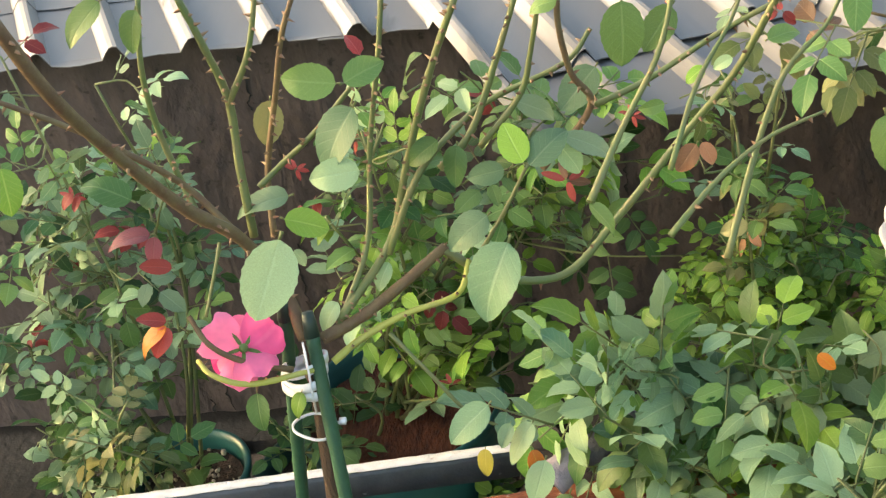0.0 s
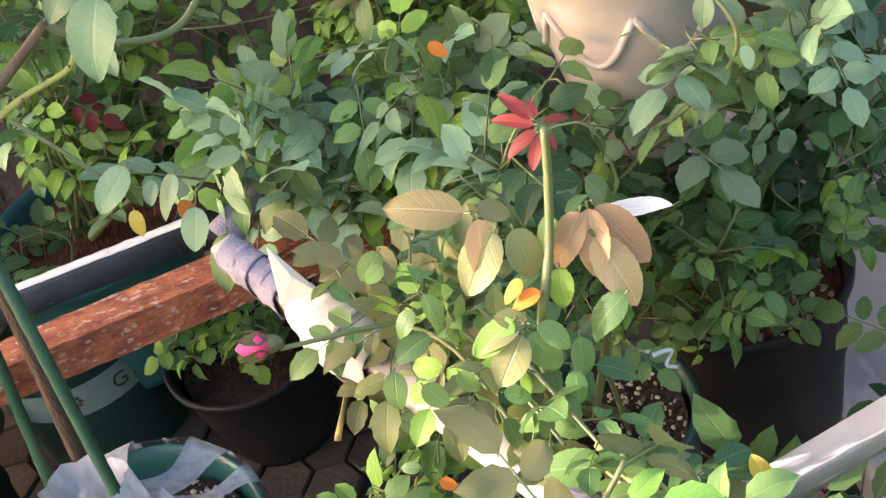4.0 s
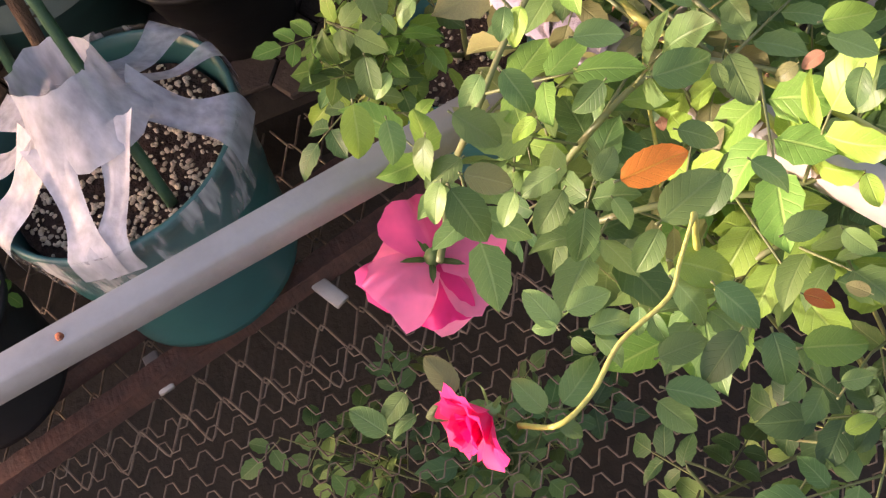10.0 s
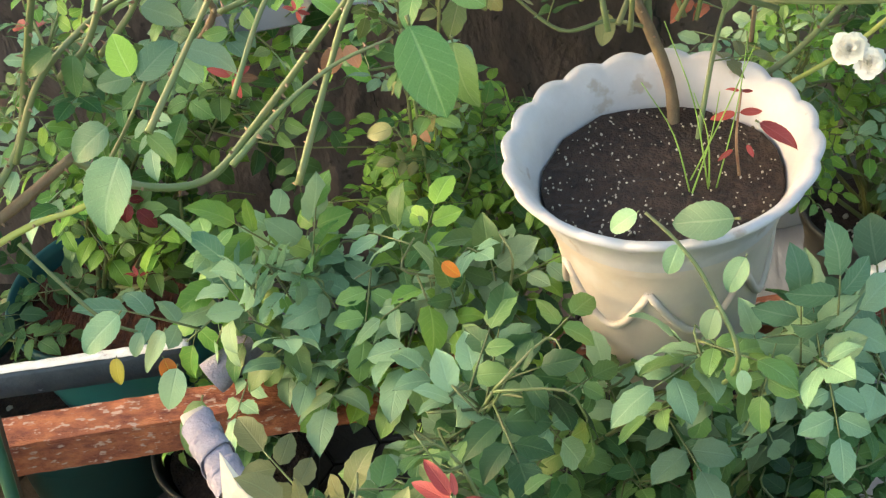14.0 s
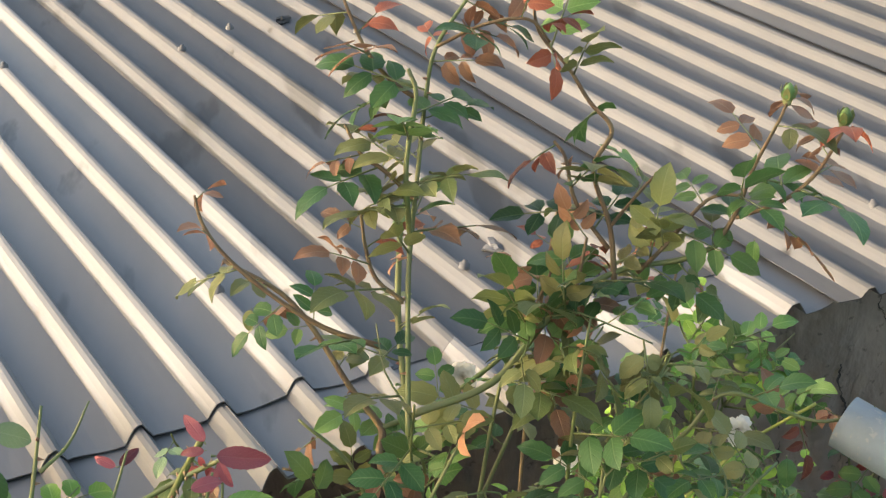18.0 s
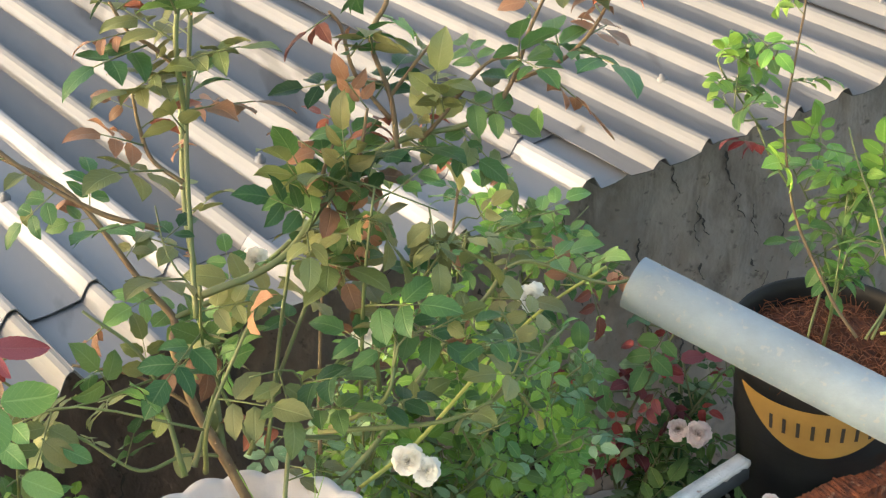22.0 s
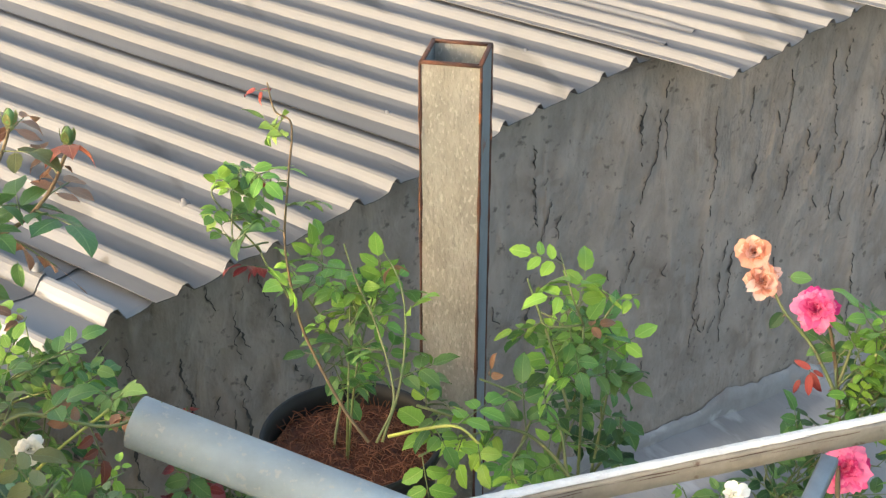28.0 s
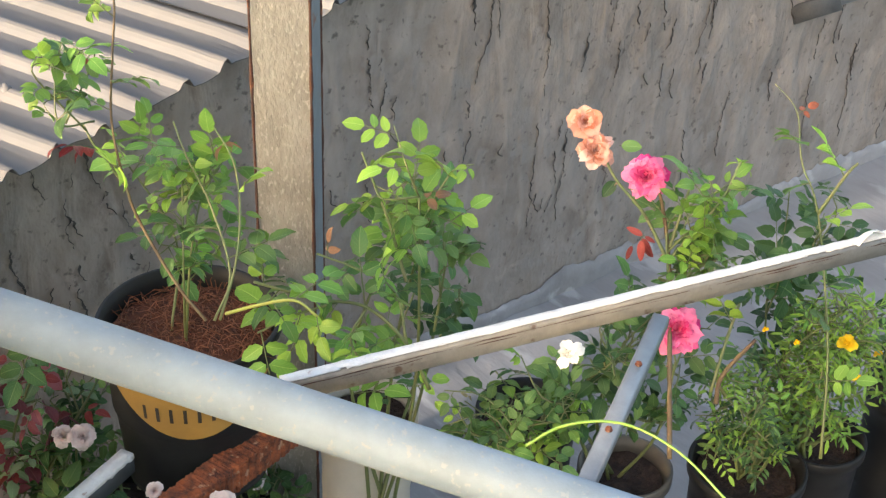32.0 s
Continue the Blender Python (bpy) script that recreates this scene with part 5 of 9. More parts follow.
blade(b, (-0.366, 1.361, 1.398), (-0.383, 1.341, 1.376), GREYGREEN, 0.66, (-0.00, -0.46, 0.90))
blade(b, (-0.458, 1.354, 1.428), (-0.446, 1.347, 1.411), GREYGREEN, 0.66, (0.38, -0.34, 0.91))
blade(b, (-0.462, 1.270, 1.315), (-0.475, 1.250, 1.297), LIGHT, 0.66, (0.01, -0.42, 0.93))
blade(b, (-0.511, 1.278, 1.314), (-0.514, 1.250, 1.282), GREEN, 0.66, (0.05, -0.48, 0.89))
blade(b, (-0.419, 1.331, 1.377), (-0.444, 1.309, 1.357), GREYGREEN, 0.66, (0.08, -0.46, 0.89))
blade(b, (-0.573, 1.273, 1.412), (-0.602, 1.269, 1.425), REDLEAF, 0.62, (0.23, -0.47, 0.85))
blade(b, (-0.573, 1.271, 1.410), (-0.591, 1.247, 1.389), REDLEAF, 0.62, (0.21, -0.48, 0.85))
blade(b, (-0.574, 1.272, 1.411), (-0.607, 1.248, 1.401), ORANGE, 0.62, (0.04, -0.28, 1.01))
blade(b, (-0.578, 1.320, 1.484), (-0.620, 1.310, 1.500), WINE, 0.62, (0.24, -0.27, 0.98))
blade(b, (-0.578, 1.320, 1.484), (-0.586, 1.301, 1.461), WINE, 0.62, (0.27, -0.52, 0.81))
blade(b, (-0.563, 1.305, 1.452), (-0.594, 1.302, 1.467), REDLEAF, 0.62, (0.26, -0.33, 0.93))
blade(b, (-0.644, 1.322, 1.540), (-0.657, 1.310, 1.530), REDLEAF, 0.62, (0.16, -0.47, 0.88))
blade(b, (-0.639, 1.322, 1.536), (-0.647, 1.312, 1.524), REDLEAF, 0.62, (0.17, -0.50, 0.86))
flower(b, PINK, (-0.514, 1.286, 1.360), (-0.31, 0.66, -0.69), 0.038, 3, 12, openness=0.9, broad=7)
cane(b, [(-0.044, 1.157, 1.505), (-0.011, 1.215, 1.571), (0.017, 1.239, 1.624), (0.058, 1.269, 1.653), (0.083, 1.289, 1.713)], 0.0034, 0.0012, CANE, rng, 0.03)
cane(b, [(-0.146, 1.147, 1.579), (-0.116, 1.192, 1.616), (-0.078, 1.223, 1.672), (-0.054, 1.261, 1.753), (-0.040, 1.285, 1.805)], 0.0034, 0.0012, CANE, rng, 0.025)
cane(b, [(-0.049, 1.264, 1.756), (-0.025, 1.279, 1.769), (-0.005, 1.298, 1.795)], 0.002, 0.0008, CANE, rng, 0)
cane(b, [(-0.087, 1.139, 1.545), (-0.045, 1.176, 1.569), (-0.002, 1.203, 1.586), (0.044, 1.220, 1.594)], 0.003, 0.0012, CANE, rng, 0.02)
cane(b, [(-0.082, 1.175, 1.583), (-0.054, 1.225, 1.630), (-0.021, 1.261, 1.666), (0.003, 1.297, 1.709), (0.014, 1.312, 1.731)], 0.0025, 0.001, CANE, rng, 0)
blade(b, (0.081, 1.288, 1.675), (0.079, 1.261, 1.640), GREEN, 0.62, (0.26, -0.62, 0.77))
blade(b, (0.088, 1.251, 1.623), (0.122, 1.239, 1.604), GREEN, 0.62, (-0.09, -0.66, 0.77))
blade(b, (0.091, 1.223, 1.589), (0.092, 1.183, 1.544), GREEN, 0.62, (-0.14, -0.50, 0.88))
blade(b, (-0.095, 1.294, 1.748), (-0.090, 1.274, 1.714), DARK, 0.62, (0.27, -0.61, 0.76))
blade(b, (-0.112, 1.339, 1.838), (-0.075, 1.340, 1.818), GREYGREEN, 0.62, (0.10, -0.68, 0.73))
blade(b, (-0.103, 1.333, 1.820), (-0.098, 1.311, 1.780), OLIVE, 0.62, (0.15, -0.65, 0.75))
blade(b, (-0.091, 1.310, 1.772), (-0.058, 1.309, 1.754), GREYGREEN, 0.62, (0.03, -0.74, 0.69))
blade(b, (-0.149, 1.146, 1.581), (-0.122, 1.137, 1.559), GREEN, 0.62, (0.29, -0.41, 0.88))
blade(b, (-0.002, 1.291, 1.703), (0.007, 1.274, 1.676), LIGHT, 0.62, (-0.09, -0.62, 0.80))
blade(b, (0.081, 1.288, 1.675), (0.136, 1.287, 1.666), GREEN, 0.62, (-0.05, -0.73, 0.71))
blade(b, (-0.065, 1.263, 1.686), (-0.092, 1.235, 1.661), GREEN, 0.62, (0.20, -0.65, 0.74))
blade(b, (-0.069, 1.271, 1.699), (-0.023, 1.278, 1.691), GREYGREEN, 0.62, (0.14, -0.42, 0.93))
blade(b, (0.112, 1.269, 1.643), (0.133, 1.251, 1.617), OLIVE, 0.62, (-0.21, -0.64, 0.77))
blade(b, (0.125, 1.264, 1.634), (0.150, 1.255, 1.621), GREEN, 0.62, (0.08, -0.50, 0.87))
blade(b, (-0.079, 1.211, 1.623), (-0.100, 1.203, 1.622), GREEN, 0.62, (0.16, -0.85, 0.61))
blade(b, (0.003, 1.252, 1.646), (0.033, 1.264, 1.653), GREEN, 0.62, (0.11, -0.76, 0.68))
blade(b, (0.079, 1.318, 1.722), (0.065, 1.331, 1.748), WINE, 0.42, (-0.21, -0.68, 0.75))
blade(b, (0.079, 1.315, 1.718), (0.056, 1.312, 1.719), WINE, 0.42, (-0.01, -0.85, 0.61))
blade(b, (0.082, 1.313, 1.713), (0.134, 1.312, 1.704), WINE, 0.42, (-0.05, -0.73, 0.70))
blade(b, (0.086, 1.311, 1.709), (0.097, 1.298, 1.687), WINE, 0.42, (-0.19, -0.64, 0.78))
blade(b, (0.085, 1.309, 1.705), (0.078, 1.294, 1.684), WINE, 0.42, (0.21, -0.69, 0.73))
blade(b, (0.067, 1.279, 1.666), (0.059, 1.287, 1.678), REDLEAF, 0.42, (0.22, -0.54, 0.83))
blade(b, (0.067, 1.278, 1.665), (0.079, 1.287, 1.674), REDLEAF, 0.42, (-0.14, -0.36, 0.98))
blade(b, (0.005, 1.304, 1.721), (-0.013, 1.308, 1.733), WINE, 0.42, (0.06, -0.63, 0.77))
blade(b, (0.005, 1.304, 1.721), (0.022, 1.315, 1.734), WINE, 0.42, (0.06, -0.62, 0.78))
cane(b, [(-0.460, 1.326, 1.335), (-0.477, 1.283, 1.067), (-0.501, 1.239, 0.800)], 0.008, 0.010, TRUNK, rng, 0.0, name="trunk")
STAKE_TOP = ((-0.475, 1.321, 1.370), (-0.446, 1.299, 1.362))
STAKE_FOOT = ((-0.556, 1.270, 0.800), (-0.418, 1.073, 0.790))
b = rose("grey-green rose bush in the teal pot against the wall", (-0.83, 1.72, 0.78), "rose_bush", "rose bush")
shoots(b, (-0.83, 1.72, 0.78), (-0.88, 1.8, 1.22), (0.22, 0.13, 0.3), 34, rng, [GREYGREEN, GREEN, GREYGREEN, DARK], 0.036, [REDLEAF, GREYGREEN, LIGHT], 0.045, 0.0035, tip_from=0.92)
b = rose("young rose with small leaves in a small black pot", (-0.8, 1.56, 0.72), "rose_bush", "rose bush")
shoots(b, (-0.80, 1.56, 0.72), (-0.82, 1.55, 0.98), (0.1, 0.08, 0.16), 9, rng, [GREEN, OLIVE, GREYGREEN], 0.032, [LIGHT], 0.05, 0.0035)
shoots(b, (-0.80, 1.56, 0.72), (-0.914, 1.62, 0.962), (0.12, 0.05, 0.09), 18, rng, [GREYGREEN, GREEN, DARK], 0.032, [GREYGREEN], 0.04, 0.0035)
shoots(b, (-0.80, 1.56, 0.72), (-0.956, 1.72, 1.078), (0.15, 0.06, 0.1), 14, rng, [GREYGREEN, DARK, GREYGREEN], 0.036, [REDLEAF, GREYGREEN], 0.045, 0.0035)
b = rose("fresh green rose bush with red tips in the wide teal pot", (-0.5, 1.76, 0.86), "rose_bush", "rose bush")
shoots(b, (-0.50, 1.76, 0.86), (-0.34, 1.74, 1.18), (0.32, 0.13, 0.26), 62, rng, [GREEN, LIGHT, GREEN, GREYGREEN], 0.036, [REDLEAF, LIGHT, LIGHT, GREEN], 0.045, 0.0035, tip_from=0.93)
shoots(b, (-0.50, 1.76, 0.86), (-0.42, 1.7, 1.02), (0.18, 0.1, 0.08), 10, rng, [LIGHT, GREEN], 0.036, None, 0.04, 0.0035)
blade(b, (-0.198, 1.607, 1.315), (-0.225, 1.614, 1.330), REDLEAF, 0.4, (0.13, -0.42, 0.92))
blade(b, (-0.198, 1.607, 1.315), (-0.205, 1.619, 1.335), BRONZE, 0.4, (0.16, -0.52, 0.85))
blade(b, (-0.198, 1.607, 1.315), (-0.177, 1.614, 1.323), REDLEAF, 0.4, (0.09, -0.63, 0.78))
blade(b, (-0.198, 1.607, 1.315), (-0.169, 1.605, 1.308), BRONZE, 0.4, (0.00, -0.72, 0.72))
blade(b, (-0.198, 1.607, 1.315), (-0.194, 1.593, 1.292), REDLEAF, 0.4, (-0.18, -0.59, 0.82))
blade(b, (-0.116, 1.644, 1.370), (-0.131, 1.648, 1.377), REDLEAF, 0.4, (0.11, -0.42, 0.93))
blade(b, (-0.116, 1.644, 1.370), (-0.120, 1.650, 1.381), REDLEAF, 0.4, (-0.21, -0.64, 0.77))
blade(b, (-0.116, 1.644, 1.370), (-0.105, 1.647, 1.375), REDLEAF, 0.4, (-0.12, -0.36, 0.97))
blade(b, (-0.116, 1.644, 1.370), (-0.100, 1.642, 1.366), REDLEAF, 0.4, (0.06, -0.39, 0.94))
blade(b, (-0.116, 1.644, 1.370), (-0.114, 1.636, 1.357), REDLEAF, 0.4, (-0.27, -0.61, 0.80))
blade(b, (-0.542, 1.714, 1.309), (-0.558, 1.715, 1.319), REDLEAF, 0.4, (0.08, -0.76, 0.69))
blade(b, (-0.542, 1.714, 1.309), (-0.546, 1.720, 1.321), REDLEAF, 0.4, (0.35, -0.47, 0.83))
blade(b, (-0.542, 1.714, 1.309), (-0.530, 1.720, 1.313), REDLEAF, 0.4, (0.13, -0.51, 0.85))
blade(b, (-0.542, 1.714, 1.309), (-0.526, 1.716, 1.303), REDLEAF, 0.4, (0.15, -0.69, 0.73))
blade(b, (-0.542, 1.714, 1.309), (-0.540, 1.706, 1.295), REDLEAF, 0.4, (-0.06, -0.61, 0.82))
blade(b, (-0.803, 1.634, 1.351), (-0.817, 1.634, 1.362), REDLEAF, 0.4, (0.22, -0.65, 0.74))
blade(b, (-0.803, 1.634, 1.351), (-0.806, 1.640, 1.364), REDLEAF, 0.4, (0.11, -0.61, 0.81))
blade(b, (-0.803, 1.634, 1.351), (-0.792, 1.642, 1.354), REDLEAF, 0.4, (0.19, -0.45, 0.88))
blade(b, (-0.803, 1.634, 1.351), (-0.788, 1.638, 1.345), REDLEAF, 0.4, (0.26, -0.76, 0.65))
blade(b, (-0.803, 1.634, 1.351), (-0.801, 1.627, 1.337), REDLEAF, 0.4, (0.53, -0.42, 0.79))
blade(b, (-0.378, 1.577, 1.051), (-0.395, 1.581, 1.060), REDLEAF, 0.4, (0.24, -0.21, 1.01))
blade(b, (-0.378, 1.577, 1.051), (-0.383, 1.585, 1.063), REDLEAF, 0.4, (0.21, -0.44, 0.88))
blade(b, (-0.378, 1.577, 1.051), (-0.366, 1.583, 1.055), REDLEAF, 0.4, (-0.07, -0.24, 1.02))
b = rose("slim rose with pinkish young leaves behind the bar", (-0.03, 1.66, 0.75), "rose_bush", "rose bush")
shoots(b, (-0.03, 1.66, 0.75), (0.02, 1.66, 1.32), (0.09, 0.07, 0.22), 12, rng, [OLIVE, GREYGREEN, GREEN], 0.03, [BRONZE, OLIVE], 0.045, 0.0035)
blade(b, (-0.049, 1.510, 1.406), (-0.073, 1.493, 1.378), BRONZE, 0.62, (-0.00, -0.56, 0.83))
blade(b, (-0.046, 1.510, 1.406), (-0.031, 1.496, 1.384), BRONZE, 0.62, (-0.26, -0.68, 0.74))
blade(b, (0.046, 1.564, 1.517), (0.026, 1.564, 1.513), REDLEAF, 0.62, (-0.05, -0.63, 0.78))
blade(b, (0.049, 1.564, 1.517), (0.063, 1.556, 1.505), REDLEAF, 0.62, (-0.08, -0.61, 0.79))
blade(b, (0.049, 1.564, 1.517), (0.044, 1.569, 1.528), REDLEAF, 0.62, (-0.00, -0.58, 0.81))
blade(b, (0.043, 1.550, 1.489), (0.074, 1.531, 1.459), OLIVE, 0.62, (0.04, -0.51, 0.87))
blade(b, (-0.033, 1.548, 1.474), (-0.056, 1.540, 1.459), LIGHT, 0.62, (0.08, -0.71, 0.73))
blade(b, (-0.003, 1.549, 1.479), (-0.027, 1.546, 1.471), GREYGREEN, 0.62, (0.04, -0.80, 0.66))
blade(b, (-0.003, 1.459, 1.330), (-0.038, 1.459, 1.327), OLIVE, 0.62, (-0.02, -0.67, 0.76))
b = rose("bright green feathery plant", (0.02, 1.72, 0.7), "leafy_plant", "plant")
shoots(b, (0.02, 1.72, 0.70), (0.1, 1.66, 1.08), (0.24, 0.12, 0.15), 66, rng, [LIGHT, LIGHT, GREEN], 0.024, None, 0.032, 0.0035, pairs=(2, 3))
b = rose("blue-green rose bush leaning over the rusty iron", (0.02, 1.42, 0.72), "rose_bush", "rose bush")
shoots(b, (0.02, 1.42, 0.72), (-0.08, 1.36, 1.18), (0.24, 0.1, 0.11), 44, rng, [GREYGREEN, GREYGREEN, GREEN, LIGHT], 0.044, None, 0.042, 0.0035)
shoots(b, (0.02, 1.42, 0.72), (0.13, 1.19, 1.16), (0.15, 0.05, 0.10), 14, rng, [GREYGREEN, GREEN, GREYGREEN, DARK], 0.042, None, 0.042, 0.0035)
shoots(b, (0.02, 1.42, 0.72), (0.36, 1.15, 1.22), (0.12, 0.05, 0.1), 12, rng, [GREYGREEN, GREEN], 0.042, None, 0.045, 0.0035)
blade(b, (-0.229, 1.241, 1.228), (-0.251, 1.209, 1.195), GREYGREEN, 0.62, (0.14, -0.49, 0.86))
blade(b, (-0.208, 1.222, 1.200), (-0.243, 1.182, 1.163), GREEN, 0.62, (-0.13, -0.34, 0.97))
blade(b, (-0.260, 1.260, 1.260), (-0.274, 1.242, 1.242), GREYGREEN, 0.62, (0.09, -0.48, 0.87))
blade(b, (-0.277, 1.270, 1.280), (-0.324, 1.241, 1.259), GREYGREEN, 0.62, (0.06, -0.41, 0.92))
blade(b, (-0.237, 1.263, 1.258), (-0.274, 1.235, 1.233), GREYGREEN, 0.62, (-0.10, -0.32, 0.99))
blade(b, (0.040, 1.303, 1.277), (0.059, 1.293, 1.264), ORANGE, 0.62, (-0.06, -0.55, 0.83))
blade(b, (-0.243, 1.245, 1.237), (-0.234, 1.227, 1.212), ORANGE, 0.62, (0.19, -0.45, 0.88))
blade(b, (-0.287, 1.242, 1.246), (-0.295, 1.222, 1.224), YELLOW, 0.62, (-0.04, -0.46, 0.90))
cane(b, [(0.240, 1.180, 1.160), (0.302, 1.120, 1.285), (0.285, 1.160, 1.345), (0.262, 1.185, 1.378), (0.236, 1.206, 1.399)], 0.0026, 0.0014, CANE, rng, 0)
blade(b, (0.231, 1.208, 1.400), (0.200, 1.203, 1.385), GREYGREEN, 0.62, (-0.19, -0.33, 0.97))
blade(b, (0.315, 1.188, 1.398), (0.254, 1.201, 1.397), GREYGREEN, 0.62, (-0.14, -0.61, 0.78))
blade(b, (0.263, 1.188, 1.378), (0.249, 1.173, 1.352), GREYGREEN, 0.62, (-0.08, -0.55, 0.83))
blade(b, (0.318, 1.171, 1.372), (0.296, 1.156, 1.343), GREYGREEN, 0.62, (-0.29, -0.39, 0.90))
blade(b, (0.289, 1.151, 1.333), (0.276, 1.133, 1.306), GREYGREEN, 0.62, (-0.40, -0.36, 0.90))
blade(b, (0.305, 1.115, 1.291), (0.308, 1.098, 1.272), GREYGREEN, 0.62, (0.12, -0.48, 0.90))
b = rose("rose spray with bronze leaves and scarlet tips over the rail", (0.1, 1.13, 0.83), "rose_bush", "rose bush")
cane(b, [(0.077, 1.000, 1.002), (0.108, 0.945, 1.192), (0.043, 0.805, 1.302), (0.046, 0.770, 1.384), (0.065, 0.783, 1.433), (0.077, 0.792, 1.480), (0.084, 0.795, 1.521)], 0.004, 0.003, CANE, rng, 0)
blade(b, (0.025, 0.807, 1.465), (-0.032, 0.818, 1.483), BLUSHLEAF, 0.5, (-0.02, -0.64, 0.78))
blade(b, (0.038, 0.800, 1.454), (-0.005, 0.780, 1.429), OLIVE, 0.62, (-0.07, -0.41, 0.92))
blade(b, (0.028, 0.810, 1.468), (0.049, 0.801, 1.455), OLIVE, 0.62, (-0.09, -0.63, 0.79))
blade(b, (0.047, 0.799, 1.452), (0.054, 0.773, 1.418), OLIVE, 0.62, (0.16, -0.48, 0.88))
blade(b, (0.076, 0.797, 1.452), (0.052, 0.786, 1.436), GREEN, 0.62, (-0.18, -0.32, 0.97))
blade(b, (0.098, 0.796, 1.452), (0.088, 0.762, 1.412), BLUSHLEAF, 0.5, (-0.2, -0.5, 0.85))
blade(b, (0.028, 0.806, 1.464), (0.020, 0.780, 1.428), BLUSHLEAF, 0.5, (0.1, -0.5, 0.85))
blade(b, (0.094, 0.795, 1.451), (0.061, 0.774, 1.419), BLUSHLEAF, 0.5, (-0.08, -0.47, 0.88))
blade(b, (0.101, 0.796, 1.452), (0.119, 0.759, 1.407), BLUSHLEAF, 0.5, (-0.33, -0.57, 0.81))
blade(b, (0.094, 0.785, 1.437), (0.116, 0.747, 1.393), BLUSHLEAF, 0.5, (-0.17, -0.53, 0.84))
blade(b, (0.068, 0.777, 1.425), (0.062, 0.758, 1.400), LIGHT, 0.62, (0.00, -0.49, 0.87))
blade(b, (0.106, 0.756, 1.402), (0.067, 0.747, 1.388), GREEN, 0.62, (-0.02, -0.50, 0.86))
blade(b, (0.043, 0.777, 1.424), (0.024, 0.770, 1.415), YELLOW, 0.62, (-0.06, -0.39, 0.93))
blade(b, (0.053, 0.769, 1.414), (0.028, 0.769, 1.413), ORANGE, 0.62, (-0.01, -0.34, 0.96))
blade(b, (0.035, 0.759, 1.401), (-0.006, 0.759, 1.404), OLIVE, 0.62, (0.03, -0.23, 1.02))
blade(b, (0.033, 0.756, 1.398), (-0.000, 0.736, 1.376), OLIVE, 0.62, (0.05, -0.51, 0.86))
blade(b, (0.035, 0.756, 1.398), (0.049, 0.732, 1.370), GREEN, 0.62, (-0.29, -0.57, 0.83))
blade(b, (0.038, 0.757, 1.400), (0.018, 0.767, 1.412), OLIVE, 0.62, (0.01, -0.48, 0.88))
blade(b, (0.040, 0.757, 1.399), (0.066, 0.746, 1.387), GREEN, 0.62, (0.04, -0.40, 0.92))
blade(b, (0.031, 0.762, 1.406), (-0.006, 0.754, 1.397), LIGHT, 0.62, (-0.02, -0.38, 0.93))
blade(b, (0.097, 0.806, 1.432), (0.158, 0.793, 1.424), WHITE, 0.22, (-0.12, -0.71, 0.74))
blade(b, (0.084, 0.829, 1.499), (0.056, 0.840, 1.510), REDLEAF, 0.36, (0.02, -0.39, 0.93))
blade(b, (0.083, 0.831, 1.501), (0.068, 0.848, 1.522), REDLEAF, 0.36, (0.10, -0.42, 0.92))
blade(b, (0.085, 0.831, 1.502), (0.084, 0.841, 1.514), REDLEAF, 0.36, (0.23, -0.49, 0.89))
blade(b, (0.086, 0.830, 1.500), (0.106, 0.827, 1.500), REDLEAF, 0.36, (-0.04, -0.35, 0.95))
blade(b, (0.085, 0.829, 1.499), (0.091, 0.816, 1.485), REDLEAF, 0.36, (0.12, -0.44, 0.91))
blade(b, (0.083, 0.828, 1.498), (0.056, 0.822, 1.488), REDLEAF, 0.36, (-0.09, -0.36, 0.94))
blade(b, (0.083, 0.827, 1.496), (0.072, 0.811, 1.477), REDLEAF, 0.36, (0.02, -0.51, 0.87))
cane(b, [(-0.018, 0.979, 1.242), (-0.052, 0.921, 1.286), (-0.095, 0.899, 1.313), (-0.147, 0.896, 1.322)], 0.0025, 0.002, CANE, rng, 0)
bud(b, HOTPINK, (-0.160, 0.899, 1.329), (-0.9, 0.1, 0.1), 0.0125)
for k in range(3):      # leaves that hide the rail between its wraps
    foliage(b, cane(b, [(-0.06 + 0.035 * k, 1.00 - 0.02 * k, 1.12), (-0.055 + 0.03 * k, 0.95, 1.245), (-0.02 + 0.025 * k, 0.87 - 0.02 * k, 1.285), (0.005 + 0.03 * k, 0.79 - 0.03 * k, 1.27)], 0.0024, 0.0016, CANE, rng, 0), rng, [GREEN, LIGHT, OLIVE, GREEN], 0.031, 0.022, 0.3, None, 0.9, (1, 2, 1), 0.6)
for k in range(3):
    foliage(b, cane(b, [(0.03 + 0.03 * k, 0.80 - 0.03 * k, 1.16), (0.05 + 0.03 * k, 0.75 - 0.02 * k, 1.25), (0.075 + 0.03 * k, 0.69 - 0.03 * k, 1.262), (0.10 + 0.03 * k, 0.63 - 0.035 * k, 1.245)], 0.0024, 0.0016, CANE, rng, 0), rng, [GREEN, GREEN, DARK, OLIVE], 0.034, 0.026, 0.3, None, 0.9, (1, 2, 1), 0.6)
blade(b, (-0.045, 0.873, 1.405), (-0.068, 0.860, 1.389), GREEN, 0.62, (0.11, -0.56, 0.82))
blade(b, (-0.089, 0.862, 1.397), (-0.077, 0.854, 1.384), GREEN, 0.62, (0.06, -0.52, 0.85))
blade(b, (-0.036, 0.845, 1.366), (-0.058, 0.833, 1.354), GREEN, 0.62, (-0.13, -0.28, 1.00))
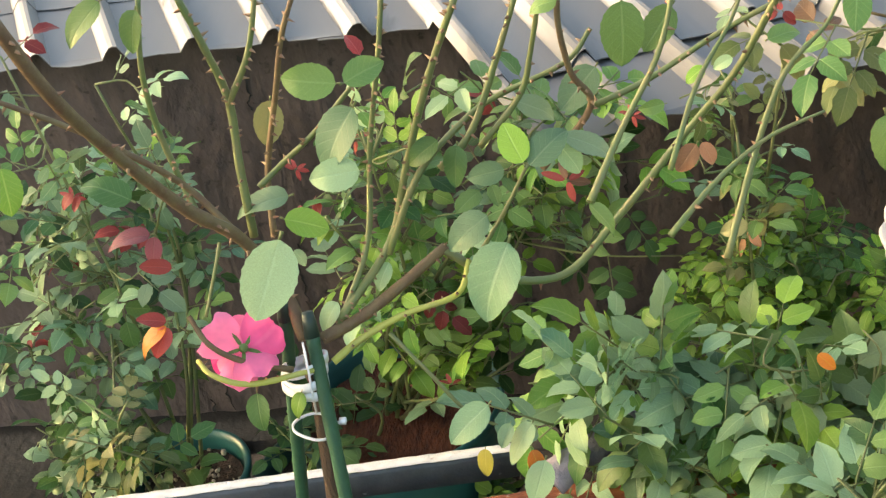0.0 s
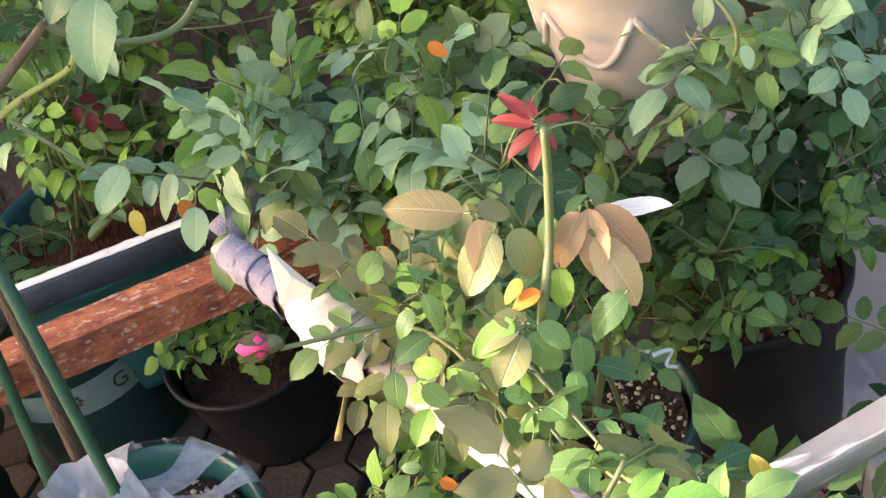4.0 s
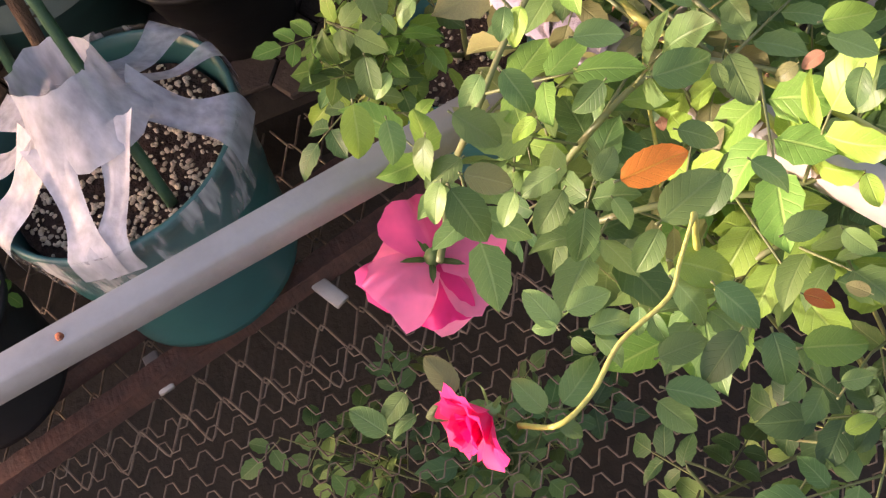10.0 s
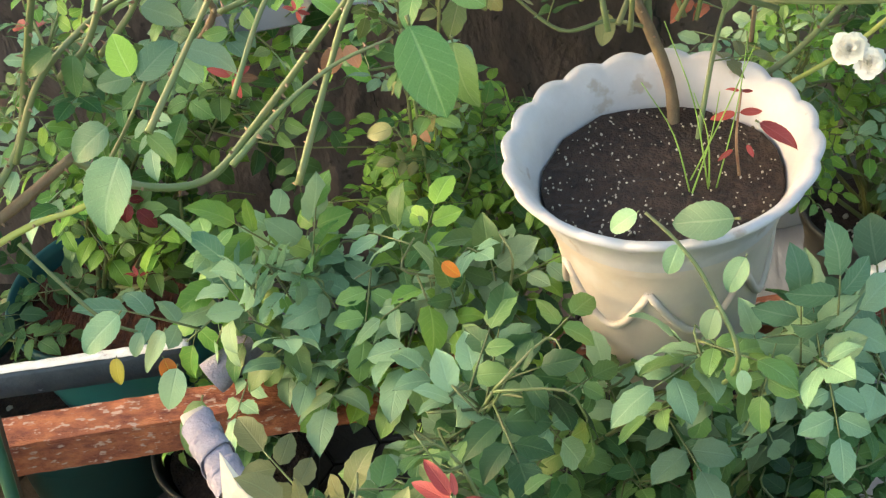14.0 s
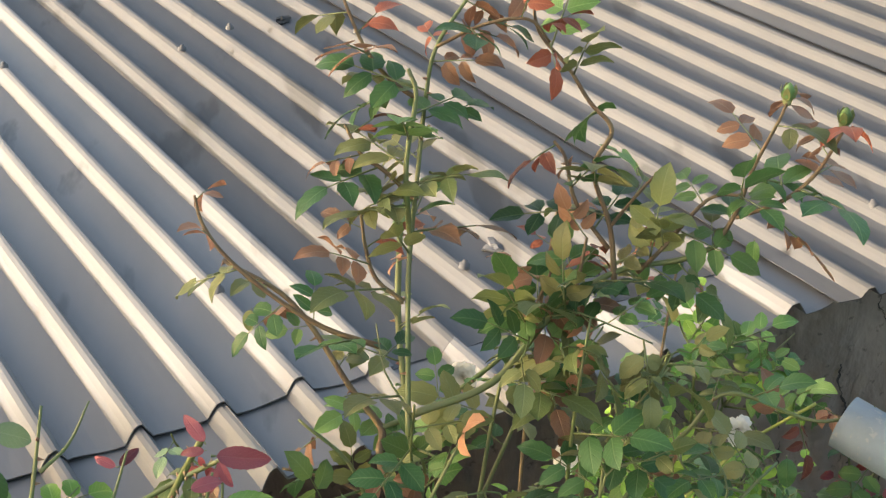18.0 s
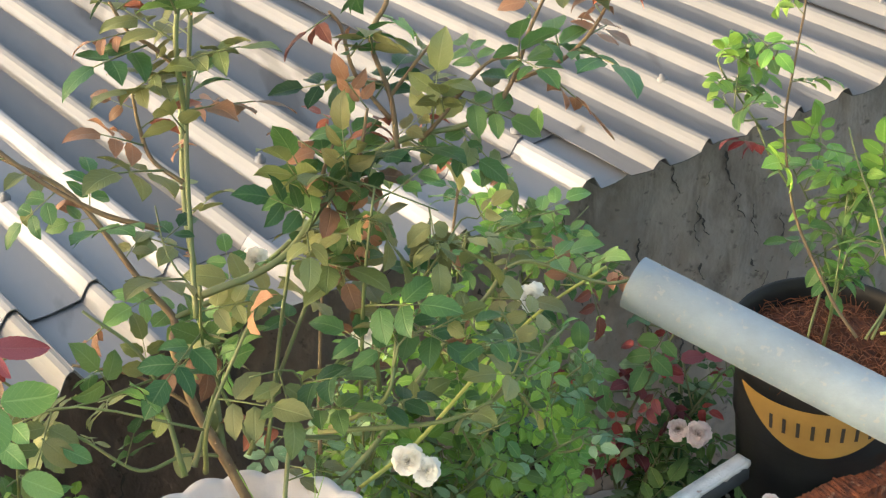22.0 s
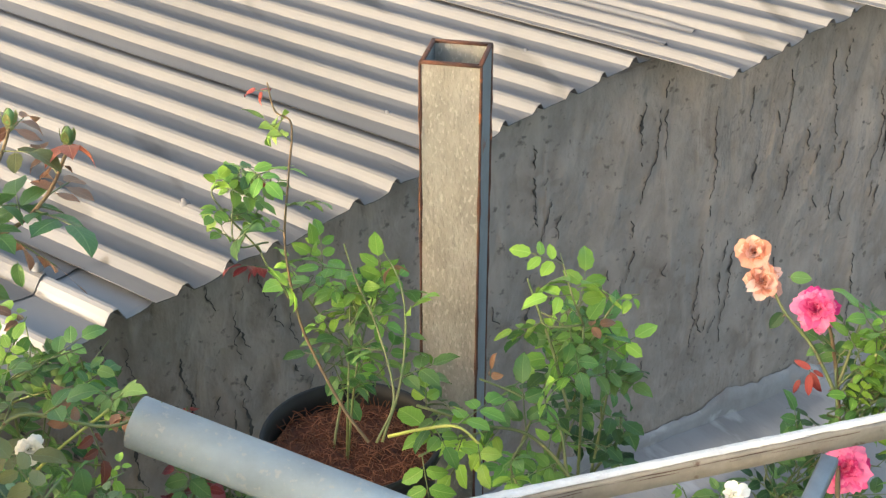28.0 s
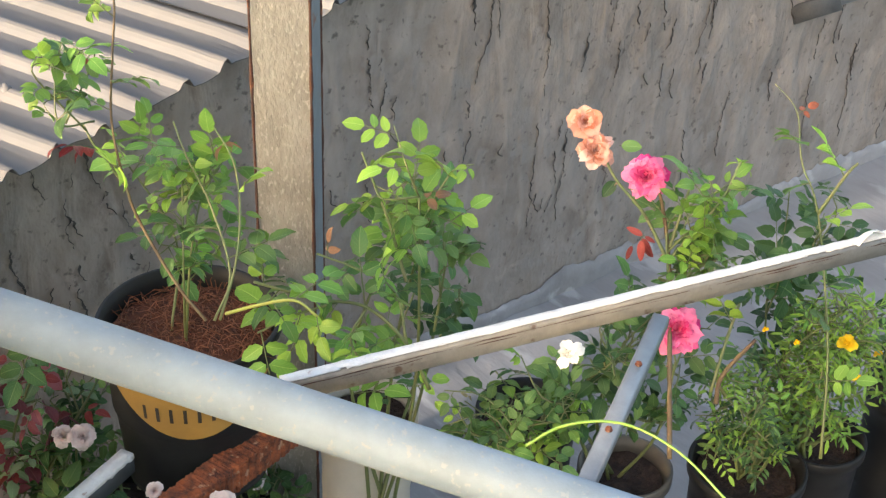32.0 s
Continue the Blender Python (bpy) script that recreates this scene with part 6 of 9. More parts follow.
blade(b, (-0.063, 0.820, 1.339), (-0.074, 0.798, 1.316), GREEN, 0.62, (0.18, -0.50, 0.86))
blade(b, (-0.029, 0.832, 1.349), (-0.063, 0.824, 1.344), GREEN, 0.62, (0.02, -0.38, 0.93))
blade(b, (-0.049, 0.810, 1.326), (-0.034, 0.794, 1.306), GREEN, 0.62, (0.09, -0.43, 0.90))
blade(b, (-0.027, 0.852, 1.373), (-0.016, 0.831, 1.347), GREEN, 0.62, (0.34, -0.39, 0.92))
blade(b, (-0.035, 0.791, 1.303), (-0.042, 0.767, 1.279), OLIVE, 0.62, (-0.08, -0.43, 0.91))
blade(b, (-0.021, 0.812, 1.325), (-0.013, 0.797, 1.308), GREEN, 0.62, (-0.16, -0.53, 0.86))
blade(b, (0.004, 0.796, 1.305), (0.026, 0.788, 1.297), GREEN, 0.62, (0.10, -0.30, 0.97))
blade(b, (0.000, 0.784, 1.293), (0.012, 0.767, 1.275), GREEN, 0.62, (0.24, -0.34, 0.94))
blade(b, (0.071, 0.811, 1.322), (0.068, 0.787, 1.296), GREEN, 0.62, (0.12, -0.47, 0.88))
blade(b, (0.043, 0.786, 1.294), (0.059, 0.768, 1.276), GREEN, 0.62, (0.20, -0.32, 0.96))
blade(b, (0.030, 0.781, 1.288), (0.029, 0.765, 1.272), GREEN, 0.62, (0.21, -0.45, 0.89))
blade(b, (0.060, 0.796, 1.305), (0.051, 0.777, 1.285), GREEN, 0.62, (-0.01, -0.45, 0.89))
blade(b, (-0.005, 0.756, 1.265), (-0.027, 0.750, 1.260), GREEN, 0.62, (0.05, -0.49, 0.88))
blade(b, (-0.059, 0.762, 1.276), (-0.046, 0.755, 1.267), ORANGE, 0.62, (-0.08, -0.59, 0.83))
blade(b, (0.030, 0.856, 1.376), (0.017, 0.848, 1.366), YELLOW, 0.62, (-0.21, -0.30, 0.98))
blade(b, (-0.006, 0.884, 1.416), (-0.035, 0.886, 1.421), GREEN, 0.62, (0.07, -0.32, 0.97))
blade(b, (-0.046, 0.867, 1.396), (-0.063, 0.858, 1.387), GREEN, 0.62, (0.19, -0.66, 0.76))
shoots(b, (0.10, 1.13, 0.83), (-0.03, 1.02, 1.2), (0.13, 0.1, 0.13), 30, rng, [GREEN, OLIVE], 0.036, None, 0.045, 0.0035)
b = rose("vigorous rose with a thick yellow-green cane and pink roses", (0.3, 0.62, 0.1), "rose_bush", "rose bush")
cane(b, [(0.059, 0.764, 1.253), (0.078, 0.704, 1.253), (0.097, 0.643, 1.255), (0.119, 0.581, 1.259), (0.141, 0.527, 1.249), (0.156, 0.484, 1.237)], 0.0042, 0.0036, CANEY, rng, 0.012)
cane(b, [(0.097, 0.643, 1.255), (0.113, 0.655, 1.241), (0.139, 0.660, 1.247), (0.158, 0.671, 1.260)], 0.0016, 0.0012, CANEY, rng, 0)
cane(b, [(0.097, 0.643, 1.255), (0.086, 0.644, 1.230), (0.065, 0.645, 1.217)], 0.0018, 0.0012, CANEY, rng, 0)
cane(b, [(0.097, 0.643, 1.255), (0.081, 0.607, 1.238), (0.070, 0.565, 1.220)], 0.0018, 0.0014, CANEY, rng, 0)
cane(b, [(0.146, 0.559, 1.259), (0.177, 0.520, 1.250), (0.198, 0.486, 1.245), (0.213, 0.446, 1.238)], 0.0032, 0.003, CANEY, rng, 0.02)
blade(b, (0.151, 0.685, 1.231), (0.121, 0.707, 1.246), OLIVE, 0.62, (-0.06, -0.39, 0.92))
blade(b, (0.163, 0.692, 1.238), (0.155, 0.711, 1.254), YELLOW, 0.62, (-0.11, -0.41, 0.91))
blade(b, (0.153, 0.684, 1.230), (0.151, 0.657, 1.208), GREEN, 0.62, (-0.18, -0.37, 0.92))
blade(b, (0.094, 0.692, 1.230), (0.041, 0.681, 1.219), GREEN, 0.62, (0.04, -0.57, 0.84))
blade(b, (0.134, 0.638, 1.191), (0.083, 0.642, 1.189), GREEN, 0.62, (-0.02, -0.08, 1.04))
blade(b, (0.155, 0.634, 1.191), (0.144, 0.602, 1.167), GREEN, 0.62, (0.25, -0.44, 0.92))
blade(b, (0.058, 0.657, 1.200), (0.022, 0.639, 1.186), GREEN, 0.62, (-0.10, -0.21, 0.99))
blade(b, (0.100, 0.665, 1.208), (0.082, 0.672, 1.213), ORANGE, 0.62, (-0.04, -0.39, 0.92))
blade(b, (0.146, 0.641, 1.195), (0.169, 0.627, 1.188), ORANGE, 0.62, (0.05, -0.19, 1.00))
blade(b, (0.061, 0.732, 1.264), (0.013, 0.744, 1.275), GREEN, 0.62, (0.01, -0.38, 0.92))
blade(b, (0.074, 0.717, 1.251), (0.048, 0.720, 1.253), GREEN, 0.62, (-0.00, -0.33, 0.95))
blade(b, (0.092, 0.710, 1.246), (0.072, 0.707, 1.242), DARK, 0.62, (-0.10, -0.11, 1.04))
blade(b, (0.252, 0.604, 1.188), (0.201, 0.612, 1.182), GREEN, 0.62, (-0.08, -0.08, 1.03))
blade(b, (0.233, 0.617, 1.193), (0.260, 0.609, 1.194), GREEN, 0.62, (-0.19, -0.59, 0.83))
blade(b, (0.248, 0.591, 1.179), (0.208, 0.575, 1.159), GREEN, 0.62, (-0.02, -0.50, 0.89))
blade(b, (0.253, 0.578, 1.171), (0.260, 0.548, 1.154), GREEN, 0.62, (-0.29, -0.33, 0.91))
blade(b, (0.288, 0.543, 1.159), (0.251, 0.527, 1.139), LIGHT, 0.62, (-0.10, -0.35, 0.93))
blade(b, (0.178, 0.605, 1.173), (0.192, 0.583, 1.161), GREEN, 0.62, (-0.03, -0.30, 0.95))
blade(b, (0.088, 0.631, 1.181), (0.083, 0.615, 1.170), BRONZE, 0.62, (-0.17, -0.31, 0.95))
blade(b, (0.019, 0.710, 1.244), (-0.014, 0.694, 1.231), GREEN, 0.62, (0.14, -0.58, 0.83))
blade(b, (-0.006, 0.684, 1.223), (0.006, 0.652, 1.197), GREEN, 0.62, (0.14, -0.34, 0.94))
blade(b, (-0.065, 0.759, 1.297), (-0.081, 0.760, 1.301), GREEN, 0.62, (0.05, -0.53, 0.85))
flower(b, HOTPINK, (0.249, 0.539, 1.239), (0.20, -0.50, 0.60), 0.019, 5, 14, openness=0.8)
blade(b, (-0.059, 0.616, 1.432), (-0.058, 0.592, 1.407), GREEN, 0.62, (0.20, -0.44, 0.89))
blade(b, (-0.058, 0.596, 1.411), (-0.049, 0.587, 1.402), GREEN, 0.62, (0.28, -0.27, 0.97))
blade(b, (-0.076, 0.583, 1.400), (-0.083, 0.562, 1.381), GREEN, 0.62, (-0.15, -0.38, 0.94))
blade(b, (-0.065, 0.572, 1.388), (-0.083, 0.565, 1.384), GREEN, 0.62, (0.00, -0.31, 0.96))
blade(b, (-0.093, 0.566, 1.386), (-0.100, 0.538, 1.363), LIGHT, 0.62, (0.40, -0.45, 0.87))
blade(b, (-0.079, 0.554, 1.374), (-0.081, 0.531, 1.354), GREEN, 0.62, (0.14, -0.40, 0.91))
blade(b, (-0.061, 0.541, 1.361), (-0.081, 0.521, 1.346), GREEN, 0.62, (-0.13, -0.25, 0.99))
blade(b, (-0.045, 0.525, 1.346), (-0.076, 0.520, 1.345), GREEN, 0.62, (0.07, -0.50, 0.87))
blade(b, (-0.035, 0.598, 1.411), (-0.054, 0.590, 1.405), GREEN, 0.62, (0.07, -0.51, 0.86))
blade(b, (-0.016, 0.558, 1.372), (-0.038, 0.545, 1.362), GREEN, 0.62, (-0.09, -0.27, 0.98))
blade(b, (-0.044, 0.547, 1.364), (-0.020, 0.524, 1.344), GREEN, 0.62, (-0.02, -0.42, 0.91))
blade(b, (0.004, 0.529, 1.348), (-0.018, 0.525, 1.345), LIGHT, 0.62, (-0.05, -0.14, 1.03))
blade(b, (0.012, 0.581, 1.393), (-0.000, 0.566, 1.380), GREEN, 0.62, (0.10, -0.48, 0.88))
blade(b, (0.021, 0.578, 1.391), (0.003, 0.563, 1.376), LIGHT, 0.62, (-0.15, -0.30, 0.96))
blade(b, (-0.006, 0.557, 1.371), (0.005, 0.532, 1.350), GREEN, 0.62, (-0.23, -0.47, 0.89))
blade(b, (-0.061, 0.516, 1.340), (-0.054, 0.481, 1.314), GREEN, 0.62, (0.15, -0.34, 0.94))
blade(b, (-0.063, 0.519, 1.342), (-0.083, 0.502, 1.331), GREEN, 0.62, (-0.06, -0.27, 0.97))
blade(b, (-0.050, 0.494, 1.373), (-0.023, 0.480, 1.360), OLIVE, 0.62, (0.08, -0.29, 0.96))
blade(b, (0.004, 0.479, 1.359), (-0.024, 0.478, 1.359), GREEN, 0.62, (0.01, -0.35, 0.94))
blade(b, (0.003, 0.471, 1.353), (-0.023, 0.455, 1.342), GREEN, 0.62, (0.13, -0.51, 0.88))
blade(b, (0.010, 0.460, 1.346), (-0.006, 0.434, 1.328), GREEN, 0.62, (0.27, -0.47, 0.90))
blade(b, (0.018, 0.466, 1.350), (0.038, 0.478, 1.360), GREEN, 0.62, (-0.03, -0.34, 0.94))
blade(b, (0.024, 0.458, 1.345), (0.032, 0.441, 1.333), GREEN, 0.62, (0.09, -0.30, 0.96))
blade(b, (-0.024, 0.478, 1.359), (-0.041, 0.465, 1.350), GREEN, 0.62, (-0.13, -0.20, 1.00))
blade(b, (0.070, 0.474, 1.359), (0.095, 0.462, 1.354), GREEN, 0.62, (-0.09, -0.41, 0.91))
blade(b, (0.047, 0.507, 1.383), (0.023, 0.497, 1.374), GREEN, 0.62, (0.02, -0.46, 0.89))
blade(b, (0.067, 0.499, 1.379), (0.107, 0.492, 1.379), GREEN, 0.62, (-0.08, -0.48, 0.88))
blade(b, (0.113, 0.494, 1.381), (0.114, 0.466, 1.360), GREEN, 0.62, (-0.33, -0.36, 0.91))
blade(b, (0.036, 0.530, 1.401), (0.067, 0.523, 1.398), GREEN, 0.62, (-0.03, -0.35, 0.94))
blade(b, (0.090, 0.446, 1.342), (0.068, 0.430, 1.329), DARK, 0.62, (0.05, -0.45, 0.91))
blade(b, (0.101, 0.447, 1.344), (0.121, 0.427, 1.334), GREEN, 0.62, (0.03, -0.23, 0.98))
blade(b, (0.100, 0.407, 1.319), (0.129, 0.405, 1.323), GREEN, 0.62, (-0.09, -0.61, 0.85))
blade(b, (0.132, 0.398, 1.319), (0.141, 0.377, 1.309), GREEN, 0.62, (-0.36, -0.37, 0.90))
blade(b, (0.162, 0.479, 1.380), (0.188, 0.460, 1.373), GREEN, 0.62, (0.04, -0.16, 1.03))
blade(b, (0.162, 0.484, 1.384), (0.193, 0.474, 1.385), LIGHT, 0.62, (-0.22, -0.65, 0.79))
blade(b, (0.177, 0.458, 1.368), (0.160, 0.444, 1.354), GREEN, 0.62, (-0.10, -0.36, 0.93))
blade(b, (0.155, 0.416, 1.335), (0.154, 0.397, 1.323), LIGHT, 0.62, (-0.26, -0.29, 0.93))
blade(b, (0.105, 0.492, 1.378), (0.104, 0.479, 1.367), GREEN, 0.62, (-0.17, -0.36, 0.92))
blade(b, (0.146, 0.473, 1.372), (0.130, 0.470, 1.366), OLIVE, 0.62, (-0.04, -0.57, 0.86))
blade(b, (0.161, 0.471, 1.374), (0.145, 0.472, 1.371), BRONZE, 0.62, (-0.12, -0.29, 0.95))
blade(b, (0.026, 0.429, 1.397), (0.068, 0.426, 1.399), ORANGE, 0.52, (-0.05, -0.51, 0.88))
cane(b, [(0.065, 0.423, 1.243), (0.054, 0.399, 1.343), (0.056, 0.391, 1.398)], 0.002, 0.0018, CANEY, rng, 0)
cane(b, [(0.056, 0.391, 1.398), (0.041, 0.376, 1.387), (0.028, 0.363, 1.379), (-0.003, 0.353, 1.373), (-0.026, 0.337, 1.364), (-0.048, 0.329, 1.361), (-0.068, 0.344, 1.348)], 0.0012, 0.0016, CANEY, rng, 0)
flower(b, HOTPINK, (-0.083, 0.353, 1.355), (-0.85, -0.45, 0.35), 0.03, 8, 16, openness=0.45)
blade(b, (0.038, 0.410, 1.373), (0.080, 0.420, 1.384), GREEN, 0.62, (0.01, -0.50, 0.89))
blade(b, (0.036, 0.394, 1.363), (0.070, 0.377, 1.355), LIGHT, 0.62, (-0.05, -0.33, 0.94))
blade(b, (0.034, 0.387, 1.359), (0.052, 0.363, 1.346), GREEN, 0.62, (0.22, -0.14, 1.01))
blade(b, (0.041, 0.409, 1.373), (0.019, 0.393, 1.361), GREEN, 0.62, (0.16, -0.53, 0.88))
blade(b, (0.053, 0.377, 1.354), (0.071, 0.350, 1.341), GREEN, 0.62, (0.20, -0.14, 1.01))
blade(b, (0.059, 0.352, 1.341), (0.027, 0.337, 1.331), DARK, 0.62, (-0.02, -0.30, 0.95))
blade(b, (0.072, 0.347, 1.339), (0.070, 0.317, 1.324), DARK, 0.62, (0.11, -0.27, 0.97))
blade(b, (0.007, 0.342, 1.333), (0.037, 0.328, 1.326), GREEN, 0.62, (0.13, 0.02, 1.04))
blade(b, (0.010, 0.355, 1.339), (0.040, 0.355, 1.340), GREEN, 0.62, (-0.02, -0.38, 0.93))
blade(b, (0.018, 0.377, 1.352), (0.015, 0.359, 1.341), GREEN, 0.62, (-0.32, -0.24, 0.97))
blade(b, (0.014, 0.381, 1.354), (0.007, 0.367, 1.346), GREEN, 0.62, (-0.29, -0.17, 0.99))
blade(b, (-0.030, 0.383, 1.356), (-0.034, 0.408, 1.371), GREEN, 0.62, (0.30, -0.27, 0.96))
blade(b, (-0.029, 0.385, 1.357), (-0.044, 0.388, 1.359), GREEN, 0.62, (-0.03, -0.54, 0.88))
blade(b, (-0.025, 0.390, 1.360), (0.003, 0.392, 1.361), GREEN, 0.62, (0.01, -0.33, 0.94))
blade(b, (-0.018, 0.379, 1.353), (0.010, 0.383, 1.355), GREEN, 0.62, (-0.02, -0.16, 1.00))
blade(b, (-0.014, 0.377, 1.352), (-0.001, 0.359, 1.341), GREEN, 0.62, (0.20, -0.17, 0.99))
blade(b, (-0.026, 0.379, 1.353), (-0.020, 0.366, 1.345), GREEN, 0.62, (-0.24, -0.40, 0.93))
blade(b, (0.002, 0.338, 1.331), (0.016, 0.316, 1.320), GREEN, 0.62, (-0.19, -0.36, 0.94))
blade(b, (0.079, 0.333, 1.333), (0.116, 0.322, 1.333), LIGHT, 0.62, (-0.13, -0.43, 0.91))
blade(b, (0.091, 0.311, 1.324), (0.110, 0.306, 1.324), GREEN, 0.62, (-0.10, -0.32, 0.95))
blade(b, (0.083, 0.289, 1.313), (0.102, 0.292, 1.317), LIGHT, 0.62, (-0.07, -0.22, 0.97))
blade(b, (-0.046, 0.350, 1.338), (-0.014, 0.364, 1.344), GREEN, 0.62, (0.13, -0.50, 0.89))
blade(b, (-0.052, 0.349, 1.338), (-0.062, 0.370, 1.351), GREEN, 0.62, (0.18, -0.22, 0.97))
blade(b, (-0.049, 0.345, 1.336), (-0.039, 0.333, 1.329), GREEN, 0.62, (0.20, -0.14, 0.99))
blade(b, (-0.093, 0.370, 1.354), (-0.098, 0.393, 1.369), OLIVE, 0.62, (0.34, -0.24, 0.95))
blade(b, (-0.115, 0.368, 1.357), (-0.135, 0.366, 1.359), GREEN, 0.62, (0.08, 0.04, 1.05))
blade(b, (-0.116, 0.380, 1.364), (-0.136, 0.369, 1.361), GREEN, 0.62, (0.03, -0.18, 1.00))
blade(b, (-0.133, 0.362, 1.357), (-0.147, 0.380, 1.370), GREEN, 0.62, (0.24, -0.20, 0.96))
blade(b, (-0.090, 0.364, 1.350), (-0.112, 0.370, 1.357), OLIVE, 0.62, (0.15, -0.10, 1.01))
blade(b, (0.125, 0.340, 1.343), (0.115, 0.350, 1.347), OLIVE, 0.62, (-0.20, -0.36, 0.92))
blade(b, (0.092, 0.355, 1.346), (0.109, 0.345, 1.343), ORANGE, 0.62, (0.04, -0.09, 1.02))
foliage(b, cane(b, [(-0.070, 0.610, 1.225), (-0.039, 0.593, 1.286), (0.003, 0.625, 1.313), (0.041, 0.648, 1.335), (0.066, 0.663, 1.353)], 0.0025, 0.002, CANE, rng, 0), rng, [GREEN, OLIVE, GREEN, LIGHT], 0.044, 0.028, 0.0)
foliage(b, cane(b, [(-0.007, 0.580, 1.211), (0.035, 0.568, 1.266), (0.078, 0.580, 1.278), (0.115, 0.574, 1.279), (0.160, 0.548, 1.267)], 0.0025, 0.002, CANE, rng, 0), rng, [GREEN, OLIVE, GREEN, LIGHT], 0.044, 0.028, 0.0)
foliage(b, cane(b, [(-0.014, 0.552, 1.191), (0.033, 0.520, 1.231), (0.081, 0.511, 1.228), (0.124, 0.496, 1.224), (0.168, 0.489, 1.228)], 0.0025, 0.002, CANE, rng, 0), rng, [GREEN, OLIVE, GREEN, LIGHT], 0.044, 0.028, 0.0)
foliage(b, cane(b, [(0.073, 0.476, 1.148), (0.098, 0.467, 1.203), (0.135, 0.464, 1.207), (0.166, 0.443, 1.201)], 0.0025, 0.002, CANE, rng, 0), rng, [GREEN, OLIVE, GREEN, LIGHT], 0.044, 0.028, 0.0)
flower(b, PINK, (-0.110, 0.604, 1.143), (-0.36, 0.10, -0.93), 0.052, 11, 12, openness=0.75, broad=7)
cane(b, [(-0.080, 0.645, 1.169), (-0.087, 0.619, 1.164), (-0.102, 0.592, 1.158)], 0.003, 0.003, CANE, rng, 0)
shoots(b, (0.30, 0.62, 0.20), (0.2, 0.66, 1.1), (0.26, 0.14, 0.07), 44, rng, [GREEN, DARK, GREEN, LIGHT], 0.046, None, 0.045, 0.0035, start=0.55)
shoots(b, (0.30, 0.62, 0.20), (0.1, 0.42, 0.92), (0.16, 0.1, 0.1), 10, rng, [GREEN, DARK], 0.042, None, 0.05, 0.0035, start=0.6)
shoots(b, (0.30, 0.62, 0.20), (0.38, 0.55, 1.05), (0.14, 0.14, 0.12), 14, rng, [GREEN, LIGHT], 0.042, [WINE], 0.045, 0.0035, start=0.6, tip_from=0.95)
b = rose("small rose with folded light leaves in the teal pot", (-0.045, 1.06, 0.84), "rose_bush", "rose bush")
shoots(b, (-0.045, 1.06, 0.84), (-0.1, 0.92, 1.06), (0.07, 0.09, 0.12), 16, rng, [GREEN, LIGHT], 0.034, None, 0.04, 0.0035)
b = rose("dark green rose bush in the large black pot", (0.32, 1.3, 0.8), "rose_bush", "rose bush")
shoots(b, (0.32, 1.30, 0.80), (0.28, 1.2, 1.0), (0.24, 0.16, 0.12), 60, rng, [DARK, GREEN, GREEN], 0.032, [LIGHT], 0.04, 0.0035, tip_from=0.96)
shoots(b, (0.32, 1.30, 0.80), (0.45, 1.28, 1.1), (0.12, 0.1, 0.08), 12, rng, [DARK, GREYGREEN], 0.052, None, 0.05, 0.0035)
b = rose("shaded rose bush with wine-red shoots beyond the rail", (0.6, 1.02, 0.3), "rose_bush", "rose bush")
shoots(b, (0.60, 1.02, 0.30), (0.58, 1.02, 0.9), (0.22, 0.2, 0.2), 60, rng, [DARK, GREEN, DARK], 0.038, [WINE], 0.045, 0.0035, tip_from=0.9)
blade(b, (0.266, 0.949, 0.859), (0.255, 0.975, 0.878), WINE, 0.4, (-0.25, -0.42, 0.89))
blade(b, (0.266, 0.949, 0.859), (0.293, 0.944, 0.860), WINE, 0.4, (-0.07, -0.23, 0.98))
blade(b, (0.266, 0.949, 0.859), (0.241, 0.943, 0.850), WINE, 0.4, (-0.03, -0.52, 0.87))
blade(b, (0.266, 0.949, 0.859), (0.269, 0.924, 0.840), WINE, 0.4, (-0.26, -0.37, 0.91))
blade(b, (0.266, 0.949, 0.859), (0.280, 0.970, 0.879), WINE, 0.4, (-0.27, -0.28, 0.94))
blade(b, (0.418, 0.869, 0.838), (0.409, 0.895, 0.854), REDLEAF, 0.4, (0.11, -0.29, 0.99))
blade(b, (0.418, 0.869, 0.838), (0.443, 0.862, 0.842), REDLEAF, 0.4, (-0.22, -0.60, 0.82))
blade(b, (0.418, 0.869, 0.838), (0.394, 0.864, 0.827), REDLEAF, 0.4, (-0.10, -0.47, 0.89))
blade(b, (0.418, 0.869, 0.838), (0.421, 0.844, 0.821), REDLEAF, 0.4, (-0.08, -0.33, 0.94))
blade(b, (0.418, 0.869, 0.838), (0.432, 0.889, 0.858), REDLEAF, 0.4, (-0.32, -0.24, 0.94))
blade(b, (0.522, 0.952, 0.944), (0.513, 0.977, 0.962), REDLEAF, 0.4, (-0.04, -0.36, 0.95))
blade(b, (0.522, 0.952, 0.944), (0.546, 0.944, 0.948), REDLEAF, 0.4, (-0.25, -0.54, 0.82))
blade(b, (0.522, 0.952, 0.944), (0.500, 0.949, 0.932), REDLEAF, 0.4, (-0.12, -0.61, 0.83))
blade(b, (0.522, 0.952, 0.944), (0.525, 0.928, 0.925), REDLEAF, 0.4, (-0.51, -0.36, 0.84))
blade(b, (0.522, 0.952, 0.944), (0.535, 0.970, 0.966), REDLEAF, 0.4, (-0.24, -0.36, 0.90))
b = rose("tall rose with olive and bronze leaves in the white pot", (0.262, 1.37, 1.33), "rose_bush", "rose bush")
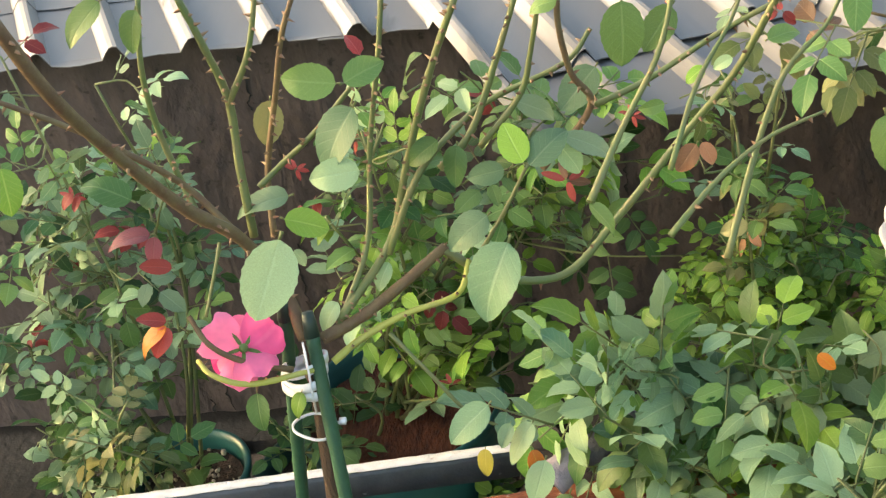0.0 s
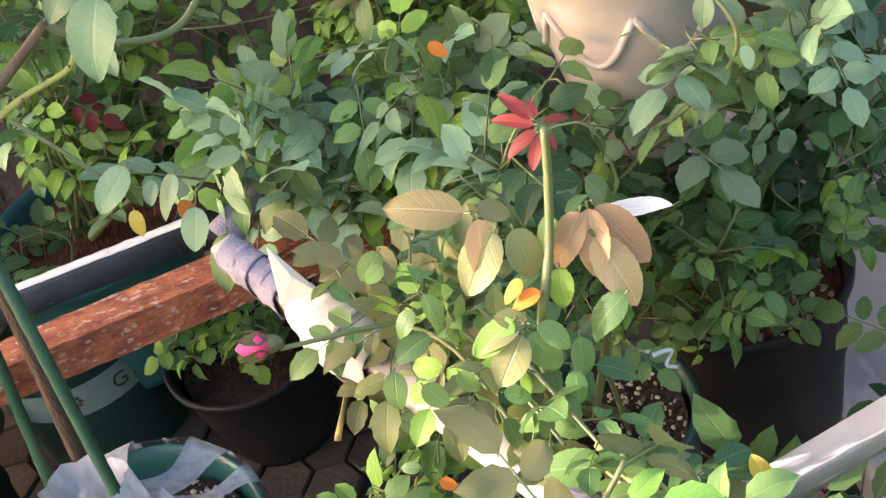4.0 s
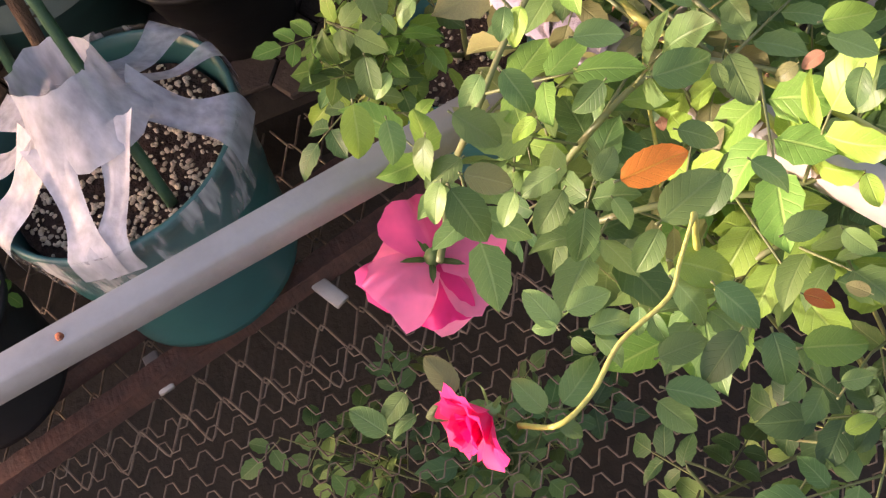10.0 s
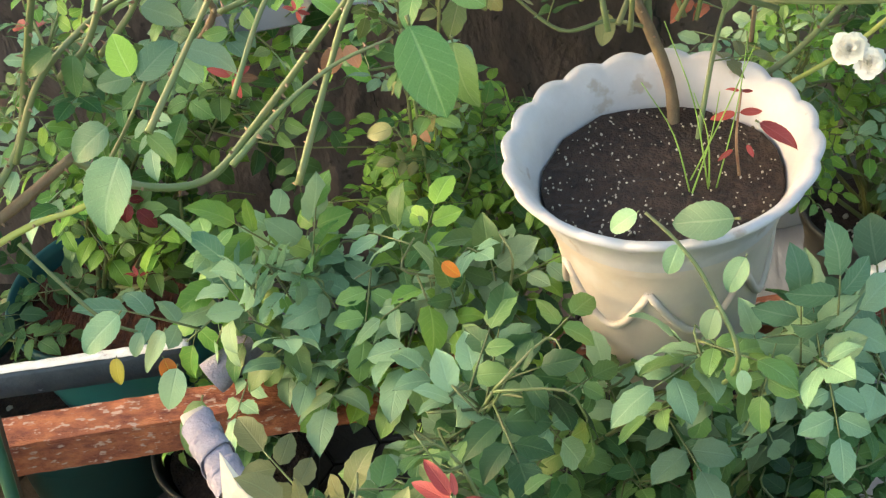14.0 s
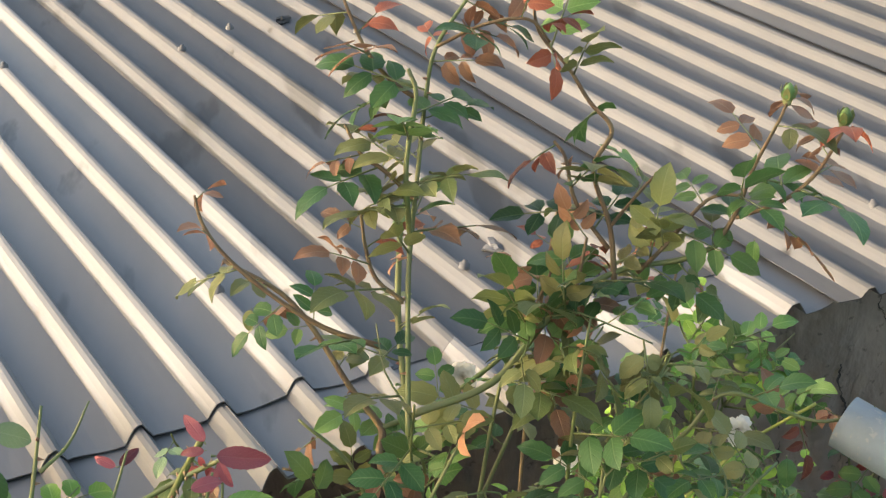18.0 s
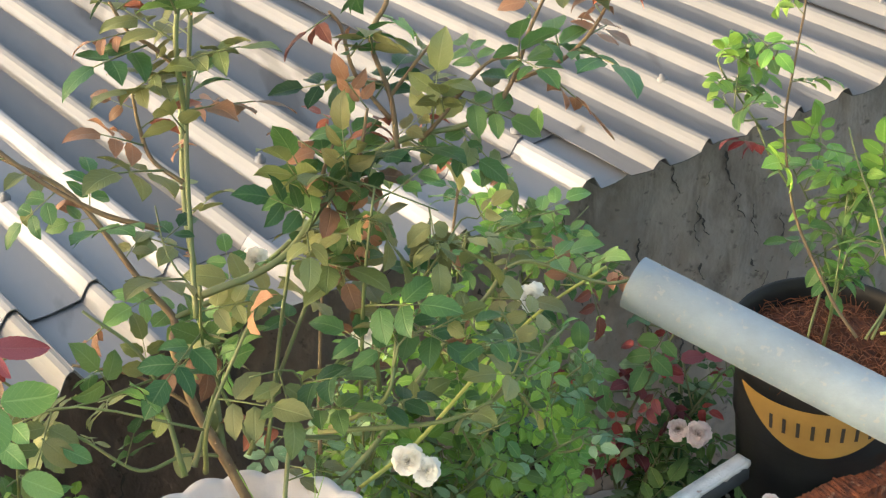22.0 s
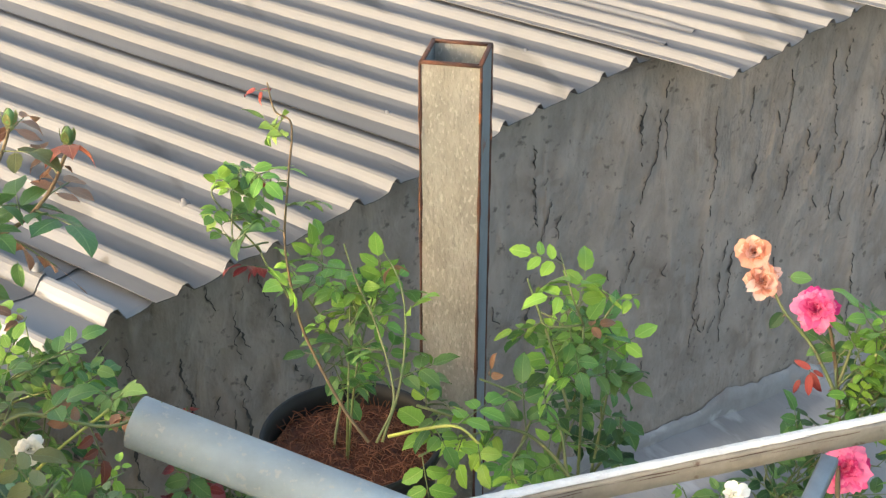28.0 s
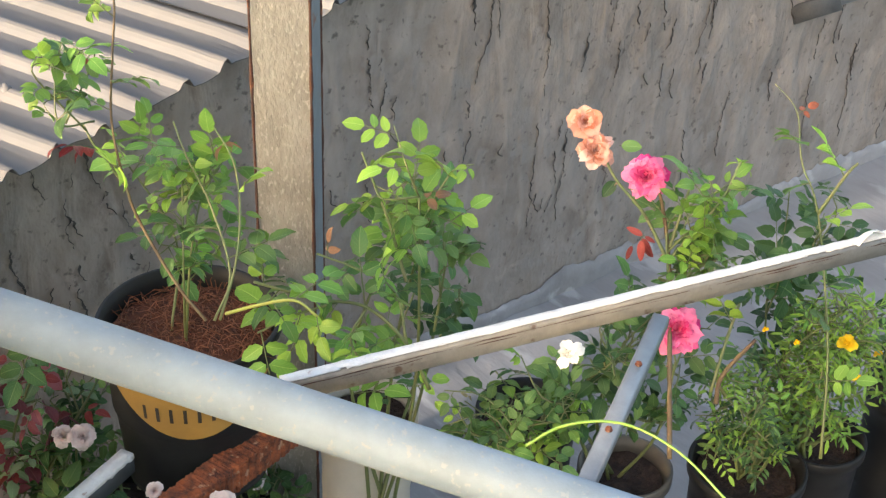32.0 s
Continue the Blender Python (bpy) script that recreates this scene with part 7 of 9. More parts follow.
foliage(b, cane(b, [(0.280, 1.406, 1.273), (0.284, 1.451, 1.345), (0.266, 1.479, 1.407), (0.247, 1.513, 1.449), (0.237, 1.553, 1.505), (0.243, 1.587, 1.519), (0.216, 1.613, 1.559), (0.165, 1.662, 1.647), (0.095, 1.694, 1.695)], 0.0072, 0.0023, CANEB, rng, 0.05), rng, [OLIVE, GREEN, DARK, OLIVE], 0.034, 0.045, 0.45, [BRONZE, COPPER, OLIVE], 0.8)
foliage(b, cane(b, [(0.266, 1.479, 1.407), (0.272, 1.555, 1.457), (0.276, 1.614, 1.508), (0.280, 1.681, 1.599), (0.299, 1.745, 1.703)], 0.0045, 0.0037, CANE, rng, 0.05), rng, [OLIVE, GREEN, DARK, OLIVE], 0.034, 0.045, 0.25, [BRONZE, COPPER, OLIVE], 0.8)
foliage(b, cane(b, [(0.243, 1.587, 1.519), (0.315, 1.604, 1.532), (0.399, 1.623, 1.578), (0.473, 1.645, 1.636), (0.553, 1.651, 1.660)], 0.0034, 0.0023, CANE, rng, 0.05), rng, [OLIVE, GREEN, DARK, OLIVE], 0.034, 0.045, 0.2, [BRONZE, COPPER, OLIVE], 0.8)
foliage(b, cane(b, [(0.358, 1.452, 1.339), (0.424, 1.474, 1.375), (0.517, 1.517, 1.454), (0.578, 1.541, 1.492), (0.628, 1.551, 1.527), (0.714, 1.513, 1.501), (0.778, 1.507, 1.513)], 0.0034, 0.0019, CANE, rng, 0.05), rng, [OLIVE, GREEN, DARK, OLIVE], 0.034, 0.045, 0.5, [BRONZE, COPPER, OLIVE], 0.8)
foliage(b, cane(b, [(0.406, 1.473, 1.324), (0.478, 1.488, 1.357), (0.561, 1.514, 1.414), (0.643, 1.538, 1.463), (0.727, 1.546, 1.500)], 0.0026, 0.0019, CANEY, rng, 0), rng, [OLIVE, GREEN, DARK, OLIVE], 0.034, 0.045, 0.75, [BRONZE, COPPER, OLIVE], 0.8)
cane(b, [(0.322, 1.393, 1.286), (0.385, 1.430, 1.333), (0.406, 1.473, 1.324)], 0.003, 0.0026, CANEB, rng, 0)
foliage(b, cane(b, [(0.371, 1.498, 1.363), (0.388, 1.550, 1.431), (0.414, 1.616, 1.513), (0.444, 1.669, 1.608), (0.475, 1.712, 1.701)], 0.0026, 0.0019, CANEB, rng, 0), rng, [OLIVE, GREEN, DARK, OLIVE], 0.034, 0.045, 0.4, [BRONZE, COPPER, OLIVE], 0.8)
foliage(b, cane(b, [(0.533, 1.529, 1.441), (0.551, 1.582, 1.503), (0.578, 1.626, 1.583), (0.602, 1.668, 1.628)], 0.0023, 0.0015, CANEB, rng, 0), rng, [OLIVE, GREEN, DARK, OLIVE], 0.034, 0.045, 0.3, [BRONZE, COPPER, OLIVE], 0.8)
foliage(b, cane(b, [(0.247, 1.513, 1.449), (0.217, 1.531, 1.473), (0.185, 1.544, 1.491), (0.131, 1.554, 1.509)], 0.0023, 0.0015, CANEB, rng, 0), rng, [OLIVE, GREEN, DARK, OLIVE], 0.034, 0.045, 0.4, [BRONZE, COPPER, OLIVE], 0.8)
foliage(b, cane(b, [(0.266, 1.479, 1.407), (0.226, 1.478, 1.420), (0.178, 1.466, 1.423), (0.128, 1.492, 1.459), (0.083, 1.509, 1.487)], 0.0023, 0.0015, CANE, rng, 0), rng, [OLIVE, GREEN, DARK, OLIVE], 0.034, 0.045, 0.5, [BRONZE, COPPER, OLIVE], 0.8)
foliage(b, cane(b, [(0.295, 1.376, 1.295), (0.313, 1.423, 1.345), (0.333, 1.467, 1.399), (0.352, 1.494, 1.435)], 0.003, 0.0023, CANE, rng, 0), rng, [OLIVE, GREEN, DARK, OLIVE], 0.034, 0.045, 0.6, [BRONZE, COPPER, OLIVE], 0.8)
blade(b, (0.218, 1.516, 1.454), (0.198, 1.500, 1.433), OLIVE, 0.62, (0.01, -0.51, 0.86))
blade(b, (0.259, 1.513, 1.450), (0.259, 1.494, 1.425), OLIVE, 0.62, (0.24, -0.51, 0.87))
blade(b, (0.228, 1.493, 1.423), (0.218, 1.471, 1.396), OLIVE, 0.62, (0.29, -0.57, 0.83))
blade(b, (0.232, 1.540, 1.486), (0.212, 1.525, 1.465), BRONZE, 0.62, (-0.13, -0.42, 0.91))
blade(b, (0.251, 1.541, 1.488), (0.263, 1.525, 1.466), BRONZE, 0.62, (-0.17, -0.58, 0.82))
blade(b, (0.086, 1.521, 1.470), (0.127, 1.500, 1.436), OLIVE, 0.62, (0.13, -0.42, 0.91))
blade(b, (0.528, 1.522, 1.516), (0.542, 1.489, 1.475), DARK, 0.62, (0.08, -0.48, 0.90))
blade(b, (0.663, 1.466, 1.498), (0.659, 1.445, 1.468), DARK, 0.62, (-0.15, -0.50, 0.86))
blade(b, (0.544, 1.617, 1.678), (0.541, 1.600, 1.646), DARK, 0.62, (-0.14, -0.57, 0.81))
blade(b, (0.663, 1.591, 1.695), (0.653, 1.580, 1.669), GREEN, 0.62, (-0.36, -0.47, 0.83))
blade(b, (0.120, 1.644, 1.659), (0.110, 1.632, 1.638), OLIVE, 0.62, (-0.04, -0.56, 0.84))
cane(b, [(0.337, 1.340, 1.310), (0.334, 1.345, 1.36), (0.341, 1.362, 1.405)], 0.0016, 0.001, THORN, rng, 0)
blade(b, (0.336, 1.350, 1.387), (0.310, 1.351, 1.386), REDLEAF, 0.4, (-0.05, -0.45, 0.89))
blade(b, (0.336, 1.350, 1.387), (0.359, 1.349, 1.389), REDLEAF, 0.4, (-0.06, -0.47, 0.88))
blade(b, (0.340, 1.363, 1.402), (0.327, 1.368, 1.406), REDLEAF, 0.4, (-0.01, -0.39, 0.93))
blade(b, (0.340, 1.363, 1.402), (0.352, 1.362, 1.403), REDLEAF, 0.4, (-0.05, -0.35, 0.94))
blade(b, (0.351, 1.342, 1.382), (0.394, 1.324, 1.369), REDLEAF, 0.4, (-0.09, -0.48, 0.87))
blade(b, (0.329, 1.327, 1.363), (0.312, 1.323, 1.357), REDLEAF, 0.4, (-0.16, -0.16, 1.03))
blade(b, (0.341, 1.329, 1.366), (0.347, 1.319, 1.357), REDLEAF, 0.4, (-0.14, -0.47, 0.88))
foliage(b, cane(b, [(0.259, 1.411, 1.633), (0.269, 1.453, 1.694), (0.281, 1.498, 1.767), (0.300, 1.537, 1.843), (0.318, 1.576, 1.907), (0.334, 1.593, 1.952), (0.372, 1.614, 1.992), (0.406, 1.621, 2.031), (0.439, 1.634, 2.057), (0.485, 1.637, 2.063)], 0.0028, 0.0015, CANE, rng, 0.04), rng, [OLIVE, DARK, BRONZE, DARK, GREEN, OLIVE], 0.037, 0.023, 0.3, [BRONZE, COPPER, OLIVE, BRONZE], 0.62)
foliage(b, cane(b, [(0.285, 1.508, 1.785), (0.288, 1.516, 1.866), (0.305, 1.541, 1.924), (0.301, 1.552, 1.949)], 0.003, 0.002, CANE, rng, 0), rng, [DARK, GREEN, OLIVE], 0.036, 0.022, 0.1)
foliage(b, cane(b, [(0.317, 1.574, 1.902), (0.286, 1.578, 1.929), (0.264, 1.592, 1.962), (0.249, 1.610, 2.009)], 0.0025, 0.0015, CANEB, rng, 0), rng, [OLIVE, DARK, BRONZE, DARK, GREEN, OLIVE], 0.037, 0.023, 0.2, [BRONZE, COPPER, OLIVE, BRONZE], 0.62)
foliage(b, cane(b, [(0.297, 1.527, 1.823), (0.269, 1.544, 1.851), (0.249, 1.553, 1.867), (0.237, 1.566, 1.894)], 0.0025, 0.0015, CANEB, rng, 0), rng, [OLIVE, DARK, BRONZE, DARK, GREEN, OLIVE], 0.037, 0.023, 0.2, [BRONZE, COPPER, OLIVE, BRONZE], 0.62)
foliage(b, cane(b, [(0.272, 1.482, 1.739), (0.248, 1.496, 1.761), (0.242, 1.513, 1.790), (0.242, 1.529, 1.819)], 0.0025, 0.0015, CANEB, rng, 0), rng, [OLIVE, DARK, BRONZE, DARK, GREEN, OLIVE], 0.037, 0.023, 0.2, [BRONZE, COPPER, OLIVE, BRONZE], 0.62)
foliage(b, cane(b, [(0.244, 1.462, 1.705), (0.193, 1.477, 1.725), (0.145, 1.497, 1.759), (0.108, 1.516, 1.796), (0.091, 1.530, 1.825), (0.087, 1.542, 1.850)], 0.003, 0.0015, CANEB, rng, 0), rng, [OLIVE, DARK, GREEN], 0.036, 0.045, 0.1, [COPPER, BRONZE], 0.8)
foliage(b, cane(b, [(0.334, 1.593, 1.952), (0.379, 1.584, 1.972), (0.422, 1.577, 1.975), (0.442, 1.575, 1.950)], 0.002, 0.0015, CANEB, rng, 0), rng, [OLIVE, DARK, BRONZE, DARK, GREEN, OLIVE], 0.037, 0.023, 0.3, [BRONZE, COPPER, OLIVE, BRONZE], 0.62)
foliage(b, cane(b, [(0.479, 1.478, 1.731), (0.482, 1.506, 1.779), (0.473, 1.535, 1.829), (0.495, 1.547, 1.863), (0.479, 1.572, 1.885), (0.462, 1.590, 1.917), (0.440, 1.617, 1.946), (0.437, 1.632, 1.983)], 0.003, 0.0015, CANEB, rng, 0), rng, [OLIVE, GREEN, OLIVE], 0.036, 0.04, 0.05, [OLIVE, BRONZE], 0.9)
foliage(b, cane(b, [(0.478, 1.496, 1.760), (0.453, 1.525, 1.800), (0.448, 1.546, 1.840), (0.439, 1.556, 1.855)], 0.0025, 0.0015, CANEB, rng, 0), rng, [OLIVE, DARK, BRONZE, DARK, GREEN, OLIVE], 0.037, 0.023, 0.2, [BRONZE, COPPER, OLIVE, BRONZE], 0.62)
foliage(b, cane(b, [(0.482, 1.506, 1.779), (0.513, 1.514, 1.808), (0.529, 1.517, 1.822)], 0.002, 0.0015, CANEB, rng, 0), rng, [OLIVE, DARK, BRONZE, DARK, GREEN, OLIVE], 0.037, 0.023, 0.3, [BRONZE, COPPER, OLIVE, BRONZE], 0.62)
foliage(b, cane(b, [(0.267, 1.423, 1.649), (0.347, 1.436, 1.664), (0.413, 1.468, 1.710), (0.480, 1.484, 1.740), (0.546, 1.472, 1.752), (0.590, 1.468, 1.769)], 0.004, 0.0025, CANE, rng, 0.05), rng, [DARK, GREEN, OLIVE], 0.038, 0.030, 0.25, [OLIVE], 0.95)
foliage(b, cane(b, [(0.573, 1.468, 1.759), (0.600, 1.478, 1.793), (0.621, 1.492, 1.832), (0.647, 1.502, 1.872), (0.657, 1.507, 1.890)], 0.0025, 0.0015, CANEB, rng, 0), rng, [OLIVE, DARK, BRONZE, DARK, GREEN, OLIVE], 0.037, 0.023, 0.2, [BRONZE, COPPER, OLIVE, BRONZE], 0.62)
foliage(b, cane(b, [(0.599, 1.476, 1.788), (0.642, 1.468, 1.804), (0.675, 1.469, 1.829), (0.700, 1.476, 1.864), (0.703, 1.478, 1.871)], 0.0025, 0.0015, CANEB, rng, 0), rng, [OLIVE, DARK, BRONZE, DARK, GREEN, OLIVE], 0.037, 0.023, 0.2, [BRONZE, COPPER, OLIVE, BRONZE], 0.62)
foliage(b, cane(b, [(0.502, 1.478, 1.740), (0.524, 1.474, 1.764), (0.573, 1.484, 1.807), (0.604, 1.476, 1.812)], 0.0025, 0.0015, CANEB, rng, 0), rng, [DARK, GREEN, OLIVE], 0.036, 0.03, 0.1)
foliage(b, cane(b, [(0.412, 1.465, 1.705), (0.437, 1.474, 1.728), (0.457, 1.498, 1.775)], 0.0025, 0.0015, CANEB, rng, 0), rng, [OLIVE, DARK, BRONZE, DARK, GREEN, OLIVE], 0.037, 0.023, 0.2, [BRONZE, COPPER, OLIVE, BRONZE], 0.62)
foliage(b, cane(b, [(0.388, 1.461, 1.692), (0.404, 1.479, 1.724), (0.419, 1.490, 1.747)], 0.0025, 0.0015, CANEB, rng, 0), rng, [OLIVE, DARK, BRONZE, DARK, GREEN, OLIVE], 0.037, 0.023, 0.1, [BRONZE, COPPER, OLIVE, BRONZE], 0.62)
shoots(b, (0.30, 1.41, 1.45), (0.338, 1.439, 1.683), (0.22, 0.05, 0.08), 5, rng, [OLIVE, GREEN, DARK, OLIVE], 0.036, [BRONZE, OLIVE], 0.038, 0.0025, tip_from=0.85)
shoots(b, (0.42, 1.41, 1.50), (0.50, 1.413, 1.691), (0.17, 0.05, 0.06), 5, rng, [OLIVE, GREEN, DARK, OLIVE], 0.036, [BRONZE, OLIVE], 0.038, 0.0025, tip_from=0.85)
bud(b, GREEN, (0.658, 1.509, 1.895), (0.1, 0, 1), 0.008)
bud(b, GREEN, (0.704, 1.480, 1.876), (0.1, 0, 1), 0.008)
shoots(b, (0.36, 1.41, 1.47), (0.46, 1.42, 1.57), (0.26, 0.08, 0.09), 6, rng, [OLIVE, GREEN, DARK, OLIVE], 0.036, [BRONZE, OLIVE], 0.04, 0.003, tip_from=0.88)
shoots(b, (0.24, 1.40, 1.46), (0.2, 1.42, 1.6), (0.2, 0.08, 0.1), 3, rng, [OLIVE, GREEN], 0.036, [BRONZE], 0.045, 0.003)
blade(b, (0.050, 1.065, 1.824), (0.105, 1.070, 1.820), GREEN, 0.58, (0.00, -0.82, 0.67))
blade(b, (0.065, 1.021, 1.775), (0.105, 1.020, 1.766), GREEN, 0.58, (-0.02, -0.71, 0.75))
blade(b, (0.086, 1.000, 1.751), (0.101, 0.954, 1.708), GREEN, 0.62, (0.09, -0.47, 0.88))
blade(b, (0.084, 1.092, 1.848), (0.108, 1.098, 1.851), WINE, 0.5, (0.05, -0.39, 0.94))
b = rose("bushy small-leaved rose with white flowers in the ribbed pot", (0.585, 1.75, 0.88), "rose_bush", "rose bush")
shoots(b, (0.585, 1.75, 0.88), (0.56, 1.64, 1.24), (0.24, 0.13, 0.22), 112, rng, [LIGHT, GREYGREEN, GREEN, LIGHT], 0.024, [LIGHT, GREEN], 0.034, 0.0035, tip_from=0.95)
flower(b, WHITE, (0.451, 1.412, 1.402), (-0.16, -0.74, 0.85), 0.017, 1, 38, openness=0.9)
flower(b, WHITE, (0.467, 1.400, 1.393), (-0.17, -0.74, 0.86), 0.016, 2, 38, openness=0.9)
flower(b, WHITE, (0.446, 1.564, 1.463), (-0.15, -0.80, 0.78), 0.016, 3, 38, openness=0.8)
flower(b, WHITE, (0.624, 1.511, 1.506), (-0.26, -0.78, 0.76), 0.016, 4, 38, openness=0.8)
flower(b, WHITE, (0.345, 1.648, 1.532), (-0.08, -0.85, 0.73), 0.017, 5, 38, openness=0.8)
b = rose("light green slender rose beside the roof edge", (0.66, 1.9, 0.86), "rose_bush", "rose bush")
shoots(b, (0.66, 1.90, 0.86), (0.74, 1.84, 1.36), (0.16, 0.1, 0.16), 16, rng, [LIGHT, GREEN, GREEN], 0.032, [LIGHT, BRONZE], 0.04, 0.0035, tip_from=0.94)
b = rose("rose with wine-red leaves against the wall", (0.9, 1.83, 0.62), "rose_bush", "rose bush")
shoots(b, (0.90, 1.83, 0.62), (0.9, 1.84, 1.04), (0.17, 0.09, 0.22), 18, rng, [WINE, GREEN, GREYGREEN, WINE], 0.034, [REDLEAF], 0.045, 0.0035)
shoots(b, (0.90, 1.83, 0.62), (1.02, 1.9, 0.96), (0.1, 0.08, 0.16), 12, rng, [GREEN, DARK], 0.024, None, 0.035, 0.0035)
flower(b, BLUSH, (0.951, 1.732, 1.043), (-0.35, -0.69, 0.84), 0.02, 6, 38, openness=0.9)
flower(b, BLUSH, (0.933, 1.761, 1.033), (-0.34, -0.69, 0.84), 0.016, 7, 38, openness=0.9)
flower(b, BLUSH, (0.974, 1.558, 1.054), (-0.38, -0.64, 0.87), 0.012, 9, 38, openness=0.8)
flower(b, BLUSH, (1.043, 1.493, 1.036), (-0.42, -0.61, 0.88), 0.02, 10, 38, openness=1)
b = rose("young rose with light leaves and red tips in the black pot", (1.115, 1.685, 1.19), "rose_bush", "rose bush")
foliage(b, cane(b, [(1.067, 1.547, 1.314), (1.059, 1.601, 1.340), (1.055, 1.685, 1.395), (1.054, 1.719, 1.441), (1.063, 1.762, 1.516), (1.091, 1.797, 1.597), (1.115, 1.829, 1.656), (1.099, 1.845, 1.674), (1.098, 1.863, 1.710)], 0.0024, 0.0012, CANEB, rng, 0), rng, [GREEN, LIGHT], 0.034, 0.04, 0.45, [REDLEAF, BRONZE], 0.95)
foliage(b, cane(b, [(1.076, 1.541, 1.313), (1.115, 1.560, 1.361), (1.131, 1.629, 1.426), (1.128, 1.682, 1.480), (1.135, 1.725, 1.511)], 0.002, 0.0012, CANE, rng, 0), rng, [GREEN, LIGHT], 0.034, 0.04, 0.3, [REDLEAF, BRONZE], 0.9)
foliage(b, cane(b, [(1.083, 1.538, 1.313), (1.126, 1.563, 1.373), (1.164, 1.610, 1.424), (1.179, 1.648, 1.472), (1.180, 1.695, 1.502)], 0.002, 0.0012, CANE, rng, 0), rng, [GREEN, LIGHT], 0.034, 0.04, 0.3, [REDLEAF, BRONZE], 0.9)
foliage(b, cane(b, [(1.054, 1.719, 1.441), (1.036, 1.754, 1.483), (1.029, 1.779, 1.518)], 0.002, 0.0015, CANE, rng, 0), rng, [GREEN, LIGHT], 0.034, 0.04, 0.2, [REDLEAF, BRONZE], 0.6)
foliage(b, cane(b, [(1.080, 1.517, 1.337), (1.114, 1.485, 1.356), (1.144, 1.450, 1.370), (1.161, 1.423, 1.353)], 0.0025, 0.0018, CANEY, rng, 0), rng, [LIGHT], 0.040, 0.04, 0.5)
shoots(b, (1.029, 1.779, 1.515), (1.018, 1.795, 1.60), (0.028, 0.02, 0.05), 5, random.Random(93), [GREEN, LIGHT], 0.028, [COPPER, LIGHT], 0.03, 0.0016)
shoots(b, (1.115, 1.685, 1.19), (1.12, 1.72, 1.40), (0.12, 0.08, 0.11), 20, rng, [GREEN, LIGHT], 0.032, [LIGHT], 0.045, 0.0022)
b = rose("light green rose behind the painted bar", (1.36, 1.55, 0.8), "rose_bush", "rose bush")
shoots(b, (1.36, 1.55, 0.80), (1.39, 1.52, 1.4), (0.15, 0.08, 0.12), 16, rng, [GREEN, LIGHT], 0.034, [BRONZE, COPPER, LIGHT], 0.042, 0.0035, tip_from=0.92)
foliage(b, cane(b, [(1.314, 1.378, 1.190), (1.297, 1.410, 1.257), (1.271, 1.466, 1.296), (1.210, 1.498, 1.318), (1.139, 1.541, 1.350)], 0.003, 0.0018, CANE, rng, 0), rng, [LIGHT, GREEN, LIGHT], 0.036, 0.03, 0.3, [BRONZE, LIGHT], 0.9)
foliage(b, cane(b, [(1.271, 1.466, 1.296), (1.229, 1.446, 1.274), (1.226, 1.404, 1.244)], 0.002, 0.0015, CANE, rng, 0), rng, [LIGHT, GREEN], 0.034, 0.025, 0.1)
foliage(b, cane(b, [(1.243, 1.492, 1.303), (1.172, 1.498, 1.306), (1.120, 1.506, 1.295)], 0.002, 0.0015, CANE, rng, 0), rng, [LIGHT], 0.045, 0.03, 0.3)
foliage(b, cane(b, [(1.297, 1.410, 1.257), (1.309, 1.452, 1.312), (1.282, 1.494, 1.337), (1.239, 1.540, 1.357)], 0.0025, 0.0015, CANE, rng, 0), rng, [LIGHT, GREEN], 0.034, 0.03, 0.3, [BRONZE, BLUSHLEAF], 0.8)
foliage(b, cane(b, [(1.341, 1.470, 1.308), (1.348, 1.519, 1.373), (1.348, 1.560, 1.426), (1.347, 1.585, 1.460)], 0.0025, 0.0015, CANE, rng, 0), rng, [GREEN, LIGHT], 0.034, 0.035, 0.3)
shoots(b, (1.36, 1.55, 0.80), (1.50, 1.58, 1.20), (0.08, 0.06, 0.12), 7, rng, [GREEN, DARK], 0.036, None, 0.045, 0.0035)
b = rose("rose with pink and peach flowers in a dark pot", (1.72, 1.38, 0.8), "rose_bush", "rose bush")
cane(b, [(1.582, 1.158, 1.079), (1.676, 1.263, 1.170), (1.752, 1.349, 1.242), (1.774, 1.399, 1.320), (1.774, 1.421, 1.344)], 0.004, 0.0025, CANEB, rng, 0.03)
cane(b, [(1.752, 1.349, 1.242), (1.750, 1.410, 1.302), (1.736, 1.462, 1.342), (1.733, 1.501, 1.384)], 0.003, 0.002, CANE, rng, 0.03)
foliage(b, cane(b, [(1.755, 1.352, 1.249), (1.795, 1.345, 1.289), (1.840, 1.336, 1.338), (1.872, 1.340, 1.385)], 0.003, 0.002, CANE, rng, 0), rng, [LIGHT, GREEN], 0.036, 0.035, 0.2, [LIGHT], 0.8)
foliage(b, cane(b, [(1.761, 1.360, 1.264), (1.789, 1.371, 1.308), (1.817, 1.381, 1.354)], 0.003, 0.002, CANE, rng, 0), rng, [LIGHT, GREEN], 0.034, 0.035, 0.3)
foliage(b, cane(b, [(1.737, 1.329, 1.208), (1.775, 1.318, 1.240), (1.804, 1.301, 1.258)], 0.003, 0.002, CANE, rng, 0), rng, [GREEN, LIGHT], 0.034, 0.04, 0.2)
cane(b, [(1.723, 1.198, 1.084), (1.745, 1.212, 1.118), (1.799, 1.203, 1.168)], 0.004, 0.003, CANEB, rng, 0)
foliage(b, cane(b, [(1.724, 1.212, 1.096), (1.773, 1.235, 1.165), (1.803, 1.246, 1.208)], 0.003, 0.002, CANE, rng, 0), rng, [LIGHT], 0.03, 0.04, 0.5)
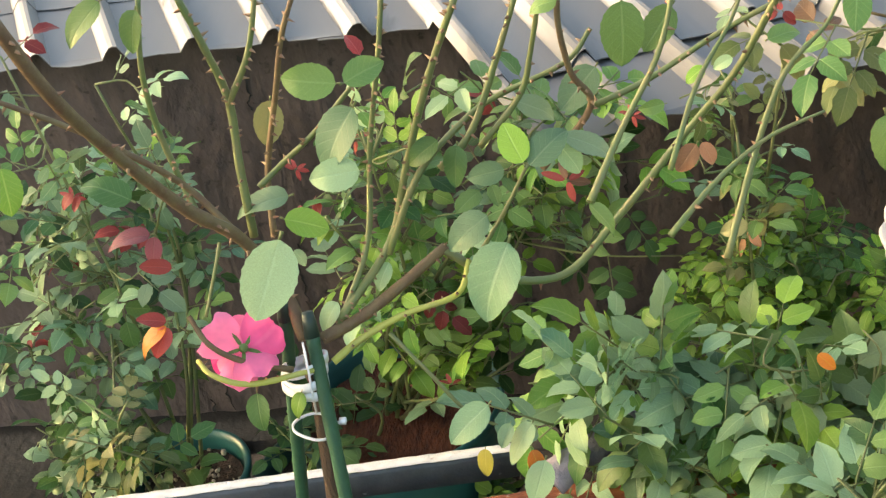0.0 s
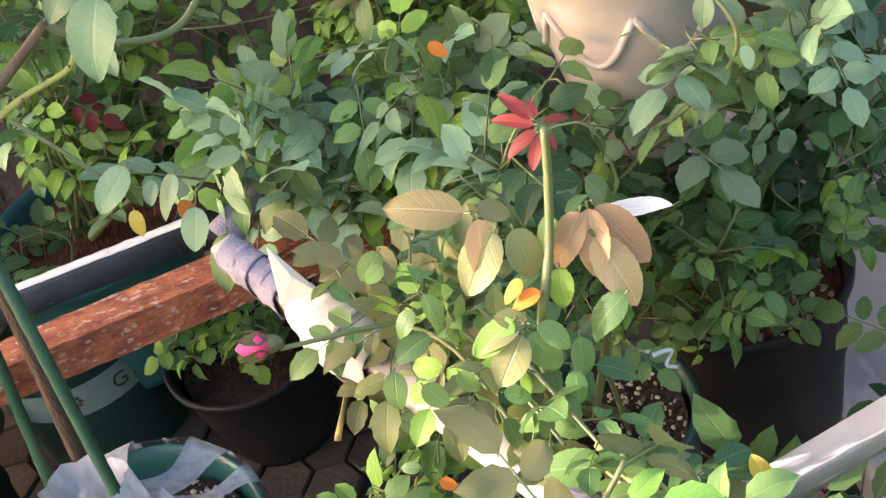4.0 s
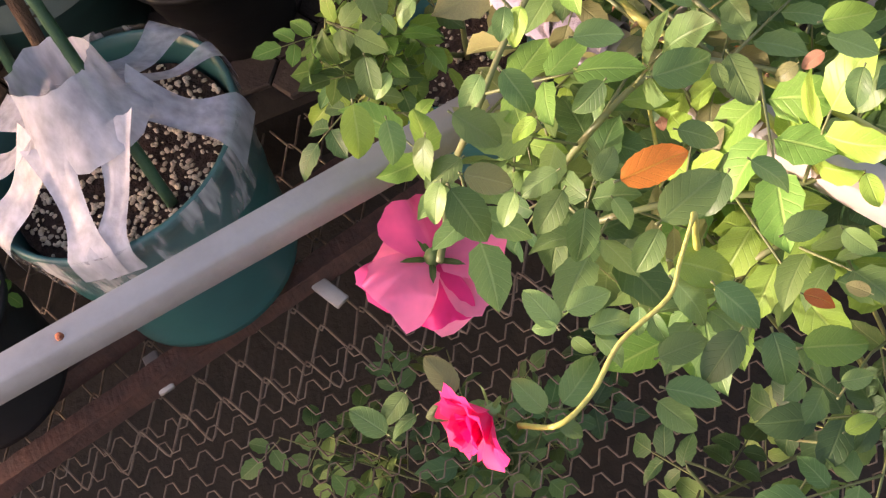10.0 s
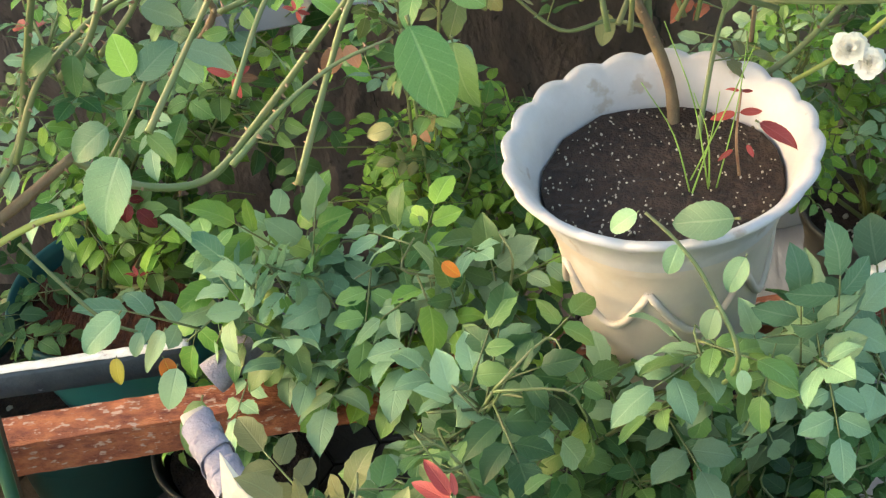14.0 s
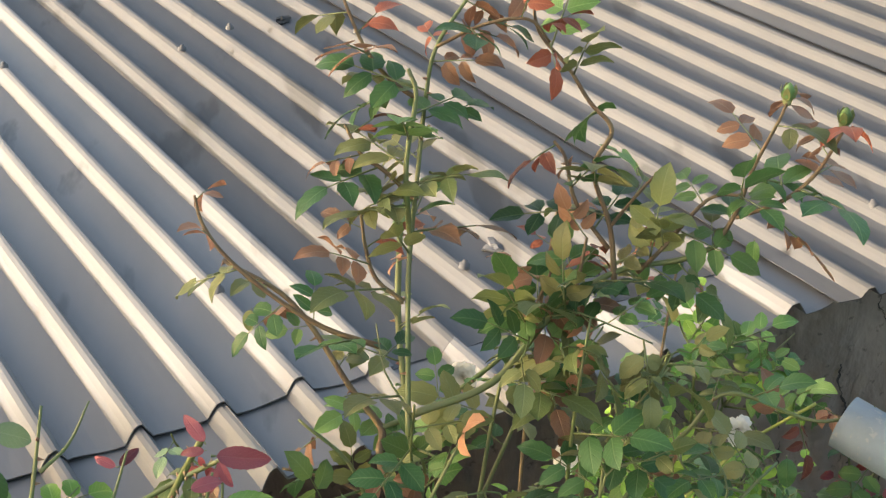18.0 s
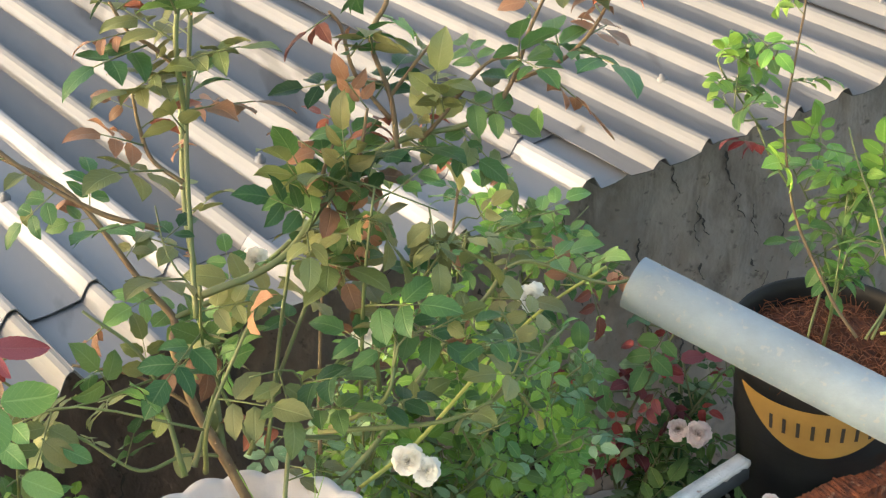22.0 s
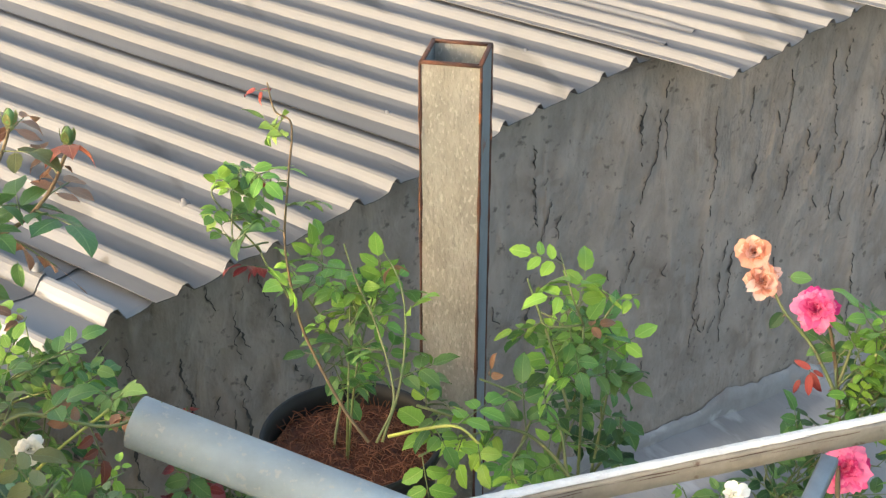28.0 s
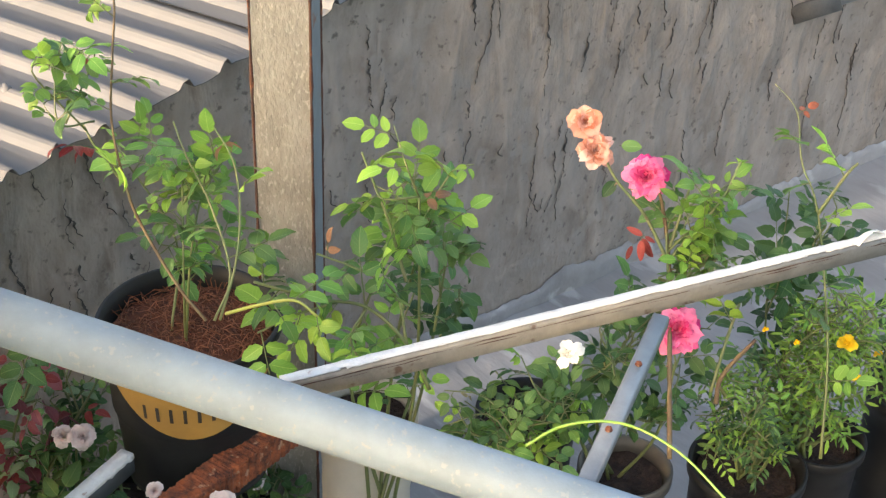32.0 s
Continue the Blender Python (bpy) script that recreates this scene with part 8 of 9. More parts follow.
flower(b, PEACH, (1.728, 1.529, 1.415), (-0.62, -0.62, 0.68), 0.026, 1, 32, openness=0.75)
flower(b, PEACH, (1.726, 1.502, 1.378), (-0.62, -0.61, 0.70), 0.03, 2, 40, openness=0.9)
flower(b, PINK, (1.770, 1.432, 1.350), (-0.64, -0.57, 0.71), 0.034, 3, 64, openness=0.9)
flower(b, PINK, (1.708, 1.281, 1.178), (-0.62, -0.51, 0.79), 0.036, 4, 64, openness=0.95)
blade(b, (1.739, 1.395, 1.274), (1.727, 1.420, 1.285), REDLEAF, 0.4, (-0.43, -0.37, 0.82))
blade(b, (1.739, 1.395, 1.274), (1.749, 1.379, 1.268), REDLEAF, 0.4, (-0.43, -0.37, 0.83))
blade(b, (1.735, 1.396, 1.270), (1.721, 1.383, 1.241), REDLEAF, 0.4, (-0.57, -0.17, 0.84))
blade(b, (1.736, 1.398, 1.273), (1.737, 1.370, 1.246), REDLEAF, 0.4, (-0.67, -0.28, 0.75))
blade(b, (1.723, 1.401, 1.261), (1.707, 1.400, 1.242), REDLEAF, 0.4, (-0.47, -0.18, 0.89))
blade(b, (1.736, 1.462, 1.342), (1.713, 1.465, 1.318), DARK, 0.62, (-0.35, -0.62, 0.75))
blade(b, (1.754, 1.480, 1.387), (1.779, 1.456, 1.390), GREEN, 0.62, (-0.54, -0.53, 0.69))
shoots(b, (1.752, 1.349, 1.242), (1.835, 1.355, 1.305), (0.05, 0.035, 0.05), 11, random.Random(91), [LIGHT, GREEN, LIGHT], 0.030, [LIGHT], 0.032, 0.0022)
shoots(b, (1.737, 1.329, 1.208), (1.80, 1.33, 1.235), (0.06, 0.04, 0.03), 6, random.Random(92), [GREEN, LIGHT], 0.030, None, 0.032, 0.002)
shoots(b, (1.72, 1.38, 0.80), (1.72, 1.34, 1.08), (0.15, 0.08, 0.14), 26, rng, [GREEN, DARK, GREEN], 0.032, None, 0.04, 0.0035)
b = rose("slender rose with a long dry tip", (2.08, 1.36, 0.7), "rose_bush", "rose bush")
foliage(b, cane(b, [(1.867, 1.091, 0.975), (1.942, 1.168, 1.109), (2.005, 1.276, 1.278), (2.014, 1.330, 1.342), (2.031, 1.369, 1.410), (2.021, 1.412, 1.444)], 0.0024, 0.0007, CANE, rng, 0), rng, [GREEN, LIGHT], 0.032, 0.05, 0.2, [COPPER], 0.85)
foliage(b, cane(b, [(2.005, 1.276, 1.278), (2.051, 1.270, 1.337), (2.066, 1.264, 1.355)], 0.003, 0.002, CANE, rng, 0), rng, [LIGHT, GREEN], 0.032, 0.04, 0.3)
shoots(b, (2.08, 1.36, 0.70), (2.12, 1.36, 1.1), (0.1, 0.08, 0.16), 14, rng, [GREEN, DARK], 0.034, None, 0.045, 0.0035)
b = rose("low bush of small leaves with a white flower", (1.5, 1.42, 0.76), "rose_bush", "rose bush")
shoots(b, (1.50, 1.42, 0.76), (1.5, 1.4, 1.06), (0.16, 0.09, 0.09), 26, rng, [GREEN, LIGHT, GREEN], 0.026, [BRONZE, BLUSHLEAF, LIGHT], 0.036, 0.0035, tip_from=0.95)
flower(b, WHITE, (1.316, 1.125, 1.410), (-0.56, -0.55, 0.82), 0.02, 12, 9, openness=1.2)
b = rose("green plant with yellow daisies in a dark pot", (2.02, 1.22, 0.82), "daisy_plant", "flower")
shoots(b, (2.02, 1.22, 0.82), (2.06, 1.22, 1.0), (0.13, 0.1, 0.12), 70, rng, [LIGHT, LIGHT, LIGHT], 0.024, None, 0.03, 0.0035, width=0.26, pairs=(3, 2))
flower(b, SUNNY, (2.010, 1.178, 1.081), (-0.25, -0.15, 0.95), 0.018, 13, 14, openness=1.0)
flower(b, SUNNY, (2.062, 1.150, 1.055), (-0.5, -0.3, 0.85), 0.008, 16, 9, openness=1)
flower(b, SUNNY, (1.905, 1.262, 1.105), (-0.7, -0.4, 0.8), 0.006, 17, 9, openness=1)
flower(b, SUNNY, (1.963, 1.238, 1.068), (-0.69, -0.44, 0.78), 0.006, 14, 9, openness=1)
flower(b, SUNNY, (1.999, 1.141, 1.042), (-0.70, -0.40, 0.79), 0.008, 15, 9, openness=1.2)
b = rose("feathery green weeds filling the wide black pot", (1.9, 1.24, 0.8), "leafy_plant", "plant")
shoots(b, (1.90, 1.24, 0.81), (1.9, 1.24, 0.95), (0.13, 0.11, 0.09), 50, rng, [GREEN, LIGHT, DARK], 0.02, None, 0.028, 0.0035, width=0.35, pairs=(3, 2))
b = rose("fine mossy weeds in the black pot by the wall", (1.68, 1.55, 0.83), "leafy_plant", "plant")
shoots(b, (1.68, 1.55, 0.82), (1.68, 1.55, 0.87), (0.08, 0.08, 0.03), 16, rng, [DARK, GREEN], 0.012, None, 0.02, 0.0035, pairs=(1,))
b = rose("low leafy weeds in the black pot beside the wrapped pot", (-0.79, 1.12, 0.7), "leafy_plant", "plant")
shoots(b, (-0.79, 1.12, 0.70), (-0.79, 1.12, 0.76), (0.11, 0.11, 0.05), 40, rng, [GREEN, LIGHT, DARK], 0.022, None, 0.03, 0.0035, pairs=(1, 2), width=0.75)
b = rose("low weeds under the wire mesh", (-0.45, 0.75, 0.0), "leafy_plant", "plant")
shoots(b, (-0.45, 0.75, 0.0), (-0.35, 0.85, 0.28), (0.45, 0.25, 0.12), 30, rng, [DARK, GREEN], 0.045, None, 0.06, 0.0035)
b = rose("leafy seedlings filling the black pot", (-0.335, 1.6, 0.7), "seedlings", "plant")
shoots(b, (-0.335, 1.60, 0.68), (-0.335, 1.6, 0.76), (0.1, 0.1, 0.035), 34, rng, [GREEN, LIGHT], 0.026, None, 0.035, 0.0035, pairs=(1,), width=0.85)
b = rose("dark leafy rose in the printed green pot", (-0.58, 1.72, 0.74), "rose_bush", "rose bush")
shoots(b, (-0.58, 1.72, 0.74), (-0.6, 1.68, 0.88), (0.12, 0.1, 0.08), 10, rng, [DARK, GREEN], 0.034, None, 0.05, 0.0035)
b = rose("dark leafy rose in the shade of the bars", (1.09, 1.919, 0.66), "rose_bush", "rose bush")
shoots(b, (1.090, 1.919, 0.66), (1.026, 1.906, 0.76), (0.15, 0.1, 0.1), 24, rng, [DARK, GREEN, GREEN], 0.03, None, 0.04, 0.0035)
b = rose("dark low plant beside the gold-labelled pot", (1.246, 1.78, 0.63), "leafy_plant", "plant")
shoots(b, (1.246, 1.780, 0.63), (1.246, 1.78, 0.7), (0.11, 0.09, 0.06), 16, rng, [DARK, GREEN], 0.026, None, 0.04, 0.0035)
b = rose("grey-green rose bush in the tall black pot", (2.289, 1.171, 0.84), "rose_bush", "rose bush")
shoots(b, (2.289, 1.171, 0.84), (2.289, 1.171, 1.0), (0.12, 0.1, 0.13), 26, rng, [GREYGREEN, DARK, GREEN], 0.03, None, 0.04, 0.0035)
b = rose("low shaded plant between the pots", (1.02, 1.5, 0.62), "leafy_plant", "plant")
shoots(b, (1.02, 1.50, 0.55), (1.0, 1.52, 0.82), (0.18, 0.08, 0.1), 20, rng, [GREEN, DARK], 0.034, None, 0.045, 0.0035)

# ---- stakes, ties and plastic of the tree rose ----
for k in range(2):
    st = thing("plant_stake", "dark green plastic-coated plant stake", "stake", "stakes of the tree rose", at=STAKE_FOOT[k])
    a, t = Vector((0, 0, 0)), Vector(STAKE_TOP[k]) - Vector(STAKE_FOOT[k])
    bm = bmesh.new()
    pipe(bm, [a.lerp(t, i / 60) for i in range(61)], 0.0072, 0.0072, 10, 0.05, rng)
    part("rod", bm, STAKE, st)
    bm = bmesh.new()
    pipe(bm, [t - t.normalized() * 0.004, t + t.normalized() * 0.012, t + t.normalized() * 0.022], 0.0082, 0.006, 10)
    part("cap", bm, DARK_CAP, st)
tie_c = (Vector(STAKE_TOP[0]) + Vector(STAKE_TOP[1])) / 2
axis = (tie_c - (Vector(STAKE_FOOT[0]) + Vector(STAKE_FOOT[1])) / 2).normalized()
for drop, rr, w, nm, lab in ((0.055, 0.024, 0.016, "stake_tie", "white fabric strip tied round the stakes"), (0.105, 0.021, 0.004, "cable_tie", "white cable tie with its tail sticking out")):
    c = tie_c - axis * drop
    tie = thing(nm, lab, "tie", at=c)
    bm = bmesh.new()
    s = axis.orthogonal().normalized()
    u = axis.cross(s)
    for loop in range(3 if w > 0.01 else 1):
        prev = None
        for i in range(29):
            ang = 2 * math.pi * i / 28
            rad = (s * math.cos(ang) + u * math.sin(ang)) * (rr + 0.002 * math.sin(3 * ang + loop))
            off = axis * (0.006 * math.sin(ang + loop * 1.3) + (loop - 1) * 0.010)
            cur = (bm.verts.new(rad + off - axis * w * 0.3), bm.verts.new(rad + off + axis * w * 0.3))
            if prev:
                bm.faces.new((prev[0], cur[0], cur[1], prev[1]))
            prev = cur
    o = part("band", bm, ZIPTIE, tie)
    o.modifiers.new("thickness", "SOLIDIFY").thickness = 0.0022
    bm = bmesh.new()
    if w > 0.01:
        prism(bm, (0.012, -0.018, 0.05), (0.006, -0.020, -0.03), 0.013, 0.002, bevel=0.0005)
    else:
        prism(bm, (0.016, -0.012, -0.002), (0.034, -0.016, 0.006), 0.004, 0.002, bevel=0.0005)
        box(bm, (0.035, -0.016, 0.0065), 0.007, 0.006, 0.005)
    part("tail", bm, ZIPTIE, tie)

film = thing("plastic_sheet", "torn white plastic sheet tied over the pot", "plastic sheet", at=(-0.470, 1.172, 0.83))
COLLAR = Vector((-0.461, 1.153, 0.945)) - Vector((-0.470, 1.172, 0.83))
up = (Vector(STAKE_TOP[1]) - Vector(STAKE_FOOT[1])).normalized()
frng = random.Random(31)
bm = bmesh.new()
prof = []
for j in range(11):
    f = j / 10
    ring = []
    for k in range(40):
        a = 2 * math.pi * k / 40
        pleat = 0.007 * noise.noise((math.cos(a) * 3.5, math.sin(a) * 3.5, f * 1.3)) + 0.0035 * noise.noise((math.cos(a) * 9, math.sin(a) * 9, f * 3))
        r = 0.064 - 0.014 * f + pleat + (0.010 * (1 - f) ** 3)
        rag = 0.005 * noise.noise((math.cos(a) * 3, math.sin(a) * 3, 9)) if j in (0, 10) else 0
        ring.append(bm.verts.new(COLLAR + up * ((f - 0.5) * 0.090 - 0.012 + rag) + Vector((r * math.cos(a), r * math.sin(a) * 0.8, 0))))
    prof.append(ring)
for p, q in zip(prof, prof[1:]):
    for k in range(40):
        bm.faces.new((p[k], p[(k + 1) % 40], q[(k + 1) % 40], q[k]))
part("collar", bm, WRAP, film)
for k, (ang, end, w0, w1) in enumerate(((-2.45, -1.80, 0.050, 0.055), (-0.85, -1.66, 0.045, 0.050), (-2.9, -2.65, 0.050, 0.065), (3.14, 3.0, 0.055, 0.075), (0.0, -0.35, 0.050, 0.085), (0.42, 0.36, 0.035, 0.035), (1.0, 0.85, 0.055, 0.055), (1.6, 1.72, 0.060, 0.080), (2.3, 2.45, 0.050, 0.060))):
    e = Vector((0.167 * math.cos(end), 0.167 * math.sin(end), 0.004))
    b0 = COLLAR - up * 0.050 + Vector((0.058 * math.cos(ang), 0.048 * math.sin(ang), 0))
    bm = bmesh.new()
    prev = None
    over = e * 1.03 + Vector((0, 0, -0.04 - 0.03 * frng.random()))
    pts = smooth_path([b0 + up * 0.02, b0.lerp(e, 0.5) + Vector((0, 0, -0.004)), e + Vector((0, 0, 0.003)), over], 7)
    for i, p in enumerate(pts):
        f = i / (len(pts) - 1)
        side = Vector((-math.sin(end), math.cos(end), 0)) + Vector((0, 0, 0.35 * math.sin(k * 2.1 + f * 2) * (1 - f)))
        ww = (w0 + (0.8 * w1 - w0) * f - 0.4 * w0 * math.sin(math.pi * min(1, f * 1.5))) * 0.62
        row = [bm.verts.new(p + side * ww * c + Vector((0, 0, 0.009 * noise.noise((k * 7, c * 2.4, f * 1.2)) * max(0.12, 1 - f * 1.4) + 0.0015))) for c in (-1, -0.75, -0.5, -0.25, 0, 0.25, 0.5, 0.75, 1)]
        if prev:
            for q in range(8):
                bm.faces.new((prev[q], prev[q + 1], row[q + 1], row[q]))
        prev = row
    part("strip", bm, WRAP, film)
bm = bmesh.new()
lathe(bm, [(0.1715, 0.004), (0.1715, -0.02), (0.166, -0.05), (0.160, -0.085), (0.156, -0.10)], 90, lambda a, i: (0.0018 * noise.noise((a * 9, i * 0.8, 2)), (0.012 * noise.noise((a * 3, 4, 4)) if i == 4 else 0)))
part("clear_skirt", bm, FILM, film)


# ---- wraps on the cross rail ----
C0, C1 = Vector((-0.215, 1.200, 1.190)), Vector((0.44, -0.02, 1.252))
CD = (C1 - C0).normalized()
CS = CD.cross(Vector((0, 0, 1))).normalized()
CU = CS.cross(CD)


def wrap(name, label, along, length, material, grow, turns=4, bulge=0.0, seed=1):
    """Cloth wound round the cross rail in overlapping turns."""
    ob = thing(name, label, "cloth wrap", at=C0 + CD * along)
    for t in range(turns):
        bm = bmesh.new()
        z0, z1 = length * t / turns - 0.002, length * (t + 1) / turns + 0.006
        rows = []
        for j in range(7):
            f = j / 6
            ring = []
            for k in range(20):
                a = 2 * math.pi * k / 20
                q = 0.0155 + grow + bulge * math.sin(math.pi * (t + f) / turns) + 0.0012 * (t % 2) + 0.0022 * noise.noise((math.cos(a) * 2, math.sin(a) * 2, seed + t + f * 2)) + (0.0015 if j in (0, 6) else 0)
                sq = 1.0 / max(abs(math.cos(a)), abs(math.sin(a))) ** 0.5
                skew = 0.006 * math.cos(a)
                ring.append(bm.verts.new(CD * (z0 + (z1 - z0) * f + skew) + (CS * math.cos(a) + CU * math.sin(a)) * q * sq))
            rows.append(ring)
        for p, r in zip(rows, rows[1:]):
            for k in range(20):
                bm.faces.new((p[k], p[(k + 1) % 20], r[(k + 1) % 20], r[k]))
        part("turn", bm, material, ob).modifiers.new("thickness", "SOLIDIFY").thickness = 0.001
    return ob


wrap("cloth_wrap", "lilac-grey cloth strip wound round the rail end", 0.012, 0.10, FABRIC, 0.0, 4, seed=2)
wrap("white_wrap", "bright cream-white cloth bundled round the rail", 0.145, 0.115, CREAMCLOTH, 0.003, 3, 0.010, seed=3)
wrap("cloth_wrap", "pale blue-grey cloth round the rail crossing", 0.50, 0.11, FABRIC, 0.001, 4, seed=5)
peak = thing("cloth_corner", "stiff white corner of cloth standing up from the rail", "cloth", at=C0 + CD * 0.15)
bm = bmesh.new()
vs = [bm.verts.new(v) for v in (Vector((-0.02, 0.0, 0.018)), Vector((0.022, -0.01, 0.018)), Vector((-0.012, 0.016, 0.075)), Vector((0.0, 0.0, 0.045)))]
bm.faces.new((vs[0], vs[1], vs[3]))
bm.faces.new((vs[1], vs[2], vs[3]))
bm.faces.new((vs[2], vs[0], vs[3]))
part("fold", bm, CREAMCLOTH, peak, smooth=False).modifiers.new("thickness", "SOLIDIFY").thickness = 0.001
roll = thing("cloth_roll", "lilac-grey cloth wound round a short bar at the stand corner", "cloth wrap", at=(-0.215, 1.385, 1.085))
bm = bmesh.new()
pipe(bm, smooth_path([Vector((-0.03, -0.03, 0.0)), Vector((0.02, 0.0, 0.02)), Vector((0.08, 0.03, 0.028)), Vector((0.15, 0.04, 0.03))], 6), 0.020, 0.018, 14, 0.10, frng)
part("cloth", bm, FABRIC, roll)
straw = thing("straw_strip", "dry straw-coloured strip hanging from the rail", "strip", at=(-0.135, 1.06, 1.17))
bm = bmesh.new()
prev = None
for i in range(13):
    f = i / 12
    p = Vector((0.012 * math.sin(f * 4) - 0.03 * f, 0.02 * f, 0.005 - 0.17 * f))
    w = Vector((0.004, -0.003 * math.cos(6 * f), 0.001))
    cur = (bm.verts.new(p - w), bm.verts.new(p), bm.verts.new(p + w + Vector((0, 0, 0.001))))
    if prev:
        bm.faces.new((prev[0], prev[1], cur[1], cur[0]))
        bm.faces.new((prev[1], prev[2], cur[2], cur[1]))
    prev = cur
part("ribbon", bm, TAPE, straw).modifiers.new("thickness", "SOLIDIFY").thickness = 0.0008
ribbon = thing("pink_tag", "small salmon-pink plastic tag on the rail", "tag", at=(-0.135, 1.035, 1.165))
bm = bmesh.new()
prism(bm, (0, 0, 0), (-0.028, 0.008, -0.006), 0.010, 0.002, bevel=0.0005)
part("strip", bm, SALMON, ribbon)
curl = thing("plastic_twist", "twisted scrap of white plastic in the leaves", "plastic scrap", at=(0.153, 0.963, 1.095))
bm = bmesh.new()
pipe(bm, smooth_path([Vector((-0.012, 0, 0.01)), Vector((0.006, 0.004, 0.004)), Vector((-0.002, 0, -0.008)), Vector((0.008, 0, -0.016))], 5), 0.0025, 0.0015, 6)
part("twist", bm, WRAP, curl)

# ---- wire mesh, angle irons and clips below ----
mesh_thing = thing("chain_link_mesh", "rusty chain-link wire mesh laid flat", "wire mesh", at=(-0.9, 0.98, 0.475))
cell = 0.060
for j in range(16):
    bm = bmesh.new()
    pts = []
    for i in range(46):
        x = i * cell * 0.5
        hi = (i + j) % 2
        y = (j + (0.5 if hi else -0.5) * 1.12) * cell * 0.74
        q = Vector((x + 0.006 * noise.noise((i * 0.3, j * 0.3, 1)), y + 0.006 * noise.noise((i * 0.3, j * 0.3, 5)), (0.004 if hi else -0.004) + 0.014 * noise.noise((i * 0.12, j * 0.15, 8))))
        pts += [q - Vector((cell * 0.085, 0.006 if hi else -0.006, 0)), q, q + Vector((cell * 0.085, -0.006 if hi else 0.006, 0))]
    pipe(bm, pts, 0.0018, 0.0018, 5)
    part("wire", bm, WIRE, mesh_thing)
net = thing("hexagonal_wire_net", "fine dark hexagonal wire netting laid flat", "wire mesh", at=(-0.95, 0.30, 0.475))
cell = 0.036
for j in range(24):
    bm = bmesh.new()
    pts = []
    for i in range(66):
        x = i * cell * 0.5
        hi = (i + j) % 2
        y = (j + (0.30 if hi else -0.30)) * cell * 0.84
        o = Vector((0.004 * noise.noise((i * 0.3, j * 0.3, 1)), 0.006 * noise.noise((i * 0.2, j * 0.2, 5)), 0.016 * noise.noise((i * 0.1, j * 0.13, 8)) + (0.001 if hi else -0.001)))
        pts += [Vector((x - cell * 0.13, y, 0)) + o, Vector((x + cell * 0.13, y, 0)) + o]
    pipe(bm, pts, 0.0013, 0.0013, 4)
    part("wire", bm, WIRE, net)
angle_iron("rusty_angle_iron", "brown rusty angle iron under the teal pot", (-1.2, 0.965, 0.535), (0.3, 1.405, 0.535), 0.034, RUSTD)
angle_iron("rusty_angle_iron", "brown rusty angle iron holding the wire mesh", (-1.2, 0.90, 0.52), (0.3, 1.275, 0.52), 0.030, RUSTD)
for p0, p1 in (((-0.365, 1.139, 0.50), (-0.318, 1.058, 0.495)), ((-0.592, 1.097, 0.50), (-0.578, 1.035, 0.495))):
    bar("steel_clip", "short chipped white steel strap over the mesh", p0, p1, 0.022, 0.008, TUBE, "clip", extra=((0.03, 0, 0.004, RUST2, "bolt"),))
leg = bar("support_post", "dark rusty square post under the angle iron", (0.66, 1.47, 1.02), (0.66, 1.47, floor_z(0.66)), 0.034, 0.034, RUSTD, "post")
bar("support_post", "dark rusty post beside the post", (1.25, 1.62, 1.02), (1.25, 1.62, floor_z(1.25)), 0.04, 0.04, RUSTD, "post")
bar("steel_rod", "thin white-painted rod low in the shade", (0.42, 0.93, 0.80), (0.75, 1.12, 0.80), 0.012, 0.012, TUBE, "rod")

# bracket on the wall
bracket = thing("wall_bracket", "bent grey steel brackets set in the wall", "bracket", at=(3.21, WALL_Y - 0.01, 1.015))
for dx, m, h in ((-0.045, DARKBAR, 0.05), (0.045, GALV, 0.03)):
    bm = bmesh.new()
    prism(bm, (dx - 0.045, 0.012, -0.022), (dx + 0.045, -0.06, 0.022), 0.012, h, bevel=0.003)
    part("arm", bm, m, bracket)


# ---- bands and prints on pots ----
def band(parent, r0, r1, z0, z1, a0, a1, material, name="label_band", arch=0.0):
    bm = bmesh.new()
    prev = None
    n = 24
    for i in range(n + 1):
        f = i / n
        a = a0 + (a1 - a0) * f
        lo = z0 + arch * (2 * f - 1) ** 2
        cur = [bm.verts.new((r * math.cos(a), r * math.sin(a), z)) for r, z in ((r0 + (r1 - r0) * (lo - z0) / (z1 - z0), lo), (r1, z1))]
        if prev:
            bm.faces.new((prev[0], cur[0], cur[1], prev[1]))
        prev = cur
    return part(name, bm, material, parent)


def strokes(parent, r0, r1, z0, z1, a0, a1, marks, material):
    """A row of plain bars where the lettering stands."""
    for k in range(marks):
        a = a0 + (a1 - a0) * (k + 0.5) / marks
        bm = bmesh.new()
        w = (a1 - a0) / marks * 0.13
        q = [bm.verts.new((r * math.cos(a + s * w), r * math.sin(a + s * w), z)) for s, r, z in ((-1, r0, z0), (1, r0, z0), (1, r1, z1), (-1, r1, z1))]
        bm.faces.new(q)
        part("print_bar", bm, material, parent)


